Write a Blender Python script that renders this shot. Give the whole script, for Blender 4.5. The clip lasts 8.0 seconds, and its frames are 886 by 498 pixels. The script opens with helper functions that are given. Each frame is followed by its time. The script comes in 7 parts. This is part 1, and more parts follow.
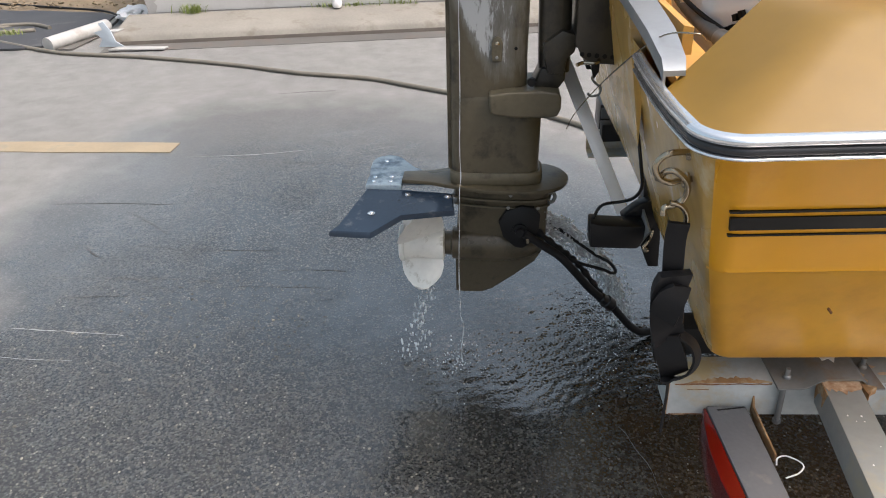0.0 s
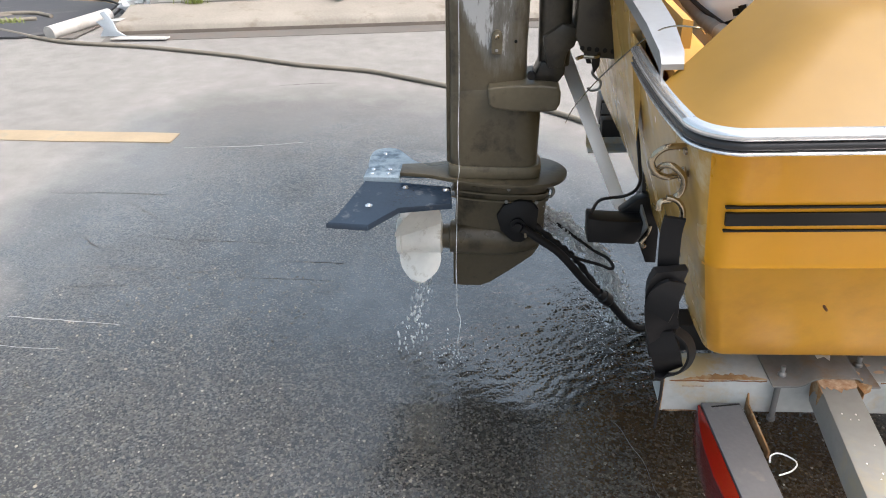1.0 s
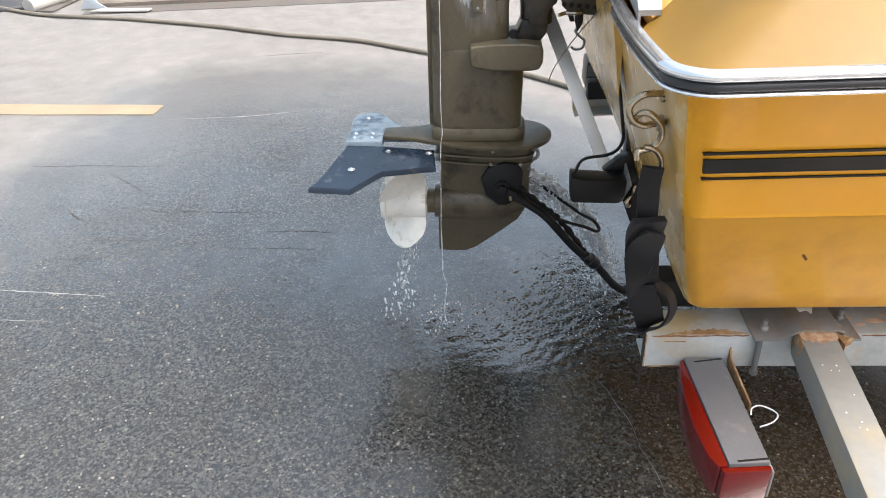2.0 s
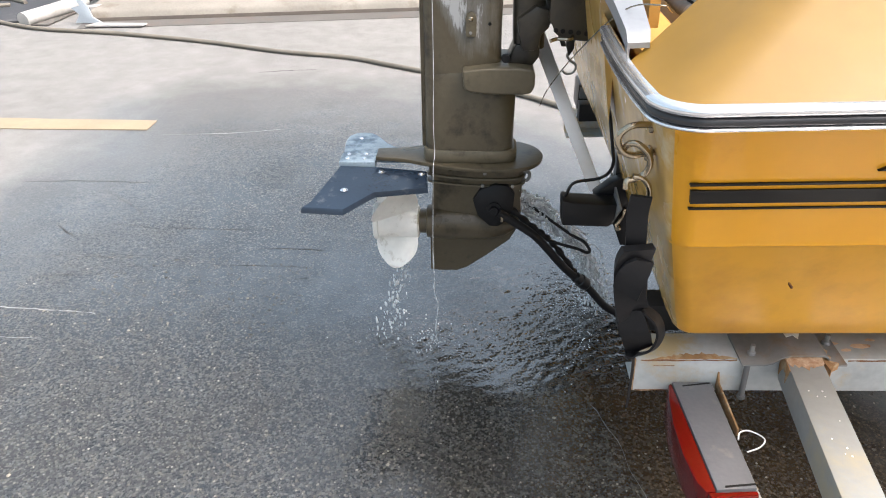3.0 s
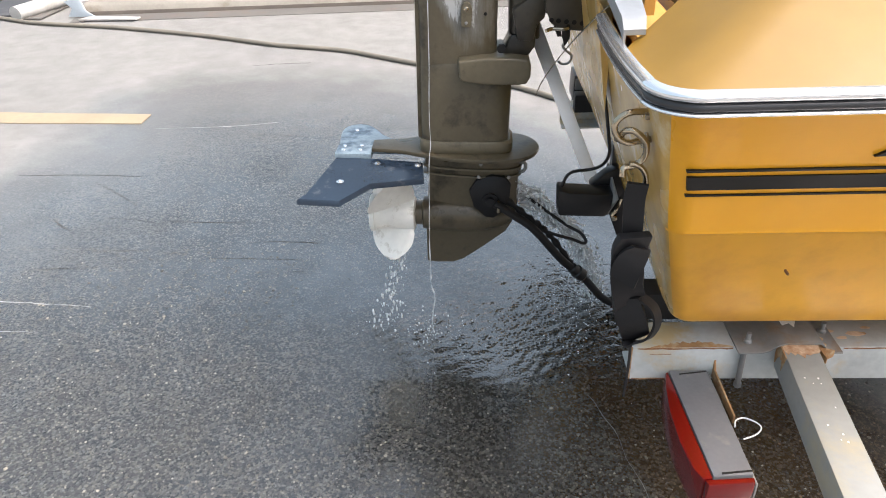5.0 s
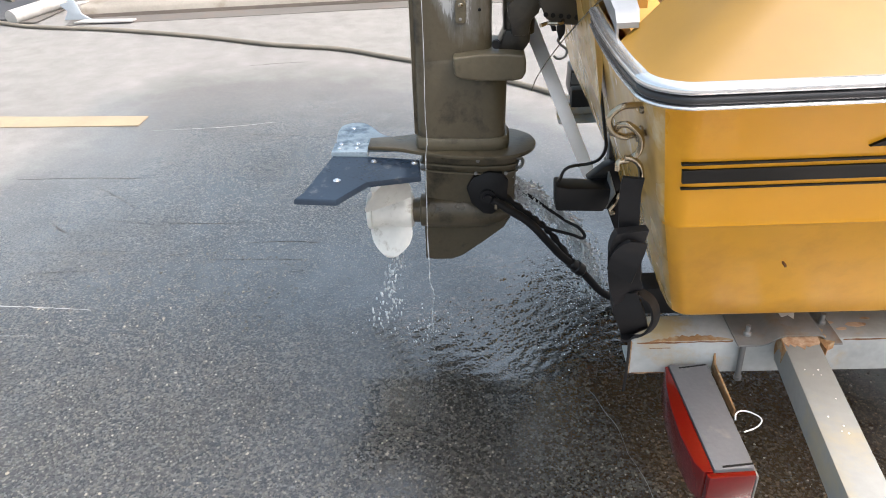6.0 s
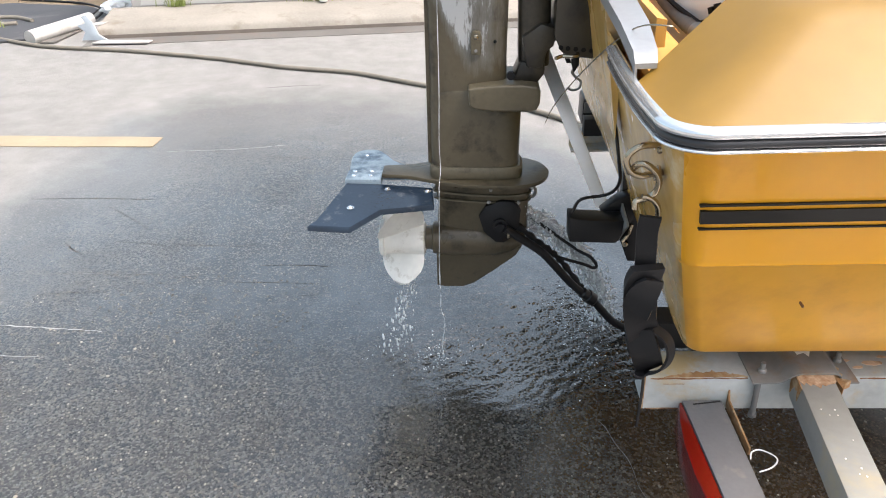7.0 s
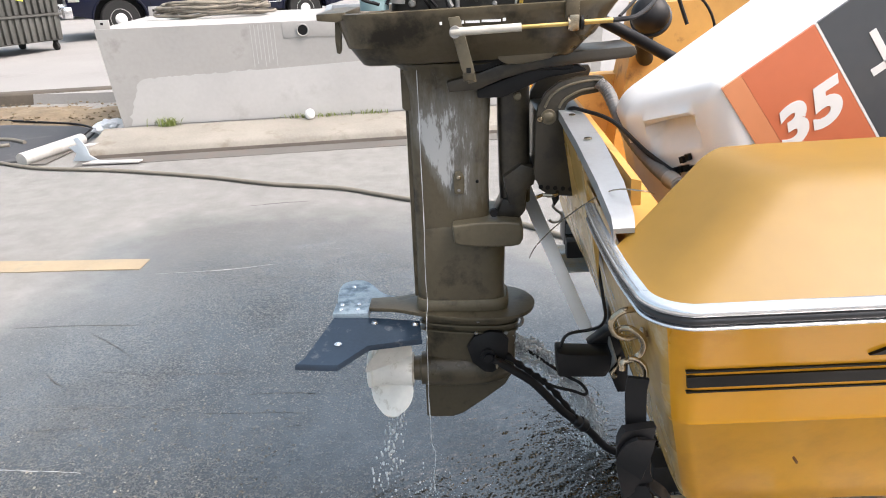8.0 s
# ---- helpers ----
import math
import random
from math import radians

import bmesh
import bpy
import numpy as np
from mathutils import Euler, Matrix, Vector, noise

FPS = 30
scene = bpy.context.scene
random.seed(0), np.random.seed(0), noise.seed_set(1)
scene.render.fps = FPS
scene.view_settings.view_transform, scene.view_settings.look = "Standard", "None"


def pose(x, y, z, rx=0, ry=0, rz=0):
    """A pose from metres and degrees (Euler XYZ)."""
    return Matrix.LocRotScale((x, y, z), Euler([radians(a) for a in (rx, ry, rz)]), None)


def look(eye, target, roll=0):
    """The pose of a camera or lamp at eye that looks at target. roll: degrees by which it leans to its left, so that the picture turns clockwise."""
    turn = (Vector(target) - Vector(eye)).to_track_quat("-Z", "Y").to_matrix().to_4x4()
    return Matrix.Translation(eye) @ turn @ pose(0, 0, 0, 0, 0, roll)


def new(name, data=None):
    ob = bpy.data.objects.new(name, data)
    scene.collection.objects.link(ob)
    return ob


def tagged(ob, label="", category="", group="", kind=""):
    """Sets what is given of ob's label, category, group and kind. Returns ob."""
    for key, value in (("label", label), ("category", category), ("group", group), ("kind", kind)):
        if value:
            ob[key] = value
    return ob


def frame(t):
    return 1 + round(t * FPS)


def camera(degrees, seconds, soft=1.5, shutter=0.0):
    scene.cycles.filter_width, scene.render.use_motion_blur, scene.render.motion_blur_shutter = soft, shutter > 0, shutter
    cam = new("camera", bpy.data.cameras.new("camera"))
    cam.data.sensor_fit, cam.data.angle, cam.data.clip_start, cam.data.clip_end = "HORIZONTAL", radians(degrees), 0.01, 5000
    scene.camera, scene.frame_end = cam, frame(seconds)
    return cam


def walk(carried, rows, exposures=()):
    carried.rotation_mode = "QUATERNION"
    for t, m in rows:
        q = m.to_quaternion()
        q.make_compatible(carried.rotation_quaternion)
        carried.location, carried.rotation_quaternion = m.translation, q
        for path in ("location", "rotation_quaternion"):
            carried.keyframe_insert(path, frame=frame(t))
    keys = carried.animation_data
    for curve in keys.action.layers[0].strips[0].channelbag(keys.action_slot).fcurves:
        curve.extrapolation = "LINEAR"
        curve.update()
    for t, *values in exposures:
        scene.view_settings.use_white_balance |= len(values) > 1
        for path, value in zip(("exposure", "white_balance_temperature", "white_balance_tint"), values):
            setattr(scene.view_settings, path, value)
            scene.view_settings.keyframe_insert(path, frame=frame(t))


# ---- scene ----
cam = camera(65.6, 8.0, 1.0)
PATH = [
    (0, (-0.078, -1.657, 1.334), (-0.214, 0.07, 0.335), -1.5),
    (0.5, (-0.076, -1.658, 1.32), (-0.218, 0.051, 0.29), -1.2),
    (1, (-0.069, -1.654, 1.328), (-0.207, 0.065, 0.316), -0.8),
    (1.5, (-0.056, -1.65, 1.298), (-0.176, 0.023, 0.209), -1.4),
    (1.7, (-0.049, -1.656, 1.297), (-0.171, 0.02, 0.213), -1.5),
    (2.8, (-0.044, -1.658, 1.31), (-0.138, 0.044, 0.262), -0.7),
    (3, (-0.044, -1.657, 1.316), (-0.14, 0.049, 0.276), -0.5),
    (3.5, (-0.039, -1.654, 1.313), (-0.138, 0.049, 0.269), -1.0),
    (4, (-0.039, -1.652, 1.306), (-0.143, 0.039, 0.242), -1.2),
    (4.5, (-0.034, -1.655, 1.314), (-0.112, 0.049, 0.27), -0.9),
    (4.7, (-0.045, -1.658, 1.311), (-0.13, 0.04, 0.257), -0.5),
    (5.8, (-0.042, -1.662, 1.307), (-0.126, 0.035, 0.254), -1.4),
    (6, (-0.038, -1.657, 1.307), (-0.125, 0.036, 0.246), -1.6),
    (6.5, (-0.048, -1.658, 1.316), (-0.157, 0.049, 0.279), -1.4),
    (7, (-0.051, -1.648, 1.327), (-0.159, 0.074, 0.316), -1.1),
    (7.5, (-0.054, -1.633, 1.387), (-0.137, 0.159, 0.504), -1.4),
    (7.8, (-0.051, -1.63, 1.445), (-0.126, 0.245, 0.751), -2.4),
    (8, (-0.051, -1.614, 1.418), (-0.12, 0.234, 0.655), -2.0),
]
EXPOSURE = [(0.0, 0.90), (0.5, 1.16), (1.0, 1.29), (1.5, 1.40), (3.0, 1.51), (7.0, 1.51), (7.5, 1.46), (8.0, 1.34)]
walk(cam, [(t, look(eye, target, roll)) for t, eye, target, roll in PATH], EXPOSURE)

# ---- light ----
SUN_EL, SUN_AZ = 58.0, 106.0
world = bpy.data.worlds.new("sky")
scene.world = world
world.use_nodes = True
wn = world.node_tree.nodes
sky = wn.new("ShaderNodeTexSky")
sky.sky_type, sky.sun_disc = "NISHITA", False
sky.sun_elevation, sky.sun_rotation = radians(SUN_EL), radians(SUN_AZ)
sky.dust_density, sky.air_density = 8.0, 0.9
wn["Background"].inputs["Strength"].default_value = 0.15
haze = wn.new("ShaderNodeHueSaturation")
haze.inputs["Hue"].default_value, haze.inputs["Saturation"].default_value = 0.475, 0.8
world.node_tree.links.new(sky.outputs[0], haze.inputs["Color"])
world.node_tree.links.new(haze.outputs[0], wn["Background"].inputs["Color"])
sun = new("sun", bpy.data.lights.new("sun", "SUN"))
sun.data.energy, sun.data.angle, sun.data.color = 0.7, radians(30), (1.0, 0.99, 0.97)
sun.matrix_world = look((0, 0, 20), Vector((0, 0, 20)) - 10 * Vector((math.sin(radians(SUN_AZ)) * math.cos(radians(SUN_EL)), math.cos(radians(SUN_AZ)) * math.cos(radians(SUN_EL)), math.sin(radians(SUN_EL)))))


# ---- materials ----
def surface(name, base, rough=0.5, metal=0.0, vary=0.25, size=4.0, grain=60.0, bump=0.1, dirt=None, dirt_amount=0.0, dirt_size=3.0, coat=0.0, spec=0.5):
    """A principled surface with variation at two scales, stains of the colour dirt, and fine relief."""
    m = bpy.data.materials.new(name)
    m.use_nodes = True
    t = m.node_tree
    n, link = t.nodes, t.links.new
    p = n["Principled BSDF"]
    p.inputs["Metallic"].default_value = metal
    p.inputs["Coat Weight"].default_value = coat
    p.inputs["Specular IOR Level"].default_value = spec
    co = n.new("ShaderNodeTexCoord")
    big, fine = n.new("ShaderNodeTexNoise"), n.new("ShaderNodeTexNoise")
    for k, s, d in ((big, size, 4), (fine, grain, 3)):
        k.inputs["Scale"].default_value, k.inputs["Detail"].default_value = s, d
        link(co.outputs["Object"], k.inputs["Vector"])
    add = n.new("ShaderNodeMath")
    add.operation = "MULTIPLY_ADD"
    add.inputs[1].default_value = 0.45
    link(fine.outputs["Fac"], add.inputs[0])
    link(big.outputs["Fac"], add.inputs[2])
    span = n.new("ShaderNodeMapRange")
    span.inputs["From Min"].default_value, span.inputs["From Max"].default_value = 0.4, 1.05
    span.inputs["To Min"].default_value, span.inputs["To Max"].default_value = 1 - vary, 1 + vary
    link(add.outputs[0], span.inputs["Value"])
    col = n.new("ShaderNodeMix")
    col.data_type, col.blend_type = "RGBA", "MULTIPLY"
    col.inputs[0].default_value = 1.0
    col.inputs[6].default_value = (*base, 1)
    link(span.outputs[0], col.inputs[7])
    out = col.outputs[2]
    if dirt:
        st = n.new("ShaderNodeTexNoise")
        st.inputs["Scale"].default_value, st.inputs["Detail"].default_value, st.inputs["Roughness"].default_value = dirt_size, 8, 0.65
        link(co.outputs["Object"], st.inputs["Vector"])
        r = n.new("ShaderNodeValToRGB")
        r.color_ramp.elements[0].position, r.color_ramp.elements[1].position = 0.62 - 0.3 * dirt_amount, 0.74 - 0.25 * dirt_amount
        link(st.outputs["Fac"], r.inputs["Fac"])
        mix = n.new("ShaderNodeMix")
        mix.data_type = "RGBA"
        link(r.outputs["Color"], mix.inputs[0])
        link(out, mix.inputs[6])
        mix.inputs[7].default_value = (*dirt, 1)
        out = mix.outputs[2]
    link(out, p.inputs["Base Color"])
    rr = n.new("ShaderNodeMapRange")
    rr.inputs["To Min"].default_value, rr.inputs["To Max"].default_value = max(rough - 0.12, 0.03), min(rough + 0.15, 1)
    link(big.outputs["Fac"], rr.inputs["Value"])
    link(rr.outputs[0], p.inputs["Roughness"])
    if bump:
        b = n.new("ShaderNodeBump")
        b.inputs["Strength"].default_value, b.inputs["Distance"].default_value = bump, 0.004
        link(fine.outputs["Fac"], b.inputs["Height"])
        link(b.outputs[0], p.inputs["Normal"])
    return m


# side box yellow, set far darker than the hull to offset strong light
GEL_BOX = surface("box_yellow_gelcoat", (0.234, 0.139, 0.027), 0.5, vary=0.12, size=3, grain=25, bump=0.03, dirt=(0.266, 0.148, 0.020), dirt_amount=0.45, dirt_size=2.0, coat=0.06, spec=0.35)
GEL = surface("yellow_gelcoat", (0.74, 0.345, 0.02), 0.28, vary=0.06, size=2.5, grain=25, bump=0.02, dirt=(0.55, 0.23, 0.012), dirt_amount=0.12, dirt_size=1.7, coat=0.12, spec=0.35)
GEL_IN = surface("worn_yellow_gelcoat", (0.50, 0.27, 0.06), 0.5, vary=0.15, size=6, grain=40, bump=0.1, dirt=(0.16, 0.07, 0.02), dirt_amount=0.15, dirt_size=9)
GEL_LOW = surface("lower_yellow_gelcoat", (0.76, 0.385, 0.04), 0.36, vary=0.08, size=2.5, grain=25, bump=0.03, dirt=(0.60, 0.29, 0.035), dirt_amount=0.3, dirt_size=3, coat=0.08, spec=0.35)
TRANSOM = surface("stained_yellow_gelcoat", (0.53, 0.33, 0.095), 0.24, vary=0.22, size=6, grain=30, bump=0.04, dirt=(0.62, 0.50, 0.30), dirt_amount=0.26, dirt_size=9)
OLIVE = surface("olive_brown_motor_paint", (0.094, 0.077, 0.048), 0.30, vary=0.25, size=7, grain=90, bump=0.12, dirt=(0.022, 0.018, 0.012), dirt_amount=0.38, dirt_size=9, spec=0.4)
OLIVE_LIGHT = surface("faded_olive_motor_paint", (0.125, 0.106, 0.068), 0.42, vary=0.2, size=9, grain=90, bump=0.12, dirt=(0.055, 0.045, 0.028), dirt_amount=0.25, dirt_size=12)
OLIVE_DARK = surface("oily_dark_motor_paint", (0.040, 0.033, 0.022), 0.32, vary=0.3, size=9, grain=90, bump=0.15, dirt=(0.012, 0.011, 0.009), dirt_amount=0.4, dirt_size=10)
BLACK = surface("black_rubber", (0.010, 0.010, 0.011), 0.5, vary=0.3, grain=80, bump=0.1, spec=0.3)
PLASTIC = surface("black_plastic", (0.009, 0.009, 0.010), 0.3, vary=0.2, grain=80, bump=0.04, spec=0.35)
FOIL = surface("dark_blue_plastic", (0.019, 0.032, 0.052), 0.14, vary=0.25, size=8, grain=120, bump=0.06, dirt=(0.10, 0.11, 0.12), dirt_amount=0.1, dirt_size=16)
FOIL_WORN = surface("scuffed_blue_grey_plastic", (0.27, 0.34, 0.39), 0.3, vary=0.35, size=14, grain=120, bump=0.08, dirt=(0.05, 0.09, 0.13), dirt_amount=0.38, dirt_size=17)
STEEL = surface("bright_steel", (0.44, 0.37, 0.27), 0.22, metal=1.0, vary=0.2, grain=100, bump=0.04)
GALV = surface("dull_zinc_steel", (0.30, 0.30, 0.29), 0.5, metal=0.5, vary=0.25, size=12, grain=80, bump=0.08, dirt=(0.25, 0.13, 0.06), dirt_amount=0.05, dirt_size=14)
CHROME = surface("bright_trim", (0.86, 0.87, 0.88), 0.17, metal=0.9, vary=0.08, size=9, grain=50, bump=0.02)
RAIL_BLACK = surface("dark_trim_insert", (0.035, 0.035, 0.037), 0.2, vary=0.3, size=6, grain=60, bump=0.05, dirt=(0.09, 0.09, 0.09), dirt_amount=0.1, dirt_size=8)
ALU = surface("grey_aluminium", (0.34, 0.36, 0.375), 0.42, metal=0.6, vary=0.12, size=10, grain=90, bump=0.06, dirt=(0.25, 0.24, 0.22), dirt_amount=0.1, dirt_size=12)
TRAILER = surface("grey_trailer_paint", (0.42, 0.44, 0.43), 0.5, vary=0.25, size=8, grain=70, bump=0.12, dirt=(0.44, 0.33, 0.17), dirt_amount=0.42, dirt_size=7)
TRAILER_CLEAN = surface("clean_grey_trailer_paint", (0.27, 0.288, 0.284), 0.62, vary=0.14, size=6, grain=70, bump=0.08, dirt=(0.33, 0.31, 0.24), dirt_amount=0.25, dirt_size=7)
RUST = surface("rust", (0.17, 0.075, 0.03), 0.85, vary=0.4, size=14, grain=90, bump=0.4, dirt=(0.36, 0.24, 0.13), dirt_amount=0.35, dirt_size=30)
SADDLE_GREY = surface("dirty_grey_steel", (0.19, 0.19, 0.185), 0.5, vary=0.3, size=9, grain=80, bump=0.12, dirt=(0.22, 0.15, 0.09), dirt_amount=0.15, dirt_size=9)
RUST_PALE = surface("pale_rust", (0.30, 0.165, 0.070), 0.8, vary=0.4, size=18, grain=90, bump=0.3, dirt=(0.46, 0.36, 0.23), dirt_amount=0.45, dirt_size=26)
FLAKE = surface("flaking_cream_paint", (0.60, 0.44, 0.30), 0.8, vary=0.3, size=20, grain=90, bump=0.5, dirt=(0.30, 0.14, 0.06), dirt_amount=0.3, dirt_size=18)
LENS = surface("red_lamp_lens", (0.115, 0.003, 0.003), 0.10, vary=0.15, size=6, grain=200, bump=0.05, coat=0.2)
CONDUIT = surface("matte_grey_conduit", (0.15, 0.15, 0.148), 0.55, vary=0.2, size=10, grain=90, bump=0.1)
LAMP_BODY = surface("grey_lamp_housing", (0.125, 0.13, 0.138), 0.5, vary=0.15, size=14, grain=120, bump=0.1, dirt=(0.19, 0.185, 0.17), dirt_amount=0.12, dirt_size=20)
WHITE = surface("white_paint", (0.83, 0.83, 0.82), 0.45, vary=0.06, size=8, grain=60, bump=0.04, dirt=(0.5, 0.48, 0.43), dirt_amount=0.06, dirt_size=9)
WHITE_FLAT = surface("white_panel_paint", (0.80, 0.80, 0.79), 0.35, vary=0.04, size=5, grain=40, bump=0.01)
ORANGE = surface("orange_red_panel", (0.60, 0.175, 0.085), 0.35, vary=0.06, size=5, grain=40, bump=0.01)
ORANGE_PALE = surface("pale_orange_panel", (0.66, 0.27, 0.13), 0.35, vary=0.06, size=5, grain=40, bump=0.01)
CHARCOAL = surface("charcoal_panel", (0.075, 0.082, 0.092), 0.3, vary=0.08, size=5, grain=40, bump=0.01)
INK = surface("black_paint", (0.009, 0.009, 0.009), 0.5, vary=0.2, grain=60, bump=0.0, spec=0.2)
PROP = surface("white_propeller_paint", (0.84, 0.82, 0.76), 0.35, vary=0.12, size=14, grain=60, bump=0.05, dirt=(0.5, 0.46, 0.38), dirt_amount=0.15, dirt_size=18)
CONCRETE = surface("kerb_concrete", (0.225, 0.212, 0.185), 0.9, vary=0.2, size=3, grain=50, bump=0.35, dirt=(0.17, 0.15, 0.12), dirt_amount=0.25, dirt_size=4)
BLOCK = surface("grey_white_painted_concrete", (0.345, 0.34, 0.325), 0.75, vary=0.10, size=1.5, grain=30, bump=0.1, dirt=(0.235, 0.225, 0.21), dirt_amount=0.2, dirt_size=1.5)
GUTTER = surface("damp_gutter_concrete", (0.105, 0.101, 0.092), 0.65, vary=0.25, size=3, grain=60, bump=0.25, dirt=(0.12, 0.10, 0.085), dirt_amount=0.3, dirt_size=4)
DIRT = surface("dry_soil", (0.165, 0.128, 0.082), 0.95, vary=0.4, size=5, grain=40, bump=0.8, dirt=(0.23, 0.185, 0.12), dirt_amount=0.25, dirt_size=6)
HOSE = surface("weathered_hose", (0.18, 0.165, 0.135), 0.75, vary=0.25, size=6, grain=60, bump=0.2, dirt=(0.15, 0.135, 0.105), dirt_amount=0.3, dirt_size=5)
ROPE = surface("weathered_rope", (0.20, 0.18, 0.145), 0.85, vary=0.4, size=9, grain=120, bump=0.5, dirt=(0.10, 0.092, 0.08), dirt_amount=0.3, dirt_size=6)
PIPE = surface("scuffed_grey_white_plastic", (0.40, 0.40, 0.385), 0.5, vary=0.15, size=6, grain=50, bump=0.1, dirt=(0.33, 0.31, 0.28), dirt_amount=0.25, dirt_size=7)
WASH = surface("whitewash", (0.44, 0.438, 0.428), 0.7, vary=0.08, size=2, grain=30, bump=0.08, dirt=(0.36, 0.35, 0.335), dirt_amount=0.15, dirt_size=1.5)
LOT = surface("pale_asphalt", (0.245, 0.24, 0.232), 0.9, vary=0.14, size=0.7, grain=40, bump=0.3, dirt=(0.20, 0.195, 0.188), dirt_amount=0.15, dirt_size=0.8)
MAT_RUBBER = surface("charcoal_rubber_mat", (0.045, 0.048, 0.053), 0.7, vary=0.2, size=3, grain=60, bump=0.2, dirt=(0.085, 0.085, 0.085), dirt_amount=0.2, dirt_size=3)
NAVY = surface("navy_car_paint", (0.006, 0.008, 0.022), 0.25, vary=0.1, size=1, grain=20, bump=0.0, coat=0.1, spec=0.3)
TYRE = surface("tyre_rubber", (0.016, 0.016, 0.016), 0.85, vary=0.3, grain=30, bump=0.2)
BIN = surface("dark_olive_grey_bin_paint", (0.075, 0.075, 0.068), 0.55, vary=0.2, size=2, grain=30, bump=0.1)


# ---- mesh helpers ----
ROOTS = {}


def thing(name, at, label, category, group="", kind=""):
    """An empty at the base of a thing, which parents its parts."""
    ob = tagged(new(name), label, category, group, kind)
    ob.empty_display_size = 0.1
    ob.location = at
    ROOTS[ob.name] = Vector(at)
    return ob


def part(name, bm, material, parent=None, label="", smooth=True):
    """Links a bmesh, made in world metres, as one mesh under a thing or a part."""
    me = bpy.data.meshes.new(name)
    bmesh.ops.recalc_face_normals(bm, faces=bm.faces)
    bm.to_mesh(me)
    bm.free()
    for m in material if isinstance(material, (list, tuple)) else (material,):
        me.materials.append(m)
    if smooth:
        me.polygons.foreach_set("use_smooth", [True] * len(me.polygons))
        me.set_sharp_from_angle(angle=radians(38))
    ob = new(name, me)
    if parent:
        ob.parent = parent
        if parent.name in ROOTS:
            ob.matrix_parent_inverse = Matrix.Translation(-ROOTS[parent.name])
    return tagged(ob, label)


def bevelled(bm, width, segments=2, angle=25):
    if width > 0:
        edges = [e for e in bm.edges if len(e.link_faces) == 2 and e.calc_face_angle(0) > radians(angle)]
        bmesh.ops.bevel(bm, geom=edges, offset=width, segments=segments, affect="EDGES", profile=0.6, clamp_overlap=True)
    return bm


def box(lo, hi, bevel=0.0, m=None, segments=2):
    bm = bmesh.new()
    lo, hi = Vector(lo), Vector(hi)
    bmesh.ops.create_cube(bm, size=1, matrix=Matrix.LocRotScale((lo + hi) / 2, None, hi - lo))
    bevelled(bm, bevel, segments)
    if m:
        bm.transform(m)
    return bm


def prism(outline, a, b, axis="y", bevel=0.0, m=None, segments=2, angle=25):
    """A polygon extruded from a to b along an axis: for y its points are (x, z), for z (x, y), for x (y, z)."""
    put = {"y": lambda u, v, w: (u, w, v), "z": lambda u, v, w: (u, v, w), "x": lambda u, v, w: (w, u, v)}[axis]
    bm = bmesh.new()
    rings = [[bm.verts.new(put(u, v, w)) for u, v in outline] for w in (a, b)]
    n = len(outline)
    bm.faces.new(rings[0])
    bm.faces.new(rings[1][::-1])
    for i in range(n):
        bm.faces.new((rings[0][i], rings[1][i], rings[1][(i + 1) % n], rings[0][(i + 1) % n]))
    bmesh.ops.recalc_face_normals(bm, faces=bm.faces)
    bevelled(bm, bevel, segments, angle)
    if m:
        bm.transform(m)
    return bm


def loft(sections, caps=True, closed=True):
    """Skins rings of points of the same count."""
    bm = bmesh.new()
    rings = [[bm.verts.new(p) for p in s] for s in sections]
    for a, b in zip(rings, rings[1:]):
        n = len(a)
        for i in range(n if closed else n - 1):
            bm.faces.new((a[i], a[(i + 1) % n], b[(i + 1) % n], b[i]))
    if caps:
        bm.faces.new(rings[0])
        bm.faces.new(rings[-1][::-1])
    return bm


def curve_points(points, steps=6):
    """A smooth line through points (Catmull-Rom)."""
    p = [Vector(q) for q in points]
    if len(p) < 3 or steps < 2:
        return p
    p = [2 * p[0] - p[1], *p, 2 * p[-1] - p[-2]]
    out = []
    for i in range(1, len(p) - 2):
        for k in range(steps):
            t = k / steps
            a, b, c, d = p[i - 1:i + 3]
            out.append(0.5 * (2 * b + (c - a) * t + (2 * a - 5 * b + 4 * c - d) * t * t + (3 * b - a - 3 * c + d) * t ** 3))
    return out + [p[-2]]


def tube(points, r, sides=10, steps=6, outline=None, up=(0, 0, 1)):
    """A round (or outlined) bar swept along a smooth line. r: one radius or a function of 0..1."""
    line = curve_points(points, steps)
    bm = bmesh.new()
    rings, side = [], None
    for i, q in enumerate(line):
        d = (line[min(i + 1, len(line) - 1)] - line[max(i - 1, 0)]).normalized()
        s = d.cross(Vector(up))
        if s.length < 0.05:
            s = side or d.cross(Vector((1, 0, 0)))
        s.normalize()
        if side and s.dot(side) < 0:
            s = -s
        side = s
        u = s.cross(d)
        k = r(i / (len(line) - 1)) if callable(r) else r
        shape = outline or [(math.cos(2 * math.pi * j / sides), math.sin(2 * math.pi * j / sides)) for j in range(sides)]
        rings.append([bm.verts.new(q + s * (a * k) + u * (b * k)) for a, b in shape])
    for a, b in zip(rings, rings[1:]):
        n = len(a)
        for i in range(n):
            bm.faces.new((a[i], a[(i + 1) % n], b[(i + 1) % n], b[i]))
    bm.faces.new(rings[0])
    bm.faces.new(rings[-1][::-1])
    return bm


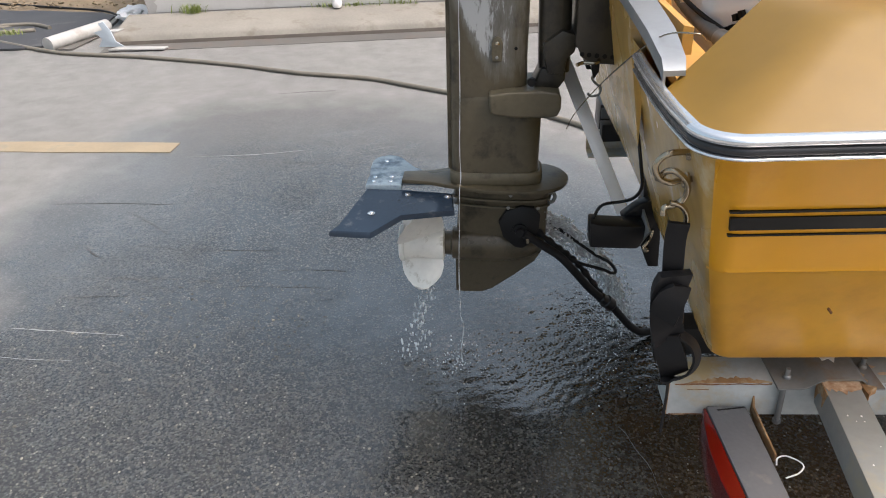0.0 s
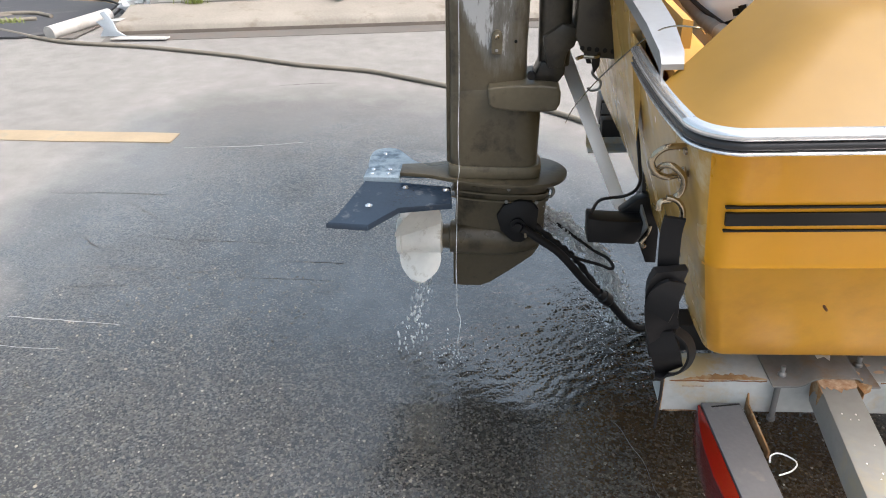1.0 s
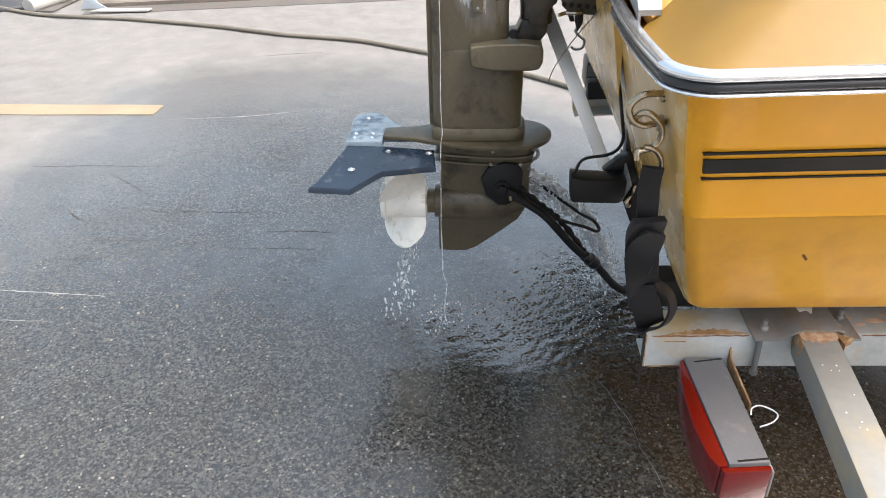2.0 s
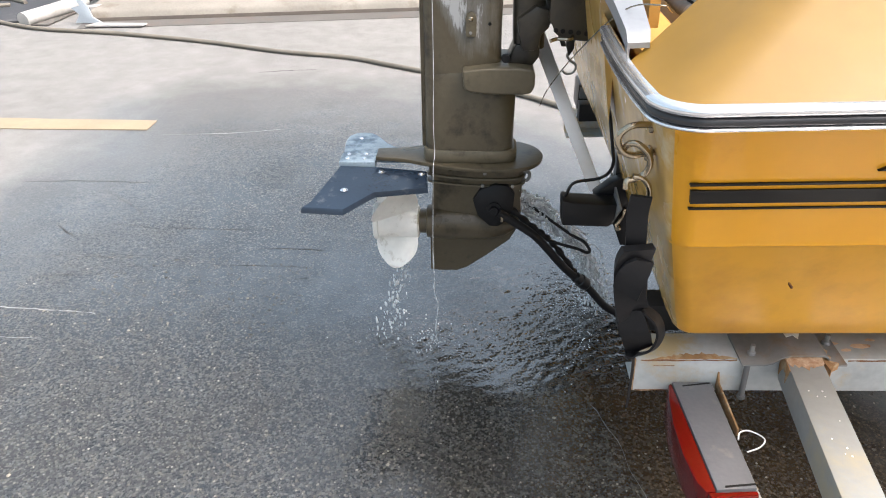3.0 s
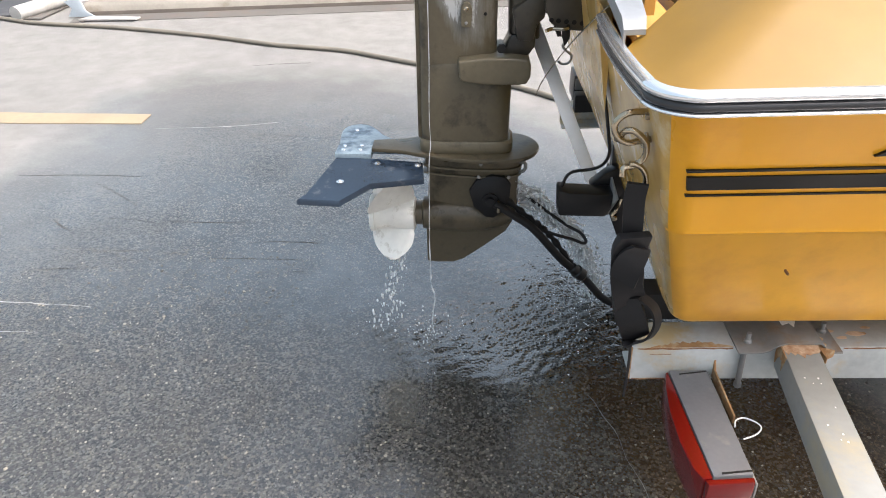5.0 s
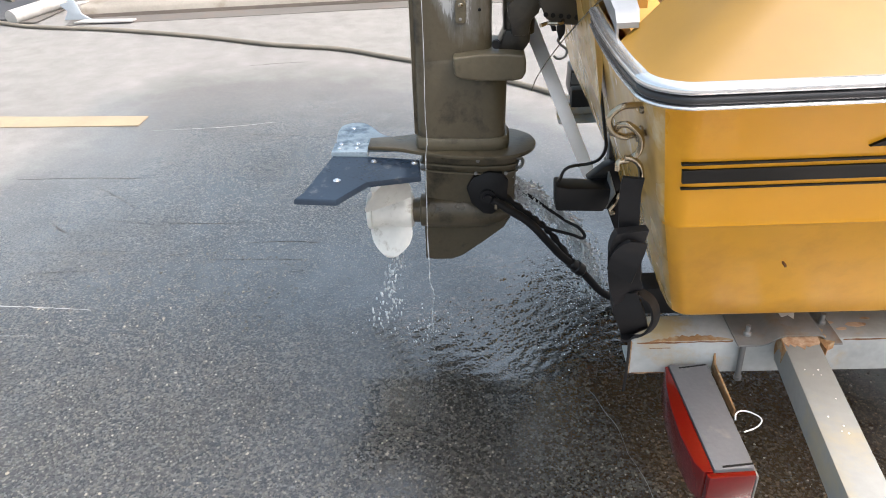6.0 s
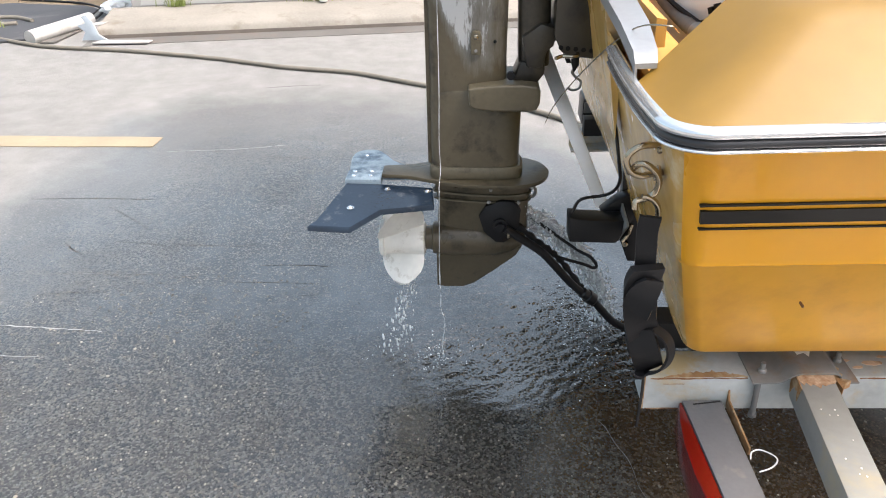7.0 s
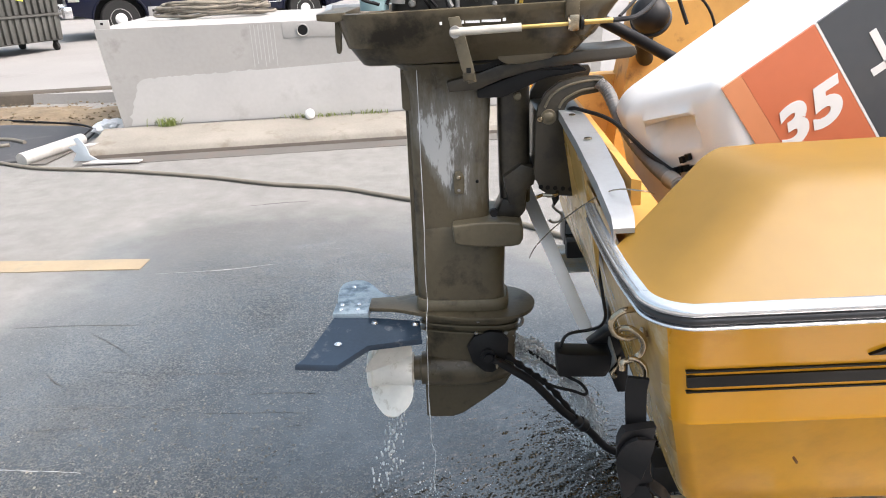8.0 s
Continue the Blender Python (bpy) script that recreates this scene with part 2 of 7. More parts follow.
def lathe(profile, base, axis, sides=24):
    """A body turned about the axis from base; the profile lists (distance along the axis, radius)."""
    z = Vector(axis).normalized()
    x = z.orthogonal().normalized()
    y = z.cross(x)
    base = Vector(base)
    return loft([[base + z * h + (x * math.cos(2 * math.pi * j / sides) + y * math.sin(2 * math.pi * j / sides)) * max(r, 1e-4) for j in range(sides)] for h, r in profile])


def bolt_head(at, axis, r=0.007, h=0.004):
    return lathe([(-0.003, r), (0, r), (h * 0.6, r), (h, r * 0.7)], at, axis, 8)


def join(*bms):
    out = bms[0]
    for b in bms[1:]:
        me = bpy.data.meshes.new("tmp")
        b.to_mesh(me)
        b.free()
        out.from_mesh(me)
        bpy.data.meshes.remove(me)
    return out


# ---- ground ----
def ground_material():
    """Asphalt of packed chips, with a wet sheet round the motor and a dry, dusty rest."""
    m = bpy.data.materials.new("asphalt")
    m.use_nodes = True
    t = m.node_tree
    n, link = t.nodes, t.links.new
    p = n["Principled BSDF"]
    co = n.new("ShaderNodeTexCoord")

    def tex(kind, scale, detail=3.0, rough=0.5):
        k = n.new(kind)
        k.inputs["Scale"].default_value = scale
        if "Detail" in k.inputs:
            k.inputs["Detail"].default_value, k.inputs["Roughness"].default_value = detail, rough
        link(co.outputs["Object"], k.inputs["Vector"])
        return k

    def mapped(value, a, b, c, d):
        k = n.new("ShaderNodeMapRange")
        for s, v in zip(("From Min", "From Max", "To Min", "To Max"), (a, b, c, d)):
            k.inputs[s].default_value = v
        link(value, k.inputs["Value"])
        return k.outputs[0]

    def math_node(op, a, b=0.0, c=0.0):
        k = n.new("ShaderNodeMath")
        k.operation = op
        for i, v in enumerate((a, b, c)):
            if isinstance(v, (int, float)):
                k.inputs[i].default_value = v
            else:
                link(v, k.inputs[i])
        return k.outputs[0]

    def mix(fac, a, b, blend="MIX"):
        k = n.new("ShaderNodeMix")
        k.data_type, k.blend_type = "RGBA", blend
        for i, v in ((0, fac), (6, a), (7, b)):
            if isinstance(v, tuple):
                k.inputs[i].default_value = (*v, 1)
            elif isinstance(v, (int, float)):
                k.inputs[i].default_value = v
            else:
                link(v, k.inputs[i])
        return k.outputs[2]

    # wet patch: a long pool round the gearcase, with a ragged edge
    sep = n.new("ShaderNodeSeparateXYZ")
    link(co.outputs["Object"], sep.inputs[0])
    edge = tex("ShaderNodeTexNoise", 1.3, 5, 0.6)
    wob = mapped(edge.outputs["Fac"], 0.3, 0.7, -0.11, 0.11)
    dx = math_node("MULTIPLY", math_node("SUBTRACT", sep.outputs["X"], WET[0]), 1 / WET[2])
    dy = math_node("MULTIPLY", math_node("SUBTRACT", sep.outputs["Y"], WET[1]), 1 / WET[3])
    dy = math_node("ADD", dy, math_node("MULTIPLY", dx, WET[4]))
    rad = math_node("SQRT", math_node("ADD", math_node("MULTIPLY", dx, dx), math_node("MULTIPLY", dy, dy)))
    wet = mapped(math_node("ADD", rad, wob), 0.84, 1.05, 1.0, 0.0)
    pool = mapped(math_node("ADD", rad, wob), 0.35, 0.85, 1.0, 0.0)
    chips = tex("ShaderNodeTexVoronoi", 175.0, 0.0)
    edges = tex("ShaderNodeTexVoronoi", 175.0, 0.0)
    edges.feature = "DISTANCE_TO_EDGE"
    grit = tex("ShaderNodeTexNoise", 300.0, 2)
    broad = tex("ShaderNodeTexNoise", 0.9, 5, 0.6)
    mid = tex("ShaderNodeTexNoise", 7.0, 5, 0.6)
    film = tex("ShaderNodeTexNoise", 1.9, 6, 0.65)
    tint = n.new("ShaderNodeSeparateColor")
    link(chips.outputs["Color"], tint.inputs[0])
    each = tint.outputs[0]
    light = math_node("POWER", mapped(each, 0.10, 1.0, 0.0, 1.0), 1.7)
    hue = mix(tint.outputs[1], (0.118, 0.106, 0.080), (0.125, 0.127, 0.118))
    body = mix(light, (0.020, 0.020, 0.018), hue)
    pale = tex("ShaderNodeTexVoronoi", 90.0, 0.0)
    few = n.new("ShaderNodeSeparateColor")
    link(pale.outputs["Color"], few.inputs[0])
    stone = math_node("MULTIPLY", mapped(few.outputs[2], 0.955, 0.975, 0.0, 1.0), mapped(pale.outputs["Distance"], 0.26, 0.36, 1.0, 0.0))
    body = mix(math_node("MULTIPLY", stone, 0.8), body, (0.235, 0.215, 0.170))
    gap = mapped(edges.outputs["Distance"], 0.02, 0.16, 1.0, 0.0)
    body = mix(math_node("MULTIPLY", gap, 0.45), body, (0.010, 0.0098, 0.0095))
    dusty = mix(mapped(broad.outputs["Fac"], 0.3, 0.7, 0.0, 1.0), (0.286, 0.286, 0.273), (0.243, 0.243, 0.235))
    dusty = mix(mapped(mid.outputs["Fac"], 0.35, 0.75, 0.0, 0.35), dusty, (0.19, 0.184, 0.176))
    dry = mix(0.86, body, dusty)
    # rusty run-off under the trailer
    stain = mapped(math_node("ADD", sep.outputs["X"], math_node("ADD", math_node("MULTIPLY", sep.outputs["Y"], 0.30), math_node("MULTIPLY", wob, 0.5))), 0.18, 0.23, 0.0, 1.0)
    stain = math_node("MULTIPLY", stain, mapped(sep.outputs["Y"], -0.26, -0.12, 1.0, 0.0))
    damp = mix(math_node("MULTIPLY", stain, 0.85), body, mix(1.0, body, (0.85, 0.58, 0.34), "MULTIPLY"))
    # paler far side: partly drying, partly the sky's sheen put into the colour
    drying_sheen = math_node("MULTIPLY", mapped(math_node("ADD", rad, wob), 0.35, 0.98, 0.0, 0.60), mapped(sep.outputs["Y"], 0.0, 1.1, 0.15, 1.0))
    soak = math_node("MULTIPLY", wet, math_node("SUBTRACT", 1.0, drying_sheen))
    out = mix(soak, dry, damp)
    out = mix(mapped(mid.outputs["Fac"], 0.3, 0.7, 0.0, 0.35), out, mix(1.0, out, (0.6, 0.6, 0.6), "MULTIPLY"))
    link(out, p.inputs["Base Color"])
    ripple = tex("ShaderNodeTexNoise", 26.0, 4, 0.55)
    # running water draws fine wavelets out along the yard
    drawn = n.new("ShaderNodeMapping")
    drawn.inputs["Scale"].default_value, drawn.inputs["Rotation"].default_value = (0.30, 1.0, 1.0), (0, 0, 0.12)
    link(co.outputs["Object"], drawn.inputs["Vector"])
    wavelets = n.new("ShaderNodeTexNoise")
    for key, v in (("Scale", 56.0), ("Detail", 3.0), ("Roughness", 0.5), ("Distortion", 0.5)):
        wavelets.inputs[key].default_value = v
    link(drawn.outputs[0], wavelets.inputs["Vector"])
    # sky reflection painted weaker towards the trailer by coat weight; the chips stand out
    depth = mapped(math_node("ADD", sep.outputs["Y"], math_node("MULTIPLY", wob, 1.6)), -0.42, 0.30, 0.56, 1.0)
    link(mapped(wet, 0, 1, 0.88, 0.55), p.inputs["Roughness"])
    link(mapped(wet, 0, 1, 0.5, 0.15), p.inputs["Specular IOR Level"])
    link(math_node("MULTIPLY", math_node("MULTIPLY", wet, depth), math_node("MULTIPLY", mapped(mid.outputs["Fac"], 0.3, 0.75, 1.0, 0.75), mapped(film.outputs["Fac"], 0.36, 0.62, 0.7, 1.0))), p.inputs["Coat Weight"])
    link(mapped(broad.outputs["Fac"], 0.3, 0.7, 0.03, 0.09), p.inputs["Coat Roughness"])
    p.inputs["Coat IOR"].default_value = 2.95
    b1, b2 = n.new("ShaderNodeBump"), n.new("ShaderNodeBump")
    b1.inputs["Distance"].default_value = 0.004
    link(mapped(wet, 0, 1, 0.45, 0.20), b1.inputs["Strength"])
    link(math_node("SUBTRACT", math_node("MULTIPLY", grit.outputs["Fac"], 0.3), gap), b1.inputs["Height"])
    b2.inputs["Distance"].default_value = 0.012
    # stirred water: round the hose, and in a band under the propeller
    stir = None
    for cx, cy, rx, ry in ((0.24, 0.10, 0.26, 0.36), (-0.05, -0.02, 0.42, 0.17)):
        ex = math_node("MULTIPLY", math_node("SUBTRACT", sep.outputs["X"], cx), 1 / rx)
        ey = math_node("MULTIPLY", math_node("SUBTRACT", sep.outputs["Y"], cy), 1 / ry)
        spot = mapped(math_node("ADD", math_node("ADD", math_node("MULTIPLY", ex, ex), math_node("MULTIPLY", ey, ey)), wob), 0.2, 1.1, 1.0, 0.0)
        stir = spot if stir is None else math_node("MAXIMUM", stir, spot)
    link(mapped(pool, 0, 1, 0.05, 0.25), b2.inputs["Strength"])
    link(ripple.outputs["Fac"], b2.inputs["Height"])
    link(b1.outputs[0], b2.inputs["Normal"])
    link(b2.outputs[0], p.inputs["Normal"])
    b3 = n.new("ShaderNodeBump")
    b3.inputs["Distance"].default_value = 0.004
    rings = None
    for scale, waves in ((17.0, 30.0), (27.0, 24.0)):
        cell = tex("ShaderNodeTexVoronoi", scale)
        wave = math_node("MULTIPLY", math_node("SINE", math_node("MULTIPLY", cell.outputs["Distance"], waves)), mapped(cell.outputs["Distance"], 0.0, 0.55, 1.0, 0.0))
        rings = wave if rings is None else math_node("ADD", rings, wave)
    # the film follows the domes of the chips, each of its own height, under low ripples
    dome = math_node("MULTIPLY", math_node("SUBTRACT", 0.6, chips.outputs["Distance"]), mapped(each, 0, 1, 0.25, 1.0))
    drowned = math_node("SUBTRACT", 1.0, math_node("MULTIPLY", stir, 0.55))
    height = math_node("MULTIPLY", math_node("MULTIPLY", dome, drowned), mapped(pool, 0, 1, 0.28, 0.15))
    height = math_node("ADD", height, math_node("MULTIPLY", ripple.outputs["Fac"], 0.17))
    height = math_node("ADD", height, math_node("MULTIPLY", wavelets.outputs["Fac"], mapped(pool, 0, 1, 0.06, 0.16)))
    height = math_node("ADD", height, math_node("MULTIPLY", math_node("MULTIPLY", stir, rings), 0.095))
    b3.inputs["Strength"].default_value = 1.0
    link(height, b3.inputs["Height"])
    link(b3.outputs[0], p.inputs["Coat Normal"])
    return m


WET = (-0.45, 0.35, 1.80, 2.10, 0.5)
ASPHALT = ground_material()

# the yard is turned a little against the boat; its kerb line runs along KERB_X
KERB = pose(-3.15, 3.88, 0, 0, 0, 9.5)


def ground():
    """One sheet: the yard, a step up behind the kerb, and the street lot that runs to the horizon."""
    ys = [-400, -60, -12, -5, 0, 3, 4.35, 6.6, 6.62, 12, 30, 80, 500]
    zs = [0, 0, 0, 0, 0, 0, 0, 0.02, 0.14, 0.22, 0.50, 0.7, 0.7]
    xs = [-400, -60, -12, -5, -2, 0, 2, 5, 12, 60, 400]
    bm = bmesh.new()
    rows = [[bm.verts.new((x, y, z)) for x in xs] for y, z in zip(ys, zs)]
    for j in range(len(ys) - 1):
        for i in range(len(xs) - 1):
            f = bm.faces.new((rows[j][i], rows[j][i + 1], rows[j + 1][i + 1], rows[j + 1][i]))
            f.material_index = 1 if j >= 7 else 0
    return tagged(part("ground", bm, (ASPHALT, LOT), None, "", False), "grey asphalt yard, wet and dark round the motor", "ground", kind="structure")


ground()


def stirred_water():
    """A thin rippled film of running water under the motor and round the hose, fading out at its edge."""
    rng = np.random.default_rng(4)
    nx, ny = 400, 300
    x, y = np.meshgrid(np.linspace(-0.62, 0.58, nx), np.linspace(-0.30, 0.60, ny))
    z = np.zeros_like(x)
    for cx, cy, sx, sy, count in ((0.25, 0.12, 0.10, 0.16, 380), (-0.06, -0.03, 0.22, 0.08, 320), (-0.15, 0.25, 0.25, 0.15, 60)):
        for px, py, wave, size in zip(rng.normal(cx, sx, count), rng.normal(cy, sy, count), rng.uniform(0.008, 0.016, count), rng.uniform(0.010, 0.034, count)):
            i0, i1 = np.searchsorted(x[0], (px - 4 * size, px + 4 * size))
            j0, j1 = np.searchsorted(y[:, 0], (py - 4 * size, py + 4 * size))
            r = np.hypot(x[j0:j1, i0:i1] - px, (y[j0:j1, i0:i1] - py) * 1.15)
            z[j0:j1, i0:i1] += 0.052 * wave * np.cos(r * 2 * np.pi / wave) * np.exp(-(r / size) ** 2)
    for k in range(14):
        a, wave = rng.normal(1.9, 0.5), rng.uniform(0.018, 0.05)
        bend = 0.02 * np.sin(x * rng.uniform(8, 20) + rng.uniform(0, 6)) + 0.02 * np.sin(y * rng.uniform(8, 20) + rng.uniform(0, 6))
        z += 0.006 * wave * np.sin((x * np.cos(a) + y * np.sin(a) + bend) * 2 * np.pi / wave + rng.uniform(0, 6))
    near = np.exp(-(((x - 0.24) / 0.24) ** 2 + ((y - 0.10) / 0.30) ** 2)) + np.exp(-(((x + 0.05) / 0.36) ** 2 + ((y + 0.02) / 0.15) ** 2)) + 0.5 * np.exp(-(((x + 0.1) / 0.36) ** 2 + ((y - 0.28) / 0.2) ** 2))
    z = z * np.clip(near * 1.3, 0, 1.2)
    z = 0.0022 + np.clip(z, -0.0018, 0.0030)
    edge = np.minimum(np.minimum(x + 0.62, 0.58 - x), np.minimum(y + 0.30, 0.60 - y))
    z = z * np.clip(edge / 0.05, 0, 1) + 0.0002
    me = bpy.data.meshes.new("running_water_film")
    idx = np.arange(nx * ny).reshape(ny, nx)
    quads = np.stack([idx[:-1, :-1], idx[:-1, 1:], idx[1:, 1:], idx[1:, :-1]], -1).reshape(-1, 4)
    me.from_pydata(np.stack([x, y, z], -1).reshape(-1, 3).tolist(), [], quads.tolist())
    me.materials.append(ASPHALT)
    me.polygons.foreach_set("use_smooth", [True] * len(me.polygons))
    return tagged(new("water_film", me), "rippling film of running water on the dark asphalt", "water", kind="stuff")


stirred_water()


def kerb_profile(lip):
    return [(0.08, 0), (0.10, 0.060), (0.12, 0.082), (0.16, 0.094), (0.6, 0.15), (0.6, 0)]


tagged(part("kerb", prism(kerb_profile(0), -0.05, 9.0, "x", 0.0, KERB), CONCRETE), "long pale concrete kerb with a rounded front edge", "kerb", kind="structure")
tagged(part("gutter", prism([(-0.15, 0.004), (0.085, 0.012), (0.085, 0.0), (-0.15, 0.0)], -0.1, 9.0, "x", 0.0, KERB), GUTTER), "damp brown gutter strip along the kerb", "gutter", kind="structure")
# dark strip put in for the contact shade along the kerb's foot
tagged(part("kerb_foot_shade", prism([(0.040, 0.006), (0.055, 0.022), (0.0885, 0.03), (0.0885, 0.004)], -0.05, 9.0, "x", 0.0, KERB), surface("contact_shade", (0.05, 0.042, 0.034), 0.9, vary=0.4, size=8, bump=0.4)), "dark strip standing in for contact shade at the kerb's foot", "joint", kind="structure")

def tank_body():
    """A long box whose end leans a little inwards to its foot."""
    lo = [(0.12, 0.64), (4.6, 0.64), (4.6, 2.6), (0.12, 2.6)]
    hi = [(0.035, 0.62), (4.6, 0.62), (4.6, 2.62), (0.035, 2.62)]
    bm = bevelled(loft([[Vector((x, y, 0.02)) for x, y in lo], [Vector((x, y, 1.0)) for x, y in hi]]), 0.012)
    bm.transform(KERB)
    return bm


tank = thing("concrete_tank", KERB @ Vector((0, 0.7, 0)), "large pale grey rectangular concrete tank behind the kerb", "tank")
part("body", tank_body(), BLOCK, tank)

# ---- boat ----
CENTRE = 0.05                                        # the boat's middle line
NEARER = Matrix.Translation((-0.036, -1.656, 1.314)) @ Matrix.Scale(0.96, 4) @ Matrix.Translation((0.036, 1.656, -1.314))   # the boat's true size and distance
TILT = NEARER @ Matrix.Translation((0.3, 0.025, 0.5)) @ pose(0, 0, 0, 0, -2.0, 0) @ Matrix.Translation((-0.3, 0, -0.5))


def tilted(bm):
    bm.transform(TILT)
    return bm


def rim(half, stern, z, radius=0.030, length=4.6, n=8):
    """The boat's outline at one height, from the starboard bow round the stern to the port bow."""
    pts = []
    for s in (-1, 1):
        side = [(length, half * 0.55), (length * 0.75, half * 0.92), (length * 0.5, half), (1.2, half), (0.6, half)]
        corner = [(stern + 0.035 + radius - radius * math.sin(math.pi / 2 * k / n), half - radius + radius * math.cos(math.pi / 2 * k / n)) for k in range(n + 1)]
        line = [Vector((x, CENTRE + s * y, z)) for x, y in side + corner + [(stern + 0.033, half * 0.90), (stern + 0.035, half * 0.75), (stern + 0.040, half * 0.4)]]
        pts += line if s < 0 else line[::-1]
    return pts


def side_y(z):
    """The starboard topside's y at a height."""
    return CENTRE - (0.851 + (z - 0.80) / 0.23 * 0.112)


boat = thing("motor_boat", (1.5, CENTRE, 0.5), "yellow fibreglass motor boat with black stripes, on a trailer", "boat")
LEVELS = [(0.505, 0.55, 0.325), (0.536, 0.725, 0.300), (0.547, 0.744, 0.284), (0.557, 0.752, 0.278), (0.60, 0.768, 0.266), (0.785, 0.843, 0.219), (0.792, 0.851, 0.216), (0.80, 0.851, 0.214), (1.022, 0.955, 0.166)]
bm = loft([rim(h, s, z, 0.030 if z < 0.79 else 0.036 if z < 0.9 else 0.052) for z, h, s in LEVELS], caps=False, closed=True)
bm.normal_update()
bmesh.ops.recalc_face_normals(bm, faces=bm.faces)
for f in bm.faces:
    c = f.calc_center_median()
    f.material_index = 1 if f.normal.x < -0.8 and c.x < 0.4 else 2 if c.z < 0.785 else 0
hull = part("hull", tilted(bm), (GEL, TRANSOM, GEL_LOW), boat)
part("gunwale", tilted(loft([rim(0.935, 0.182, 1.018, 0.07), rim(0.935, 0.182, 1.034, 0.07), rim(0.92, 0.205, 1.034, 0.056), rim(0.86, 0.26, 1.034, 0.05), rim(0.78, 0.30, 0.74, 0.05)], caps=False)), GEL_IN, boat)
part("floor", tilted(box((0.32, CENTRE - 0.74, 0.70), (4.2, CENTRE + 0.74, 0.73))), GEL_IN, boat)


def rail_line(grow, z, radius=0.055):
    """The line of the rub rail: from the transom round the starboard corner and forward."""
    half, stern = 0.965 + grow, 0.152 - grow
    pts = [(stern + 0.030, CENTRE - 0.585), (stern + 0.027, CENTRE - 0.70), (stern + 0.029, CENTRE - 0.83)]
    n = 8
    for k in range(n, -1, -1):
        pts.append((stern + 0.035 + radius - radius * math.sin(math.pi / 2 * k / n), CENTRE - (half - radius + radius * math.cos(math.pi / 2 * k / n))))
    pts += [(0.35, CENTRE - half), (0.6, CENTRE - half), (1.2, CENTRE - half), (2.3, CENTRE - half)]
    return [Vector((x, y, z)) for x, y in pts]


def strip(grow, z0, z1, depth, dome):
    """A rail strip between two heights, domed outwards."""
    h, c = (z1 - z0) / 2, (z0 + z1) / 2
    shape = [(-0.004, h), (depth - dome, h), (depth - dome * 0.35, h * 0.72), (depth - dome * 0.05, h * 0.3), (depth, -h * 0.1), (depth - dome * 0.1, -h * 0.5), (depth - dome * 0.45, -h * 0.85), (depth - dome, -h), (-0.004, -h)]
    return tilted(tube(rail_line(grow, c), 1.0, steps=4, outline=shape))


part("rub_rail", strip(0.003, 1.0380, 1.0505, 0.012, 0.006), CHROME, boat, "bright metal rub rail")
part("rail_insert", strip(0.001, 1.0255, 1.0378, 0.011, 0.0055), RAIL_BLACK, boat, "dark rubber rail insert")
part("rail_lip", strip(0.003, 1.0205, 1.0254, 0.010, 0.003), CHROME, boat, "thin bright lower rail lip")

part("foredeck", tilted(prism([(3.0, CENTRE - 0.93), (3.45, CENTRE - 0.885), (4.59, CENTRE - 0.525), (4.59, CENTRE + 0.525), (3.45, CENTRE + 0.885), (3.0, CENTRE + 0.93)], 1.022, 1.054, "z", 0.006)), GEL_IN, boat, "yellow foredeck")
part("bow_panel", tilted(box((4.56, CENTRE - 0.30, 0.50), (4.60, CENTRE + 0.30, 1.03))), GEL, boat)
# a thick black stripe between two thin ones
for z0, z1, x0 in ((0.9205, 0.9245, 0.246), (0.8865, 0.9115, 0.250), (0.8735, 0.877, 0.256)):
    end = [Vector((x0 + 0.22 * (z1 - z) + k * 2.2, side_y(z) + o, z)) for k in (0,) for z, o in ((z0, -0.002), (z1, -0.002), (z1, 0.004), (z0, 0.004))]
    part("stripe", tilted(loft([end, [Vector((2.4, p.y, p.z)) for p in end]])), INK, boat, "black painted stripe", False)
z0, z1 = 0.944, 0.976
bm = loft([[Vector((x, side_y(z) + o, z)) for x, z in ((0.470, z0), (0.64, z0 + 0.006), (0.66, z1 + 0.01), (0.514, z1))] for o in (-0.003, 0.004)])
part("emblem", tilted(bm), INK, boat, "black painted emblem on the side", False)
# a short gouge in the lower side
part("gouge", tilted(box((0.433, -0.8125, 0.724), (0.436, -0.80, 0.728), 0.001)), RUST, boat, "small brown gouge")


# raised side boxes behind the corners
def side_box(lo, hi, z0, z1, bevel=0.02):
    bm = loft([[Vector((x, y, z0)) for x, y in lo], [Vector((x, y, z1)) for x, y in hi]])
    return tilted(bevelled(bm, bevel, 4, 12))


def turned(a, b, c, n=6):
    """Points round a soft corner, from a by b to c."""
    return [((1 - k) ** 2 * a[0] + 2 * k * (1 - k) * b[0] + k * k * c[0], (1 - k) ** 2 * a[1] + 2 * k * (1 - k) * b[1] + k * k * c[1]) for k in (i / n for i in range(n + 1))]


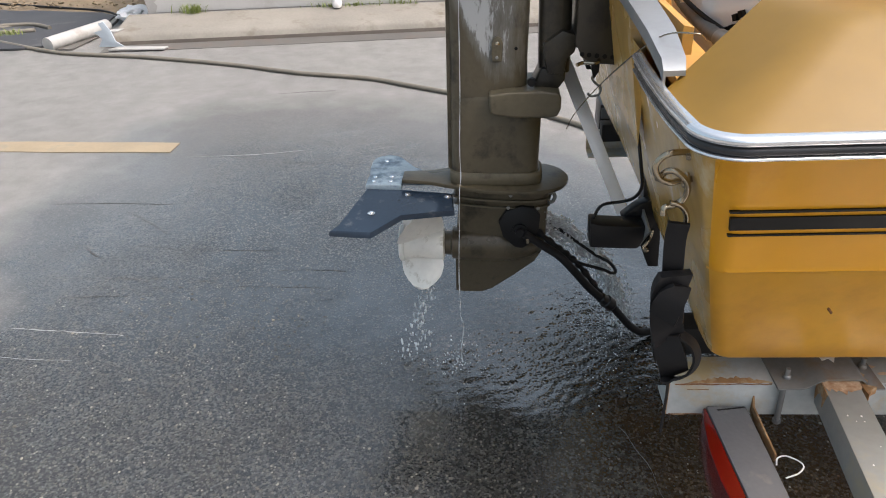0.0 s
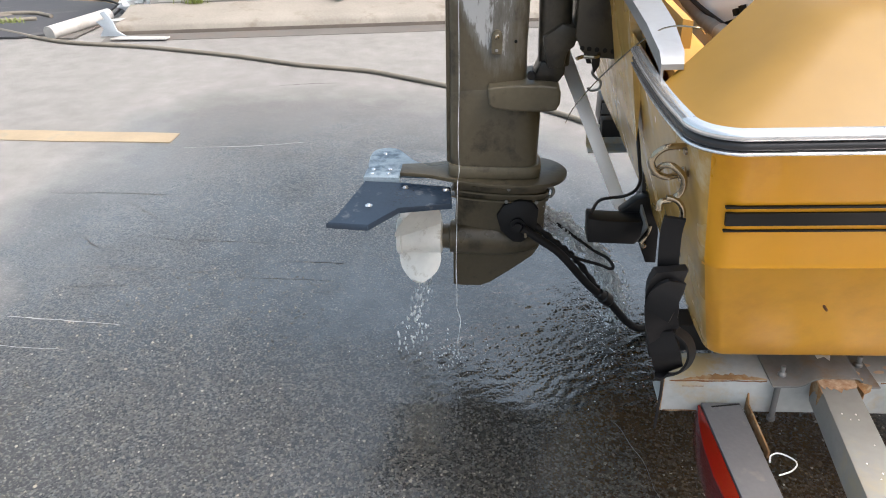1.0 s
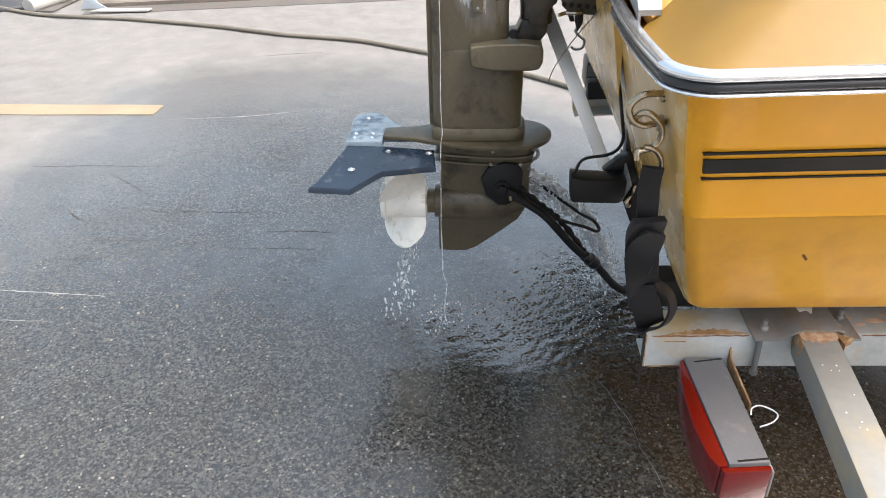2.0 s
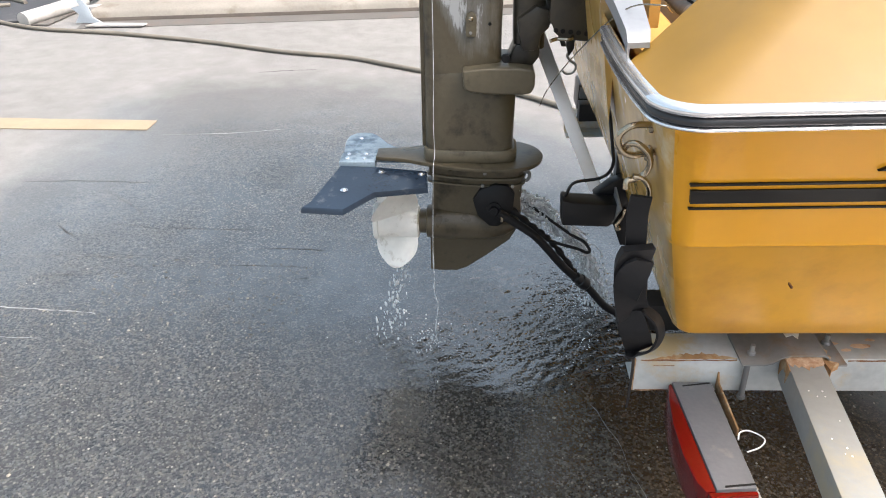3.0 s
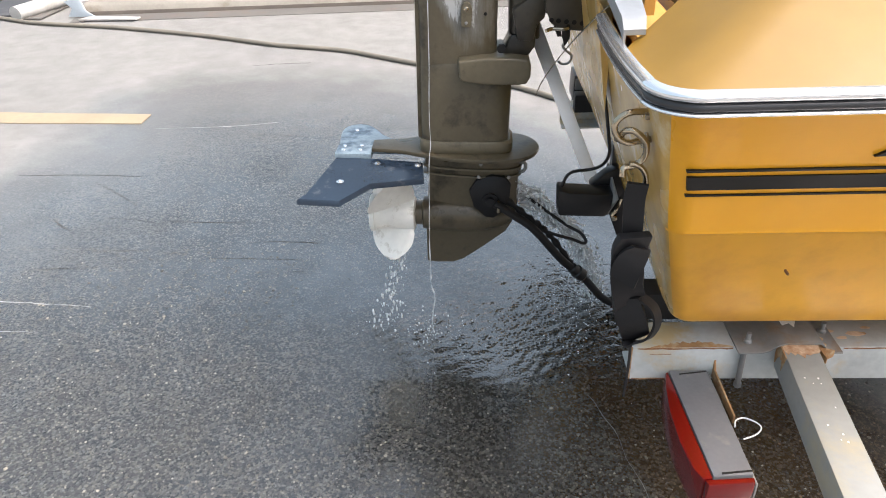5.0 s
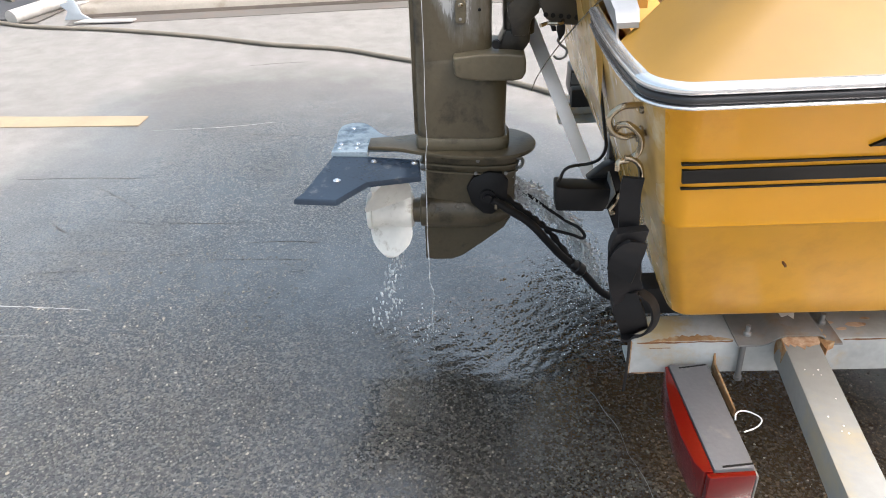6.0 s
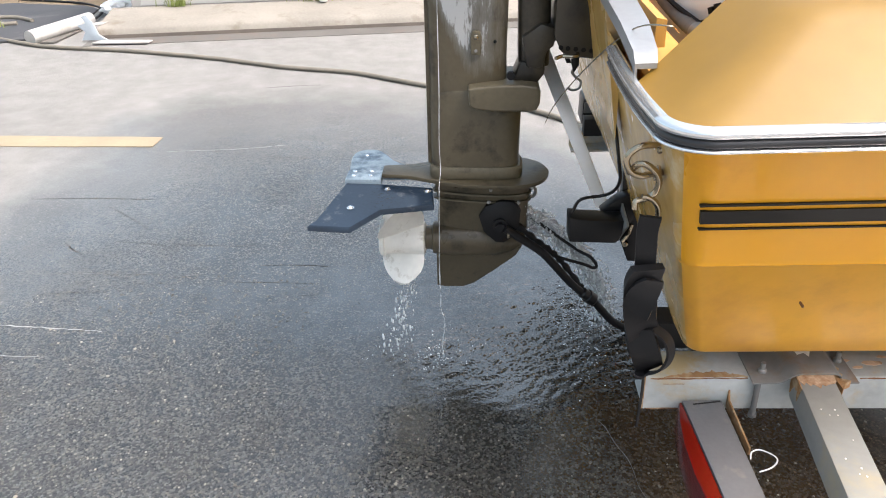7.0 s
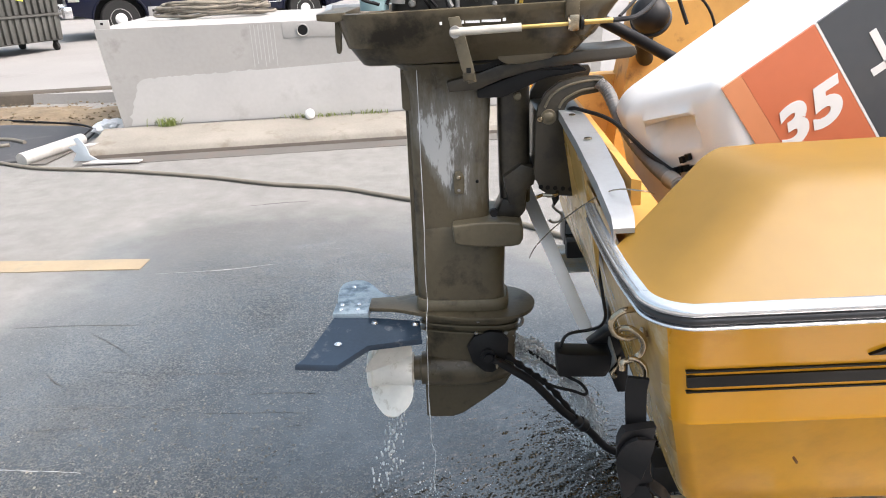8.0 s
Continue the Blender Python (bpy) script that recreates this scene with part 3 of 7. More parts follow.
def moulded_box():
    """The near side box: sloping sides with soft corners and a rounded top edge."""
    lo = [(0.180, -0.704)] + turned((0.1955, -0.832), (0.2035, -0.893), (0.260, -0.8936)) + [(0.60, -0.898), (2.2, -0.918), (2.2, -0.50), (0.42, -0.50)]
    hi = [(0.345, -0.595)] + turned((0.3690, -0.690), (0.3815, -0.737), (0.430, -0.7365)) + [(0.70, -0.738), (2.2, -0.745), (2.2, -0.58), (0.42, -0.565)]
    rings = []
    for f, z in ((0.0, 0.0), (0.06, 0.06), (0.86, 0.86), (0.93, 0.925), (1.0, 0.968), (1.07, 0.992), (1.15, 1.0)):
        rings.append([Vector((a[0] + (b[0] - a[0]) * f, a[1] + (b[1] - a[1]) * f, 1.034 + 0.111 * z)) for a, b in zip(lo, hi)])
    return tilted(loft(rings))


part("side_box", moulded_box(), GEL_BOX, boat, "raised yellow moulded side box")
part("side_box", side_box([(0.46, 0.97), (0.46, 0.70), (2.4, 0.70), (2.4, 0.97)], [(0.56, 0.93), (0.56, 0.78), (2.4, 0.78), (2.4, 0.93)], 0.74, 1.275), GEL_IN, boat, "tall yellow moulded side box")
part("inner_bulkhead", tilted(box((1.05, CENTRE - 0.5, 0.72), (1.09, 0.72, 1.22), 0.01)), GEL_IN, boat, "worn yellow inner panel")
# transom: an aluminium cap over a wooden core
part("transom_core", tilted(loft([[Vector((x, y, z)) for x, z in ((0.184 + k, 1.04), (0.218 + k, 0.80), (0.218 + k, 1.0915), (0.1785 + k, 1.0915))] for y, k in ((-0.32, 0.016), (0.05, 0.022), (0.80, 0.022))])), TRANSOM, boat)
part("transom_cap", tilted(bevelled(loft([[Vector((0.170 + (x - 0.170) * w + k, y, z + h)) for x, z in ((0.170, 1.078), (0.170, 1.100), (0.222, 1.100), (0.222, 1.092), (0.176, 1.092), (0.176, 1.078))] for y, k, h, w in ((-0.695, 0.012, -0.036, 0.60), (-0.675, 0.012, -0.023, 0.66), (-0.55, 0.014, -0.010, 0.84), (-0.3, 0.018, 0, 1), (0.05, 0.024, 0, 1), (0.80, 0.024, 0, 1))]), 0.002, 1)), ALU, boat, "dull grey aluminium transom cap")
part("inner_strip", tilted(loft([[Vector((x + k, y, z)) for x, z in ((0.2235, 1.05), (0.2235, 1.096), (0.240, 1.092), (0.240, 1.05))] for y, k in ((-0.56, 0.014), (0.05, 0.022), (0.80, 0.022))])), GEL_IN, boat, "yellow inner transom edge")
for y in (-0.30, -0.07, 0.22):
    part("rivet", tilted(lathe([(0, 0.008), (0.002, 0.008), (0.003, 0.005)], (0.206 + 0.014 * (y + 0.7), y, 1.1015), (0, 0, 1), 10)), STEEL, boat)

# ---- stern fittings of the boat ----
eye = thing("stern_eye", (0.16, -0.76, 0.96), "bright steel stern eye bolted to the transom", "stern eye")
part("bow", tube([(0.192, -0.783, 0.980), (0.179, -0.785, 0.983), (0.158, -0.790, 0.983), (0.145, -0.790, 0.973), (0.142, -0.790, 0.961), (0.149, -0.790, 0.947), (0.164, -0.788, 0.940), (0.176, -0.785, 0.941), (0.200, -0.780, 0.943)], 0.0045, 12), STEEL, eye)
for z in (0.982, 0.942):
    part("washer", lathe([(0, 0.011), (0.003, 0.011)], (0.187, -0.784, z), (-1, 0, 0.2), 14), STEEL, eye)
hook = thing("strap_hook", (0.17, -0.79, 0.92), "bright steel S-shaped strap hook through the stern eye", "hook")
part("wire", tube([(0.149, -0.778, 0.941), (0.152, -0.785, 0.949), (0.156, -0.796, 0.960), (0.166, -0.802, 0.962), (0.181, -0.800, 0.949), (0.187, -0.796, 0.933), (0.185, -0.790, 0.916), (0.173, -0.790, 0.907), (0.161, -0.792, 0.904), (0.160, -0.795, 0.893)], 0.0045, 12), STEEL, hook)
part("ring", tube([(0.168, -0.792, 0.911), (0.176, -0.792, 0.910), (0.185, -0.792, 0.905), (0.192, -0.792, 0.894), (0.193, -0.792, 0.879), (0.183, -0.792, 0.872), (0.172, -0.794, 0.874)], 0.0042, 12), STEEL, hook)


def ribbon(points, w, t=0.0025, wide=(1, 0, 0)):
    """A flat webbing strap along a line; each point may carry its own width direction turn in degrees."""
    line = curve_points([p[:3] for p in points], 6)
    n = len(line)
    rings = []
    for i, q in enumerate(line):
        k = i / (n - 1) * (len(points) - 1)
        j = min(int(k), len(points) - 2)
        a = radians(points[j][3] * (1 - k + j) + points[j + 1][3] * (k - j))
        d = (line[min(i + 1, n - 1)] - line[max(i - 1, 0)]).normalized()
        s = Vector((math.cos(a), math.sin(a), 0))
        s = (s - d * s.dot(d)).normalized()
        u = d.cross(s)
        rings.append([q + s * w + u * t, q + s * w - u * t, q - s * w - u * t, q - s * w + u * t])
    return loft(rings)


strap = thing("tie_down_strap", (0.22, -0.72, 0.45), "black webbing tie-down strap hanging from the stern hook", "strap")
part("webbing", ribbon([(0.180, -0.806, 0.888, -10), (0.180, -0.80, 0.86, -8), (0.186, -0.79, 0.81, 0), (0.196, -0.765, 0.755, 0)], 0.0145), BLACK, strap)
part("wrapped_webbing", ribbon([(0.189, -0.800, 0.803, 14), (0.186, -0.79, 0.768, 0), (0.194, -0.775, 0.71, -20), (0.205, -0.760, 0.66, 20), (0.213, -0.745, 0.625, 5), (0.222, -0.735, 0.60, 0)], 0.0245, 0.006), BLACK, strap)
part("wrapped_fold", ribbon([(0.200, -0.802, 0.783, 30), (0.186, -0.803, 0.755, -15), (0.182, -0.795, 0.72, -40)], 0.021, 0.003), BLACK, strap)
part("lower_fold", ribbon([(0.200, -0.762, 0.665, -30), (0.214, -0.768, 0.625, -15), (0.226, -0.752, 0.59, 0), (0.236, -0.735, 0.565, 20)], 0.023, 0.004), BLACK, strap)
part("loop", ribbon([(0.222, -0.765, 0.670, 70), (0.244, -0.770, 0.652, 60), (0.255, -0.768, 0.62, 50), (0.250, -0.760, 0.585, 40), (0.232, -0.75, 0.565, 20), (0.21, -0.745, 0.563, 0)], 0.012, 0.002), BLACK, strap)
part("tail", ribbon([(0.225, -0.73, 0.575, 0), (0.240, -0.70, 0.50, 10), (0.246, -0.685, 0.44, 20), (0.245, -0.69, 0.385, 30)], 0.0025, 0.001), BLACK, strap)

sounder = thing("transom_sensor", (0.30, -0.14, 0.48), "black plastic sensor on a swivel bracket at the transom", "sensor")
part("pod", prism([(0.148, 0.600), (0.152, 0.534), (0.262, 0.532), (0.272, 0.555), (0.275, 0.592), (0.235, 0.592), (0.175, 0.594)], -0.262, -0.205, "y", 0.008), PLASTIC, sounder)
part("arm", prism([(0.225, 0.588), (0.262, 0.622), (0.300, 0.640), (0.318, 0.60), (0.30, 0.56), (0.262, 0.535), (0.25, 0.565)], -0.212, -0.178, "y", 0.006), PLASTIC, sounder)
part("bracket", prism([(0.272, 0.70), (0.300, 0.70), (0.330, 0.52), (0.335, 0.44), (0.310, 0.44), (0.285, 0.50)], -0.185, -0.15, "y", 0.003), PLASTIC, sounder)
part("bolt", bolt_head((0.262, -0.214, 0.575), (0, -1, 0), 0.006), STEEL, sounder)
part("bolt", bolt_head((0.298, -0.190, 0.492), (-0.5, -1, 0), 0.008, 0.006), STEEL, sounder)
part("pin", tube([(0.290, -0.195, 0.500), (0.302, -0.195, 0.522), (0.308, -0.19, 0.545)], 0.004, 8), STEEL, sounder)
part("knob", lathe([(0, 0.010), (0.016, 0.010)], (0.272, -0.200, 0.512), (0.3, 0, 1), 10), PLASTIC, sounder)
part("cable", tube([(0.158, -0.235, 0.598), (0.175, -0.235, 0.632), (0.225, -0.23, 0.640), (0.240, -0.27, 0.672), (0.243, -0.30, 0.71), (0.236, -0.306, 0.75), (0.220, -0.285, 0.837), (0.204, -0.19, 0.92), (0.186, -0.12, 1.013), (0.180, -0.10, 1.07)], 0.0038, 8), PLASTIC, sounder)
sheet = thing("transom_patch_plate", (0.31, -0.25, 0.48), "dull grey metal plate screwed to the transom", "plate")
part("plate", prism([(-0.30, 0.60), (-0.15, 0.62), (-0.15, 0.53), (-0.22, 0.52)], 0.272, 0.276, "x", 0, pose(0.0, 0, 0.0)), GALV, sheet)

BRIGHT_BAR = surface("bright_white_metal", (0.88, 0.88, 0.87), 0.35, metal=0.6, vary=0.05, size=8, grain=60, bump=0.02)
bar = thing("support_bar", (0.25, -0.05, 0.5), "flat white metal support bar below the clamp", "bar")
part("bar", loft([[Vector(p) for p in q] for q in (((0.077, 0.172, 0.880), (0.117, 0.164, 0.872), (0.119, 0.168, 0.876), (0.079, 0.176, 0.884)), ((0.233, -0.120, 0.552), (0.266, -0.127, 0.546), (0.268, -0.123, 0.550), (0.235, -0.116, 0.556)))]), BRIGHT_BAR, bar, "", False)
stay = thing("thin_wire", (0.2, -0.6, 1.1), "thin twisted steel wire from the transom cap", "wire")
part("wire", tube([(0.232, -0.62, 1.09), (0.205, -0.66, 1.108), (0.165, -0.60, 1.088), (0.130, -0.40, 0.97), (0.105, -0.20, 0.84), (0.098, -0.1, 0.765)], 0.0012, 6), STEEL, stay)

# ---- trailer ----
trailer = thing("boat_trailer", (1.5, CENTRE, 0), "grey painted steel boat trailer with rust stains", "trailer")
CHANNEL = [(-0.645, 0.366), (-0.645, 0.446), (-0.565, 0.446), (-0.565, 0.440), (-0.639, 0.440), (-0.639, 0.372), (-0.565, 0.372), (-0.565, 0.366)]
part("side_rail", prism(CHANNEL, 0.266, 3.2, "x", 0.0022, TILT, 2), TRAILER, trailer)
part("side_rail", prism([(2 * CENTRE - y, z) for y, z in CHANNEL], 0.266, 3.2, "x", 0.0022, TILT, 2), TRAILER, trailer)
rnd = random.Random(21)
for x0, x1, zz, h in ((0.275, 0.455, 0.4435, 0.0030), (0.30, 0.34, 0.430, 0.0012), (0.66, 1.3, 0.4425, 0.0025), (0.27, 0.36, 0.368, 0.003)):
    n = int((x1 - x0) / 0.012)
    low = [(x0 + (x1 - x0) * k / n, zz - h * rnd.uniform(0.1, 1.0)) for k in range(n + 1)]
    top = [(x0 + (x1 - x0) * k / n, zz + h * rnd.uniform(0.2, 0.6)) for k in range(n + 1)]
    part("rust_line", prism(low + top[::-1], -0.6458, -0.640, "y", 0.0, TILT), RUST, trailer, "line of rust along the rail", False)
part("top_rust", prism([(x, -0.6445 + 0.022 * math.sin(math.pi * (x - 0.30) / 0.16) * rnd.uniform(0.5, 1)) for x in np.arange(0.31, 0.456, 0.006)] + [(0.456, -0.6445), (0.30, -0.6445)], 0.4455, 0.4466, "z", 0.0, TILT), RUST_PALE, trailer, "rust on the rail's top", False)
part("end_rust", prism([(-0.6452, 0.367), (-0.6452, 0.4455), (-0.642, 0.4462), (-0.640, 0.41), (-0.630, 0.372), (-0.620, 0.366)], 0.2640, 0.2664, "x", 0.0, TILT), RUST_PALE, trailer, "rusty rail end", False)
for x0, y0, r0 in ((0.645, -0.598, 0.012), (0.668, -0.618, 0.010), (0.700, -0.606, 0.015), (0.722, -0.588, 0.008), (0.77, -0.615, 0.014), (0.84, -0.60, 0.012)):
    part("flaked_paint", prism([(x0 + r0 * 1.6 * math.cos(q * 0.785) * rnd.uniform(0.5, 1), y0 + r0 * 0.6 * math.sin(q * 0.785) * rnd.uniform(0.5, 1)) for q in range(8)], 0.4455, 0.4467, "z", 0.0, TILT), FLAKE, trailer, "flaking cream paint", False)
part("bunk", box((0.30, -0.56, 0.4465), (2.8, -0.50, 0.51), 0.006, TILT), BLACK, trailer, "black carpeted bunk board")
part("bunk", box((0.30, 0.61, 0.4465), (2.8, 0.66, 0.51), 0.006, TILT), BLACK, trailer, "black carpeted bunk board")
part("crossbeam", box((1.6, -0.564, 0.38), (1.68, 0.664, 0.45), 0.005, TILT), TRAILER, trailer)
SLANT = TILT @ Matrix.Translation((0.535, -0.65, 0)) @ pose(0, 0, 0, 0, 0, -6.1) @ Matrix.Translation((-0.535, 0.65, 0))
arm = part("outrigger", box((0.535, -1.75, 0.403), (0.600, -0.648, 0.465), 0.006, SLANT), TRAILER_CLEAN, trailer, "grey square outrigger tube")
rnd = random.Random(8)
flake = [(0.536 + 0.064 * k / 12, -0.686 - 0.012 * rnd.random() + 0.012 * abs(k - 5) / 6) for k in range(13)]
part("rusty_end", prism(flake + [(0.6005, -0.60), (0.5355, -0.60)], 0.4645, 0.4662, "z", 0.0, SLANT), FLAKE, arm, "flaking cream paint on the tube end", False)
rust = [(-0.648, 0.466), (-0.70, 0.4655)] + [(-0.69 + 0.042 * k / 7, 0.452 - 0.030 * rnd.random() - 0.010 * k / 7) for k in range(8)]
part("rusty_side", prism(rust, 0.5338, 0.5356, "x", 0.0, SLANT), RUST_PALE, arm, "rusted tube side", False)
rust = [(0.598, -0.63), (0.604, -0.695)] + [(0.606 + 0.022 * rnd.random(), -0.69 + 0.06 * k / 7) for k in range(8)]
part("rust_flakes", prism(rust, 0.4450, 0.4610, "z", 0.0, TILT), RUST_PALE, arm, "scaly rust beside the tube", False)
for k in range(9):
    x0, y0, r0 = rnd.uniform(0.55, 0.585), rnd.uniform(-0.93, -0.74) if k % 3 else rnd.uniform(-0.90, -0.86), rnd.uniform(0.0008, 0.0019)
    part("chipped_spot", prism([(x0 + r0 * math.cos(q * 1.05), y0 + r0 * 1.3 * math.sin(q * 1.05)) for q in range(6)], 0.4645, 0.4657, "z", 0.0, SLANT), WHITE, arm, "chipped white paint", False)
part("white_crust", prism([(0.548, -0.566), (0.552, -0.612), (0.566, -0.606), (0.572, -0.618), (0.580, -0.600), (0.586, -0.566)], 0.4722, 0.4736, "z", 0.0, TILT), WHITE, arm, "white crusted paint", False)
# saddle plate that holds the outrigger on the rail
over = [(0.458, 0.4500), (0.500, 0.4506), (0.514, 0.4550), (0.527, 0.4660), (0.540, 0.4722), (0.602, 0.4722), (0.611, 0.4670), (0.618, 0.4540), (0.626, 0.4500), (0.648, 0.4500)]
SADDLE = over + [(x, z - 0.0036) for x, z in over[::-1]]
saddle = part("saddle_plate", prism(SADDLE, -0.666, -0.566, "y", 0.0, TILT), SADDLE_GREY, trailer, "bent grey saddle plate")
for x, y in ((0.484, -0.634), (0.634, -0.604)):
    part("stud", tilted(join(bolt_head((x, y, 0.4505), (0, 0, 1), 0.008, 0.007), lathe([(0, 0.0045), (0.020, 0.0045)], (x, y, 0.452), (0, 0, 1), 8))), GALV, saddle, "bolt with nut")
part("gusset", tilted(join(tube([(0.472, -0.655, 0.446), (0.474, -0.655, 0.355)], 0.0055, 10, 1), bolt_head((0.474, -0.655, 0.362), (0, 0, -1), 0.008, 0.007))), CONDUIT, trailer, "grey bolt leg")
lamp = thing("tail_lamp", (0.37, -0.75, 0.32), "red trailer tail lamp in a grey housing", "lamp", "trailer tail lamps")
hous = part("housing", prism([(0.338, -0.652), (0.412, -0.651), (0.4175, -0.904), (0.3515, -0.909)], 0.325, 0.395, "z", 0.003, TILT), LAMP_BODY, lamp, "scuffed grey housing")
part("slot", prism([(0.355, -0.6625), (0.408, -0.6545), (0.409, -0.6575), (0.356, -0.6655)], 0.3952, 0.3958, "z", 0, TILT), INK, hous)
part("slot", prism([(0.366, -0.9050), (0.417, -0.8985), (0.417, -0.8950), (0.366, -0.9010)], 0.3952, 0.3958, "z", 0, TILT), INK, hous)
part("lens", prism([(0.3510, -0.911), (0.3375, -0.652), (0.331, -0.656), (0.322, -0.70), (0.316, -0.76), (0.316, -0.83), (0.324, -0.890), (0.334, -0.911)], 0.322, 0.392, "z", 0.004, TILT), LENS, lamp, "red ribbed lens")
part("end_lens", prism([(0.337, -0.9125), (0.4175, -0.9070), (0.4165, -0.9180), (0.340, -0.9240)], 0.322, 0.392, "z", 0.003, TILT), LENS, lamp, "red side lens")
part("rear_edge", prism([(0.4135, -0.655), (0.4170, -0.655), (0.4225, -0.915), (0.4190, -0.915)], 0.322, 0.384, "z", 0.001, TILT), GALV, lamp, "bare metal mounting plate")
part("mount", prism([(-0.775, 0.395), (-0.775, 0.378), (-0.66, 0.372), (-0.632, 0.374), (-0.632, 0.418), (-0.642, 0.420), (-0.655, 0.396)], 0.4245, 0.4280, "x", 0.0006, TILT), RUST_PALE, lamp, "rusty flat mounting bracket")
wire = thing("lamp_wire", (0.43, -0.70, 0.38), "bent white wire end at the lamp", "wire")
part("white_wire", tilted(tube([(0.4206, -0.7964, 0.391), (0.4274, -0.7812, 0.392), (0.4442, -0.7749, 0.391), (0.4629, -0.7862, 0.39), (0.4655, -0.799, 0.39), (0.4509, -0.8139, 0.39), (0.4274, -0.8238, 0.39)], 0.0014, 8)), WHITE, wire)
far_lamp = thing("tail_lamp", (0.36, 0.78, 0.42), "red trailer tail lamp in a black housing", "lamp", "trailer tail lamps")
part("housing", box((0.308, 0.745, 0.450), (0.388, 0.86, 0.545), 0.006), PLASTIC, far_lamp)
part("face", box((0.312, 0.738, 0.495), (0.384, 0.7445, 0.535), 0.003), LAMP_BODY, far_lamp, "grey face plate")
part("lens", box((0.334, 0.752, 0.5455), (0.364, 0.80, 0.580), 0.004), LENS, far_lamp)
part("ridge", box((0.310, 0.732, 0.476), (0.386, 0.7445, 0.488), 0.002), PLASTIC, far_lamp)
part("foot", box((0.318, 0.742, 0.420), (0.392, 0.84, 0.4495), 0.003), PLASTIC, far_lamp)
for k in range(3):
    part("terminal", box((0.322 + 0.024 * k, 0.736, 0.410), (0.330 + 0.024 * k, 0.748, 0.422), 0.002), PLASTIC, far_lamp)

# ---- outboard motor ----
C = 0.062                                            # the motor's middle plane
motor = thing("outboard_motor", (-0.08, C, 0.2), "olive brown outboard motor with its cowling off", "motor")


def ring(x0, x1, half, z, power=4.0, n=36, shift=0.0, slope=0.0):
    """A rounded oblong in plan between x0 and x1."""
    out = []
    for k in range(n):
        a = 2 * math.pi * k / n
        c, s = math.cos(a), math.sin(a)
        u = math.copysign(abs(c) ** (2 / power), c)
        v = math.copysign(abs(s) ** (2 / power), s)
        x = (x0 + x1) / 2 + u * (x1 - x0) / 2
        out.append(Vector((x, C + shift + v * half, z + slope * x)))
    return out


def worn_paint():
    """Olive motor paint, worn through to pale primer on the upper leg."""
    m = surface("worn_olive_motor_paint", (0.098, 0.081, 0.050), 0.36, vary=0.22, size=7, grain=80, bump=0.12, dirt=(0.034, 0.028, 0.019), dirt_amount=0.34, dirt_size=11)
    t = m.node_tree
    n, link = t.nodes, t.links.new
    p = n["Principled BSDF"]
    base = p.inputs["Base Color"].links[0].from_socket
    co = n.new("ShaderNodeTexCoord")
    sep = n.new("ShaderNodeSeparateXYZ")
    link(co.outputs["Object"], sep.inputs[0])

    def m2(op, a, b):
        k = n.new("ShaderNodeMath")
        k.operation = op
        for i, v in enumerate((a, b)):
            if isinstance(v, (int, float)):
                k.inputs[i].default_value = v
            else:
                link(v, k.inputs[i])
        return k.outputs[0]

    noise_n = n.new("ShaderNodeTexNoise")
    noise_n.inputs["Scale"].default_value, noise_n.inputs["Detail"].default_value, noise_n.inputs["Roughness"].default_value = 48, 8, 0.75
    stretch = n.new("ShaderNodeMapping")
    stretch.inputs["Scale"].default_value = (1.3, 1.0, 0.28)
    link(co.outputs["Object"], stretch.inputs[0])
    link(stretch.outputs[0], noise_n.inputs["Vector"])
    left = m2("ADD", -0.157, m2("MULTIPLY", m2("MAXIMUM", m2("SUBTRACT", 1.03, sep.outputs["Z"]), 0.0), 0.50))
    dl = m2("MULTIPLY", m2("SUBTRACT", left, sep.outputs["X"]), 60.0)
    dr = m2("MULTIPLY", m2("ADD", sep.outputs["X"], 0.075), 14.0)
    dt = m2("MULTIPLY", m2("SUBTRACT", sep.outputs["Z"], 1.09), 16.0)
    db = m2("MULTIPLY", m2("SUBTRACT", 0.91, sep.outputs["Z"]), 22.0)
    d = m2("MAXIMUM", m2("MAXIMUM", dl, dr), m2("MAXIMUM", dt, db))
    d = m2("ADD", m2("ADD", d, 0.7), m2("MULTIPLY", m2("SUBTRACT", noise_n.outputs["Fac"], 0.5), 4.4))
    r = n.new("ShaderNodeMapRange")
    r.inputs["From Min"].default_value, r.inputs["From Max"].default_value, r.inputs["To Min"].default_value, r.inputs["To Max"].default_value = 0.35, 0.75, 1.0, 0.0
    link(d, r.inputs["Value"])
    halo = n.new("ShaderNodeMapRange")
    halo.inputs["From Min"].default_value, halo.inputs["From Max"].default_value, halo.inputs["To Min"].default_value, halo.inputs["To Max"].default_value = 0.5, 2.2, 0.8, 0.0
    link(d, halo.inputs["Value"])
    mixes = []
    for fac, a, b in ((halo.outputs[0], base, (0.20, 0.198, 0.185)), (r.outputs[0], None, (0.44, 0.45, 0.445))):
        k = n.new("ShaderNodeMix")
        k.data_type = "RGBA"
        link(fac, k.inputs[0])
        link(a or mixes[-1].outputs[2], k.inputs[6])
        k.inputs[7].default_value = (*b, 1)
        mixes.append(k)
    link(mixes[-1].outputs[2], p.inputs["Base Color"])
    return m


LEG = worn_paint()
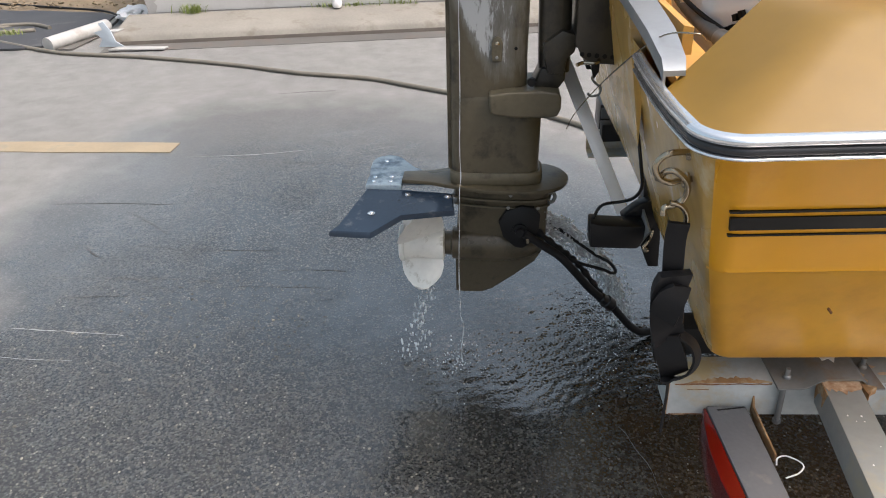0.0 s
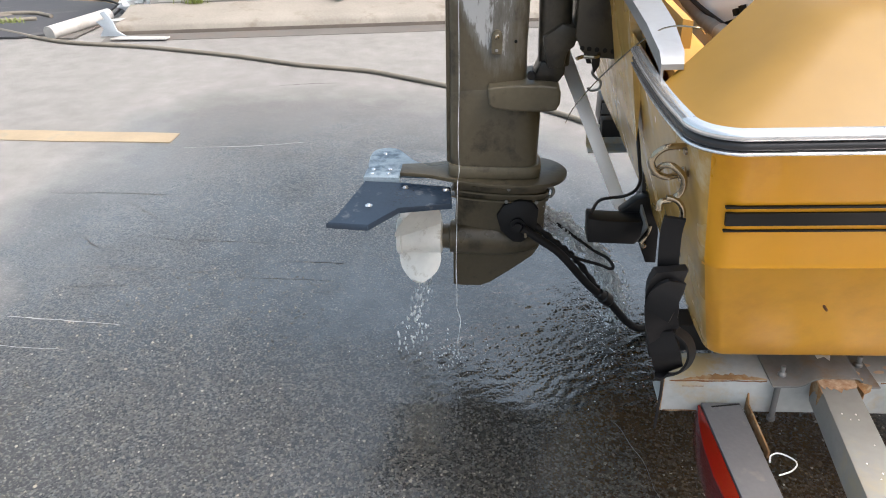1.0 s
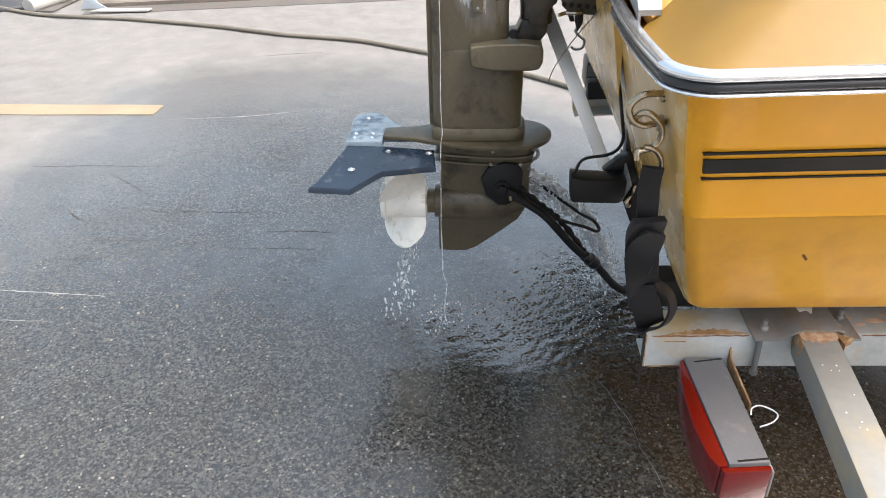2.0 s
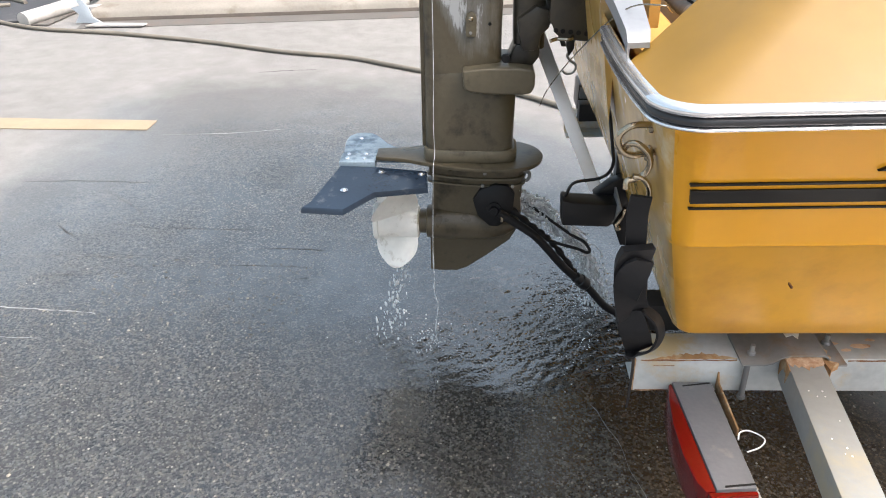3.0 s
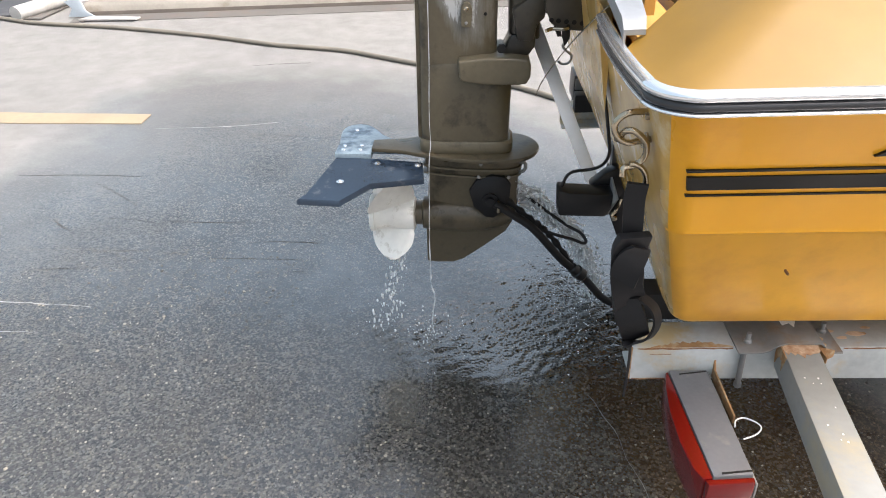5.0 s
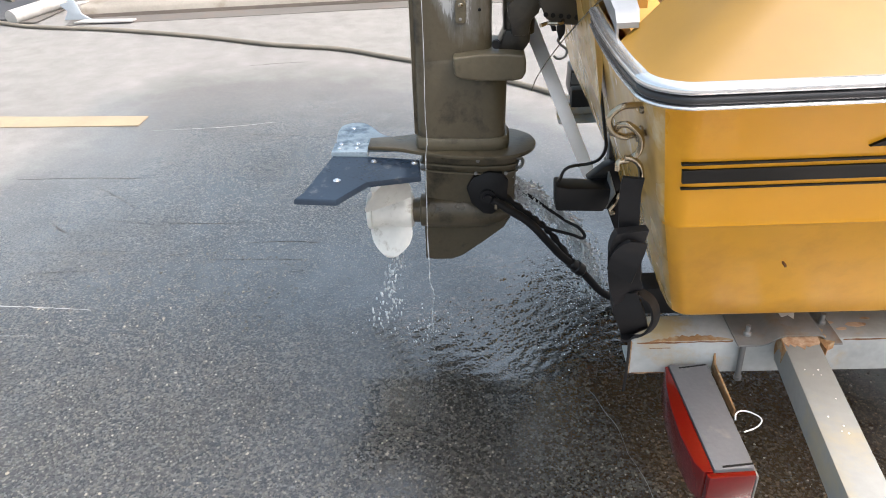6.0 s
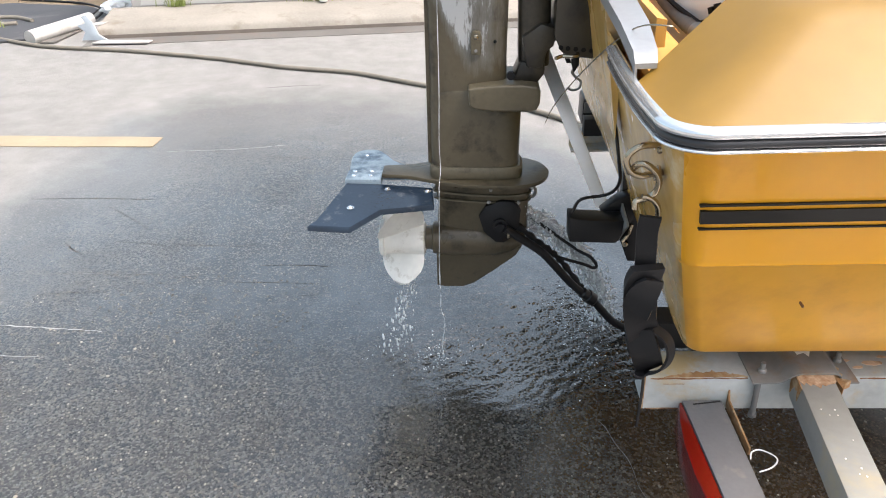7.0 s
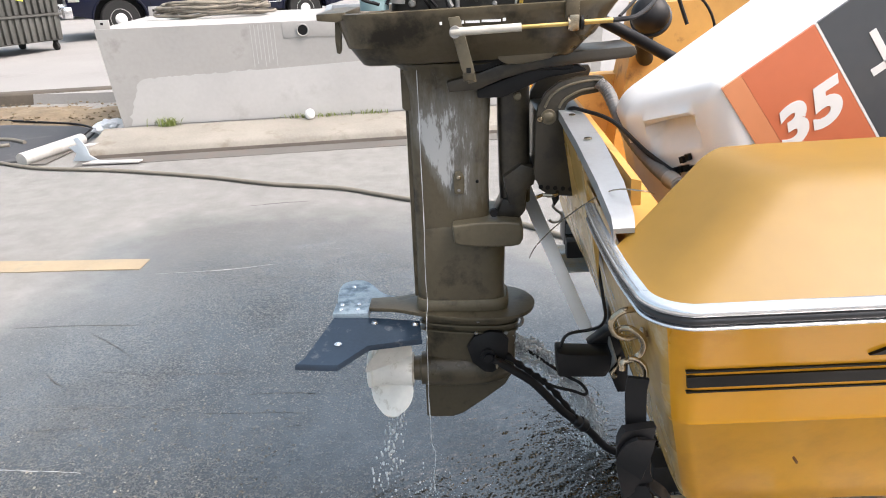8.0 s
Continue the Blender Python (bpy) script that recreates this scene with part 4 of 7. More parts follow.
part("leg", loft([ring(-0.183, 0.010, 0.050, 0.795), ring(-0.183, 0.008, 0.050, 0.90), ring(-0.184, 0.010, 0.052, 1.05), ring(-0.187, 0.015, 0.056, 1.15), ring(-0.195, 0.035, 0.068, 1.195), ring(-0.22, 0.06, 0.085, 1.212)]), LEG, motor, "worn olive leg with paint rubbed off")
part("lower_leg", loft([ring(-0.183, 0.047, 0.058, 0.600), ring(-0.183, 0.048, 0.057, 0.70), ring(-0.183, 0.049, 0.055, 0.79), ring(-0.180, 0.040, 0.050, 0.806)]), LEG, motor)
part("flange", loft([ring(-0.187, 0.056, 0.063, 0.572, 5), ring(-0.188, 0.058, 0.065, 0.580, 5), ring(-0.188, 0.058, 0.065, 0.597, 5), ring(-0.185, 0.052, 0.061, 0.604, 5)]), OLIVE_LIGHT, motor, "faded olive joint flange")
part("rear_rib", prism([(-0.192, 1.16), (-0.192, 0.60), (-0.176, 0.60), (-0.176, 1.16)], C - 0.024, C + 0.024, "y", 0.006), OLIVE, motor)
part("upper_step", prism([(-0.198, 1.20), (-0.198, 1.105), (-0.19, 1.10), (-0.17, 1.10), (-0.17, 1.20)], C - 0.04, C + 0.04, "y", 0.006), OLIVE, motor)

cover = part("mount_cover", prism([(-0.076, 0.896), (-0.057, 0.896), (-0.055, 0.90), (-0.0535, 0.938), (-0.058, 0.950), (-0.067, 0.954), (-0.076, 0.950), (-0.0805, 0.938), (-0.079, 0.90)], C - 0.062, C - 0.045, "y", 0.004, None, 3), OLIVE_LIGHT, motor, "small rounded cover plate")
part("screw", bolt_head((-0.067, C - 0.062, 0.938), (0, -1, 0), 0.006, 0.003), STEEL, cover)
part("screw", bolt_head((-0.067, C - 0.062, 0.906), (0, -1, 0), 0.004, 0.002), GALV, cover)
part("rubber_plug", lathe([(0, 0.011), (0.010, 0.010)], (0.018, C - 0.056, 0.846), (0, -1, 0), 14), BLACK, motor)
part("small_screw", bolt_head((-0.022, C - 0.0525, 0.925), (0, -1, 0), 0.004, 0.002), INK, motor)

# lower mount yoke, wrapped round the leg
yoke = [(-0.086, 0.822), (-0.030, 0.829), (0.045, 0.830), (0.082, 0.826), (0.090, 0.815), (0.090, 0.785), (0.082, 0.768), (0.060, 0.764), (-0.020, 0.764), (-0.070, 0.770), (-0.082, 0.778)]
part("lower_yoke", prism(yoke, C - 0.088, C + 0.088, "y", 0.012, None, 4), OLIVE_LIGHT, motor, "faded olive lower mount yoke")
part("yoke_neck", prism([(0.020, 0.823), (0.085, 0.823), (0.100, 0.845), (0.100, 0.875), (0.040, 0.875), (0.030, 0.85)], C - 0.045, C + 0.045, "y", 0.008), OLIVE_DARK, motor)
part("swivel_bracket", loft([ring(0.036, 0.112, 0.040, 0.862, 3), ring(0.034, 0.112, 0.042, 0.90, 3), ring(0.030, 0.108, 0.042, 1.05, 3), ring(0.028, 0.105, 0.044, 1.15, 3), ring(0.026, 0.11, 0.05, 1.175, 3)]), OLIVE_DARK, motor)
part("swivel_foot", prism([(0.040, 0.935), (0.085, 0.968), (0.125, 0.955), (0.118, 0.915), (0.100, 0.90), (0.096, 0.862), (0.055, 0.862)], C - 0.058, C + 0.058, "y", 0.010), OLIVE_DARK, motor)
part("grease_fitting", bolt_head((0.075, C - 0.044, 1.128), (0, -1, 0), 0.010, 0.008), OLIVE_LIGHT, motor)

CLAMP = [(0.112, 1.08), (0.118, 1.115), (0.135, 1.145), (0.165, 1.168), (0.205, 1.178), (0.262, 1.178), (0.268, 1.165), (0.262, 1.150), (0.252, 1.142), (0.215, 1.136), (0.186, 1.122), (0.178, 1.105), (0.182, 1.085), (0.204, 1.00), (0.238, 0.905), (0.232, 0.896), (0.150, 0.902), (0.128, 0.915), (0.112, 0.95)]
for y0, y1, near in ((C - 0.105, C - 0.085, True), (C + 0.085, C + 0.105, False)):
    plate = part("clamp_bracket", prism(CLAMP, y0, y1, "y", 0.004, None, 2), OLIVE_DARK, motor, "olive hook-shaped clamp bracket")
    if near:
        part("pivot_bolt", join(bolt_head((0.142, y0, 1.090), (0, -1, 0), 0.012, 0.006), lathe([(0, 0.018), (0.003, 0.017)], (0.142, y0, 1.090), (0, -1, 0), 18)), OLIVE_LIGHT, plate)
        rim_line = [(0.132, y0 - 0.002, 1.112), (0.150, y0 - 0.002, 1.142), (0.195, y0 - 0.002, 1.164), (0.252, y0 - 0.002, 1.170), (0.256, y0 - 0.002, 1.156), (0.212, y0 - 0.002, 1.148), (0.178, y0 - 0.002, 1.130), (0.164, y0 - 0.002, 1.110)]
        part("raised_rim", tube(rim_line, 0.003, 8), OLIVE_LIGHT, plate)
        for x, z in ((0.122, 1.086), (0.192, 1.018)):
            part("bolt", bolt_head((x, y0, z), (0, -1, 0), 0.008, 0.008), STEEL, plate)
        for x in (0.128, 0.144, 0.162, 0.180, 0.198, 0.216):
            part("tilt_hole", lathe([(0, 0.0055), (0.001, 0.0055)], (x, y0 - 0.0004, 0.924 - 0.10 * (x - 0.128)), (0, -1, 0), 12), INK, plate)
part("tilt_pin", tube([(0.115, C - 0.13, 0.906), (0.130, C - 0.12, 0.908), (0.165, C - 0.118, 0.910), (0.168, C, 0.912), (0.165, C + 0.118, 0.91)], 0.0045, 8), STEEL, motor)
part("bridge", box((0.115, C - 0.084, 0.93), (0.170, C + 0.084, 1.10), 0.01), OLIVE_DARK, motor)
part("clamp_screw", tube([(0.245, C - 0.085, 1.165), (0.268, C - 0.10, 1.150), (0.282, C - 0.12, 1.120)], lambda k: 0.016 - 0.003 * k, 12), GALV, motor, "grey clamp screw")

# steering bracket over the leg
part("steering_bracket", prism([(-0.090, 1.172), (-0.030, 1.186), (0.030, 1.207), (0.110, 1.224), (0.200, 1.232), (0.330, 1.240), (0.338, 1.222), (0.325, 1.214), (0.230, 1.206), (0.120, 1.196), (0.040, 1.176), (-0.020, 1.152), (-0.085, 1.148)], C - 0.09, C + 0.05, "y", 0.006), OLIVE_DARK, motor, "olive steering bracket")
part("lower_carrier", prism([(-0.02, 1.150), (0.10, 1.192), (0.21, 1.20), (0.235, 1.185), (0.14, 1.172), (0.04, 1.13), (-0.02, 1.13)], C - 0.07, C + 0.05, "y", 0.006), BLACK, motor)

# pan under the powerhead, open on top
PAN_TILT = 0.030
def pan_ring(x0, x1, half, z, power=5.0):
    return ring(x0, x1, half, z, power, 48, 0.0, PAN_TILT)


pan = part("lower_pan", loft([pan_ring(-0.270, 0.19, 0.112, 1.2215, 9), pan_ring(-0.277, 0.196, 0.122, 1.2255, 9), pan_ring(-0.300, 0.230, 0.144, 1.260, 8), pan_ring(-0.306, 0.238, 0.150, 1.265, 8), pan_ring(-0.328, 0.285, 0.168, 1.322), pan_ring(-0.334, 0.292, 0.172, 1.330), pan_ring(-0.334, 0.292, 0.172, 1.336), pan_ring(-0.326, 0.284, 0.164, 1.338), pan_ring(-0.318, 0.276, 0.156, 1.325), pan_ring(-0.295, 0.23, 0.13, 1.256)]), OLIVE, motor, "olive lower pan with a rolled rim")
part("rear_lip", prism([(-0.362, 1.330), (-0.300, 1.332), (-0.300, 1.318), (-0.318, 1.312), (-0.362, 1.316)], C - 0.14, C + 0.10, "y", 0.003), OLIVE, pan)
part("latch_tab", prism([(-0.330, 1.314), (-0.316, 1.314), (-0.320, 1.250), (-0.324, 1.242), (-0.331, 1.244), (-0.333, 1.27)], C - 0.10, C - 0.085, "y", 0.002), OLIVE, pan)
part("skid_step", prism([(0.02, 1.234), (0.16, 1.236), (0.14, 1.222), (0.08, 1.212), (0.045, 1.212), (0.03, 1.220)], C - 0.125, C + 0.05, "y", 0.006), OLIVE, pan)
# black block added to give the recess under the pan its shade
part("pan_shade", box((-0.03, C - 0.08, 1.19), (0.20, C + 0.06, 1.225), 0.01), BLACK, motor, "black block standing in for shade under the pan")
PY = C - 0.170
shift = part("shift_lever", prism([(-0.080, 1.318), (-0.056, 1.320), (-0.030, 1.225), (-0.022, 1.186), (-0.040, 1.182), (-0.055, 1.215)], PY - 0.016, PY - 0.008, "y", 0.003), OLIVE_LIGHT, motor, "olive shift lever")
part("fork_slot", box((-0.044, PY - 0.0172, 1.196), (-0.034, PY - 0.006, 1.216), 0.001, Matrix.Identity(4)), INK, shift)
part("clevis", box((-0.052, PY - 0.020, 1.188), (-0.026, PY - 0.004, 1.205), 0.003), OLIVE, shift)
part("pivot", lathe([(0, 0.007), (0.04, 0.007)], (-0.036, PY - 0.01, 1.186), (0, 1, 0), 10), OLIVE, shift)
link_rod = part("shift_cable", tube([(0.07, PY - 0.030, 1.296), (0.175, PY - 0.030, 1.300)], 0.0045, 10, 1), surface("brass_rod", (0.55, 0.40, 0.14), 0.3, metal=0.8, vary=0.15, grain=60, bump=0.03), motor, "yellow brass cable rod")
part("sleeve", tube([(-0.075, PY - 0.030, 1.290), (-0.05, PY - 0.030, 1.291), (0.07, PY - 0.030, 1.296)], 0.0085, 12, 1), surface("dull_white_sleeve", (0.50, 0.48, 0.42), 0.5, vary=0.25, size=20, grain=90, bump=0.1), link_rod, "dull white plastic sleeve")
part("eye", lathe([(-0.012, 0.012), (0.010, 0.012)], (-0.066, PY - 0.026, 1.290), (0, -1, 0), 16), GALV, link_rod)
clip = part("clip", box((0.166, PY - 0.042, 1.286), (0.186, PY - 0.018, 1.318), 0.003), STEEL, link_rod, "bright cable clip")
part("clip_bracket", box((0.162, PY - 0.016, 1.300), (0.190, PY - 0.002, 1.345), 0.002), OLIVE, pan)
part("washer", lathe([(0, 0.014), (0.004, 0.014)], (0.164, PY - 0.030, 1.300), (1, 0, 0), 14), STEEL, link_rod)
part("washer", lathe([(0, 0.014), (0.006, 0.014)], (0.190, PY - 0.030, 1.301), (1, 0, 0), 14), INK, link_rod)
part("thread", tube([(0.195, PY - 0.030, 1.302), (0.255, PY - 0.030, 1.304)], 0.0055, 10, 1), bpy.data.materials["brass_rod"], link_rod)
part("cable", tube([(0.255, PY - 0.030, 1.304), (0.305, PY - 0.02, 1.310), (0.36, PY + 0.06, 1.335), (0.40, PY + 0.18, 1.375), (0.42, PY + 0.26, 1.41), (0.44, PY + 0.32, 1.40), (0.48, PY + 0.34, 1.35), (0.52, PY + 0.34, 1.26)], 0.005, 8), BLACK, link_rod, "grey-black control cable")
for x, w in ((-0.098, 0.005), (-0.052, 0.005), (0.034, 0.006)):
    part("mark", bevelled(box((x, PY + 0.001, 1.3055 + PAN_TILT * x), (x + w, PY + 0.02, 1.3115 + PAN_TILT * x)), 0), WHITE, pan, "small white diamond mark", False)
for x, w in ((-0.044, 0.030), (-0.010, 0.040)):
    part("mark", box((x, PY + 0.001, 1.306 + PAN_TILT * x), (x + w, PY + 0.02, 1.3105 + PAN_TILT * x)), WHITE, pan, "line of tiny white lettering", False)

# plate above the propeller, with a rounded front
plan = [(-0.318, 0.030), (-0.318, -0.030), (-0.285, -0.033), (-0.235, -0.042), (-0.185, -0.062), (-0.10, -0.090), (0.0, -0.100), (0.07, -0.088), (0.112, -0.055), (0.130, 0.0)]
plan += [(x, -y) for x, y in plan[::-1][1:-2]]
plan = [(p.x, p.y) for p in curve_points([(x, y, 0) for x, y in plan[2:-1]], 4)] + [(-0.318, 0.030), (-0.318, -0.030)]
part("anti_ventilation_plate", prism([(x, C + y) for x, y in plan], 0.560, 0.571, "z", 0.003), OLIVE, motor, "olive plate over the propeller")


def blade_ring(x0, x1, half, z, n=24):
    """A slender lens-shaped section, blunt in front."""
    out = []
    for k in range(n):
        a = 2 * math.pi * k / n
        u = (1 + math.cos(a)) / 2
        out.append(Vector((x0 + (x1 - x0) * u, C + math.copysign(1, math.sin(a)) * half * abs(math.sin(a)) ** 0.7 * (0.55 + 0.45 * u), z)))
    return out


gear = part("gearcase", loft([blade_ring(-0.178, 0.082, 0.050, 0.560), blade_ring(-0.178, 0.082, 0.050, 0.522), blade_ring(-0.172, 0.081, 0.046, 0.505), blade_ring(-0.168, 0.080, 0.042, 0.47), blade_ring(-0.172, 0.080, 0.042, 0.41), blade_ring(-0.176, 0.078, 0.044, 0.36)]), OLIVE, motor)
part("ridge", loft([blade_ring(-0.184, 0.088, 0.056, 0.512), blade_ring(-0.184, 0.088, 0.056, 0.5175)]), OLIVE_LIGHT, gear)
part("ridge", loft([blade_ring(-0.184, 0.088, 0.055, 0.492), blade_ring(-0.184, 0.088, 0.055, 0.4965)]), OLIVE_LIGHT, gear)
part("torpedo", lathe([(0, 0.030), (0.004, 0.046), (0.05, 0.050), (0.12, 0.051), (0.18, 0.048), (0.225, 0.038), (0.255, 0.020), (0.266, 0.002)], (-0.188, C, 0.362), (1, 0, 0.0), 32), OLIVE, gear)
SKEG = [(-0.176, 0.345), (-0.176, 0.203), (-0.150, 0.199), (-0.10, 0.200), (-0.070, 0.212), (-0.010, 0.258), (0.050, 0.312), (0.068, 0.345)]
part("skeg", loft([[Vector((x, C + s * (0.012 if z > 0.3 else 0.006), z)) for x, z in SKEG] for s in (-1, 1)]), OLIVE, gear)
part("bearing_collar", lathe([(0, 0.034), (0.03, 0.036)], (-0.208, C, 0.362), (1, 0, 0), 24), OLIVE, gear)
for x, z in ((-0.025, 0.538), (-0.03, 0.5015), (0.05, 0.5015)):
    part("screw", bolt_head((x, C - 0.054, z), (0, -1, 0), 0.005, 0.003), GALV, gear)
part("speed_pickup", tube([(0.082, C, 0.52), (0.094, C, 0.52), (0.098, C, 0.508), (0.092, C, 0.495), (0.082, C, 0.495)], 0.005, 8), GALV, gear)

prop = part("propeller", lathe([(0.0, 0.030), (0.0, 0.050), (0.003, 0.053), (0.013, 0.054), (0.016, 0.047), (0.05, 0.045), (0.09, 0.046), (0.126, 0.049), (0.130, 0.040)], (-0.336, C, 0.360), (1, 0, 0), 32), PROP, motor, "white painted three-bladed propeller")


def prop_blade(turn):
    """One broad, pitched blade with a rounded tip."""
    rows = []
    for i in range(8):
        k = i / 7
        r = 0.040 + 0.098 * k
        w = 0.072 * (math.sin(math.pi * (0.30 + 0.44 * k)) ** 0.8) * (1 if k < 0.8 else 0.92 if k < 0.9 else 0.70)
        pitch = radians(70 - 22 * k)
        sweep = radians(14 * k)
        line = []
        for j in range(7):
            s = (j / 6 - 0.5) * 2
            t = 0.0045 * (1 - 0.6 * k) * (1 - s * s * 0.8)
            along = s * w * math.sin(pitch)
            ang = sweep + s * w * math.cos(pitch) / r
            line.append((along, ang, r - 0.010 * s * s * k, t))
        rows.append(line)
    out = []
    for line in rows:
        ringv = []
        for side in (1, -1):
            for along, ang, r, t in (line if side > 0 else line[::-1]):
                a = turn + ang
                ringv.append(Vector((-0.272 + along + side * t * 0.6, C + r * math.sin(a), 0.362 + r * math.cos(a))))
        out.append(ringv)
    return loft(out)


for k in range(3):
    part("blade", prop_blade(radians(197 + 120 * k)), PROP, prop)

# bolted-on hydrofoil, scuffed where it shows
foil = thing("hydrofoil", (-0.30, C, 0.53), "dark blue plastic hydrofoil bolted to the plate, scuffed pale", "hydrofoil")


def wing(s):
    """One wing from root to tip; its tip droops on the near side."""
    top = [(-0.180, 0.050, 0.0), (-0.306, 0.032, 0.0), (-0.415, 0.034, 0.004), (-0.466, 0.206, -0.012), (-0.482, 0.226, -0.015), (-0.376, 0.232, -0.016), (-0.306, 0.160, -0.006), (-0.170, 0.142, 0.0)]
    if s > 0:
        far = curve_points([(-0.412, 0.022, 0), (-0.424, 0.090, 0), (-0.424, 0.165, 0), (-0.395, 0.194, 0), (-0.357, 0.190, 0), (-0.328, 0.155, 0), (-0.300, 0.110, 0), (-0.270, 0.086, 0), (-0.225, 0.074, 0), (-0.200, 0.060, 0)], 3)
        top = [(-0.205, 0.022, 0.0)] + [(p.x, p.y, -0.006 * max(0, p.y - 0.1) / 0.1) for p in far[::-1]]
    lean = 0.055
    return [Vector((x, C + s * y, 0.541 + s * y * lean + dz)) for x, y, dz in top]


def wing_mesh(s):
    pts = wing(s)
    centre = sum(pts, Vector()) / len(pts)
    upper = [centre + (p - centre) * 0.965 + Vector((0, 0, 0.004)) for p in pts]
    lower = [p - Vector((0, 0, 0.011)) for p in pts]
    return bevelled(loft([lower, pts, upper]), 0.0015, 1, 50)


near = part("wing", wing_mesh(-1), FOIL, foil, "dark blue wing")
far = part("wing", wing_mesh(1), FOIL_WORN, foil, "scuffed pale blue-grey wing")
part("saddle", prism([(-0.418, C - 0.032), (-0.418, C + 0.032), (-0.320, C + 0.030), (-0.320, C - 0.030)], 0.535, 0.556, "z", 0.003), FOIL_WORN, foil, "pale grey bolted middle piece")
for x, y in ((-0.398, -0.012), (-0.352, -0.010), (-0.398, 0.016), (-0.352, 0.018)):
    part("bolt", bolt_head((x, C + y, 0.5565), (0, 0, 1), 0.0065, 0.004), CHROME, foil)
for s, host in ((-1, near), (1, far)):
    for x, y in ((-0.385, 0.150), (-0.300, 0.060), (-0.192, 0.070))[:3 if s < 0 else 2]:
        z = 0.545 + s * y * 0.055 - 0.010 * max(0, (y - 0.08) / 0.12)
        part("bolt", join(bolt_head((x, C + s * y, z), (0, 0, 1), 0.0065, 0.004), lathe([(0, 0.010), (0.0012, 0.010)], (x, C + s * y, z - 0.001), (0, 0, 1), 14)), CHROME, host)

# rubber flushing cup and its hose
muffs = thing("flushing_muffs", (0.0, 0.0, 0.43), "black rubber flushing cups clamped on the gearcase, with a hose", "flushing muffs")
CUP = [(-0.045, 0.452), (-0.030, 0.480), (0.004, 0.494), (0.034, 0.490), (0.048, 0.470), (0.046, 0.430), (0.034, 0.400), (0.012, 0.382), (-0.006, 0.384), (-0.034, 0.412)]
CUP = [(0.004 + (x - 0.004) * 1.2, 0.436 + (z - 0.436) * 1.14) for x, z in CUP]
cup = part("cup", bevelled(loft([[Vector((x, y, z)) for x, z in CUP] if k == 1 else [Vector((0.0 + (x - 0.0) * k, y, 0.436 + (z - 0.436) * k)) for x, z in CUP] for y, k in ((C - 0.034, 1), (C - 0.048, 1), (C - 0.058, 0.72))]), 0.004, 2), BLACK, muffs)
part("nozzle", lathe([(0, 0.020), (0.004, 0.020), (0.004, 0.012), (0.022, 0.012), (0.022, 0.006)], (0.002, C - 0.056, 0.436), (0, -1, 0), 18), PLASTIC, cup)
part("nozzle_ring", lathe([(0, 0.016), (0, 0.021), (0.004, 0.021), (0.004, 0.016)], (0.002, C - 0.063, 0.436), (0, -1, 0), 20), BLACK, cup)
part("clip", box((0.020, C - 0.085, 0.408), (0.028, C - 0.06, 0.432), 0.002), STEEL, cup)
part("far_cup", bevelled(prism(CUP, C + 0.034, C + 0.05, "y", 0.0), 0.003, 1), BLACK, muffs)
part("wire_bow", tube([(0.060, C - 0.03, 0.410), (0.144, 0.030, 0.335), (0.185, 0.030, 0.315), (0.242, 0.030, 0.298), (0.272, 0.038, 0.281), (0.282, 0.048, 0.284), (0.265, 0.068, 0.300), (0.227, 0.090, 0.312), (0.12, C + 0.035, 0.39), (0.050, C + 0.045, 0.44)], 0.0046, 8), BLACK, muffs, "thin black sprung wire")
part("hose", tube([(0.014, C - 0.075, 0.434), (0.066, -0.010, 0.397), (0.125, -0.005, 0.350), (0.207, 0.030, 0.238), (0.254, 0.050, 0.184), (0.281, 0.060, 0.160), (0.309, 0.070, 0.121), (0.367, 0.090, 0.049), (0.43, 0.12, 0.018), (0.62, 0.21, 0.014), (1.2, 0.26, 0.014)], 0.0115, 12), BLACK, muffs, "black garden hose")
part("coupling", lathe([(-0.030, 0.012), (-0.026, 0.016), (-0.006, 0.0165), (-0.004, 0.020), (0.022, 0.020), (0.026, 0.015), (0.034, 0.013)], (0.268, 0.055, 0.172), (0.69, 0.25, -0.68), 14), PLASTIC, muffs)
part("second_hose", tube([(0.050, C - 0.04, 0.425), (0.109, 0.030, 0.370), (0.152, 0.040, 0.330), (0.189, 0.050, 0.285), (0.241, 0.060, 0.208), (0.258, 0.058, 0.184)], lambda q: 0.0085 + 0.0022 * math.sin(q * 62), 10, 14), BLACK, muffs, "ribbed black hose")

# ---- powerhead on the motor ----
DARK = surface("dark_engine_castings", (0.030, 0.029, 0.026), 0.45, vary=0.4, size=18, grain=90, bump=0.25, dirt=(0.09, 0.085, 0.07), dirt_amount=0.2, dirt_size=22)
CAST = surface("pale_aluminium_casting", (0.45, 0.44, 0.41), 0.45, metal=0.4, vary=0.3, size=25, grain=90, bump=0.25, dirt=(0.16, 0.15, 0.13), dirt_amount=0.25, dirt_size=24)
TEAL = surface("pale_teal_paint", (0.28, 0.42, 0.44), 0.4, vary=0.2, size=12, grain=60, bump=0.08)
YELLOW_WIRE = surface("yellow_wire", (0.75, 0.52, 0.10), 0.45, vary=0.1, bump=0.0)
WHITE_WIRE = surface("white_wire", (0.70, 0.69, 0.64), 0.45, vary=0.1, bump=0.0)
BRASS_PLATE = surface("old_brass_cover", (0.50, 0.38, 0.16), 0.4, metal=0.5, vary=0.25, size=15, grain=60, bump=0.15)
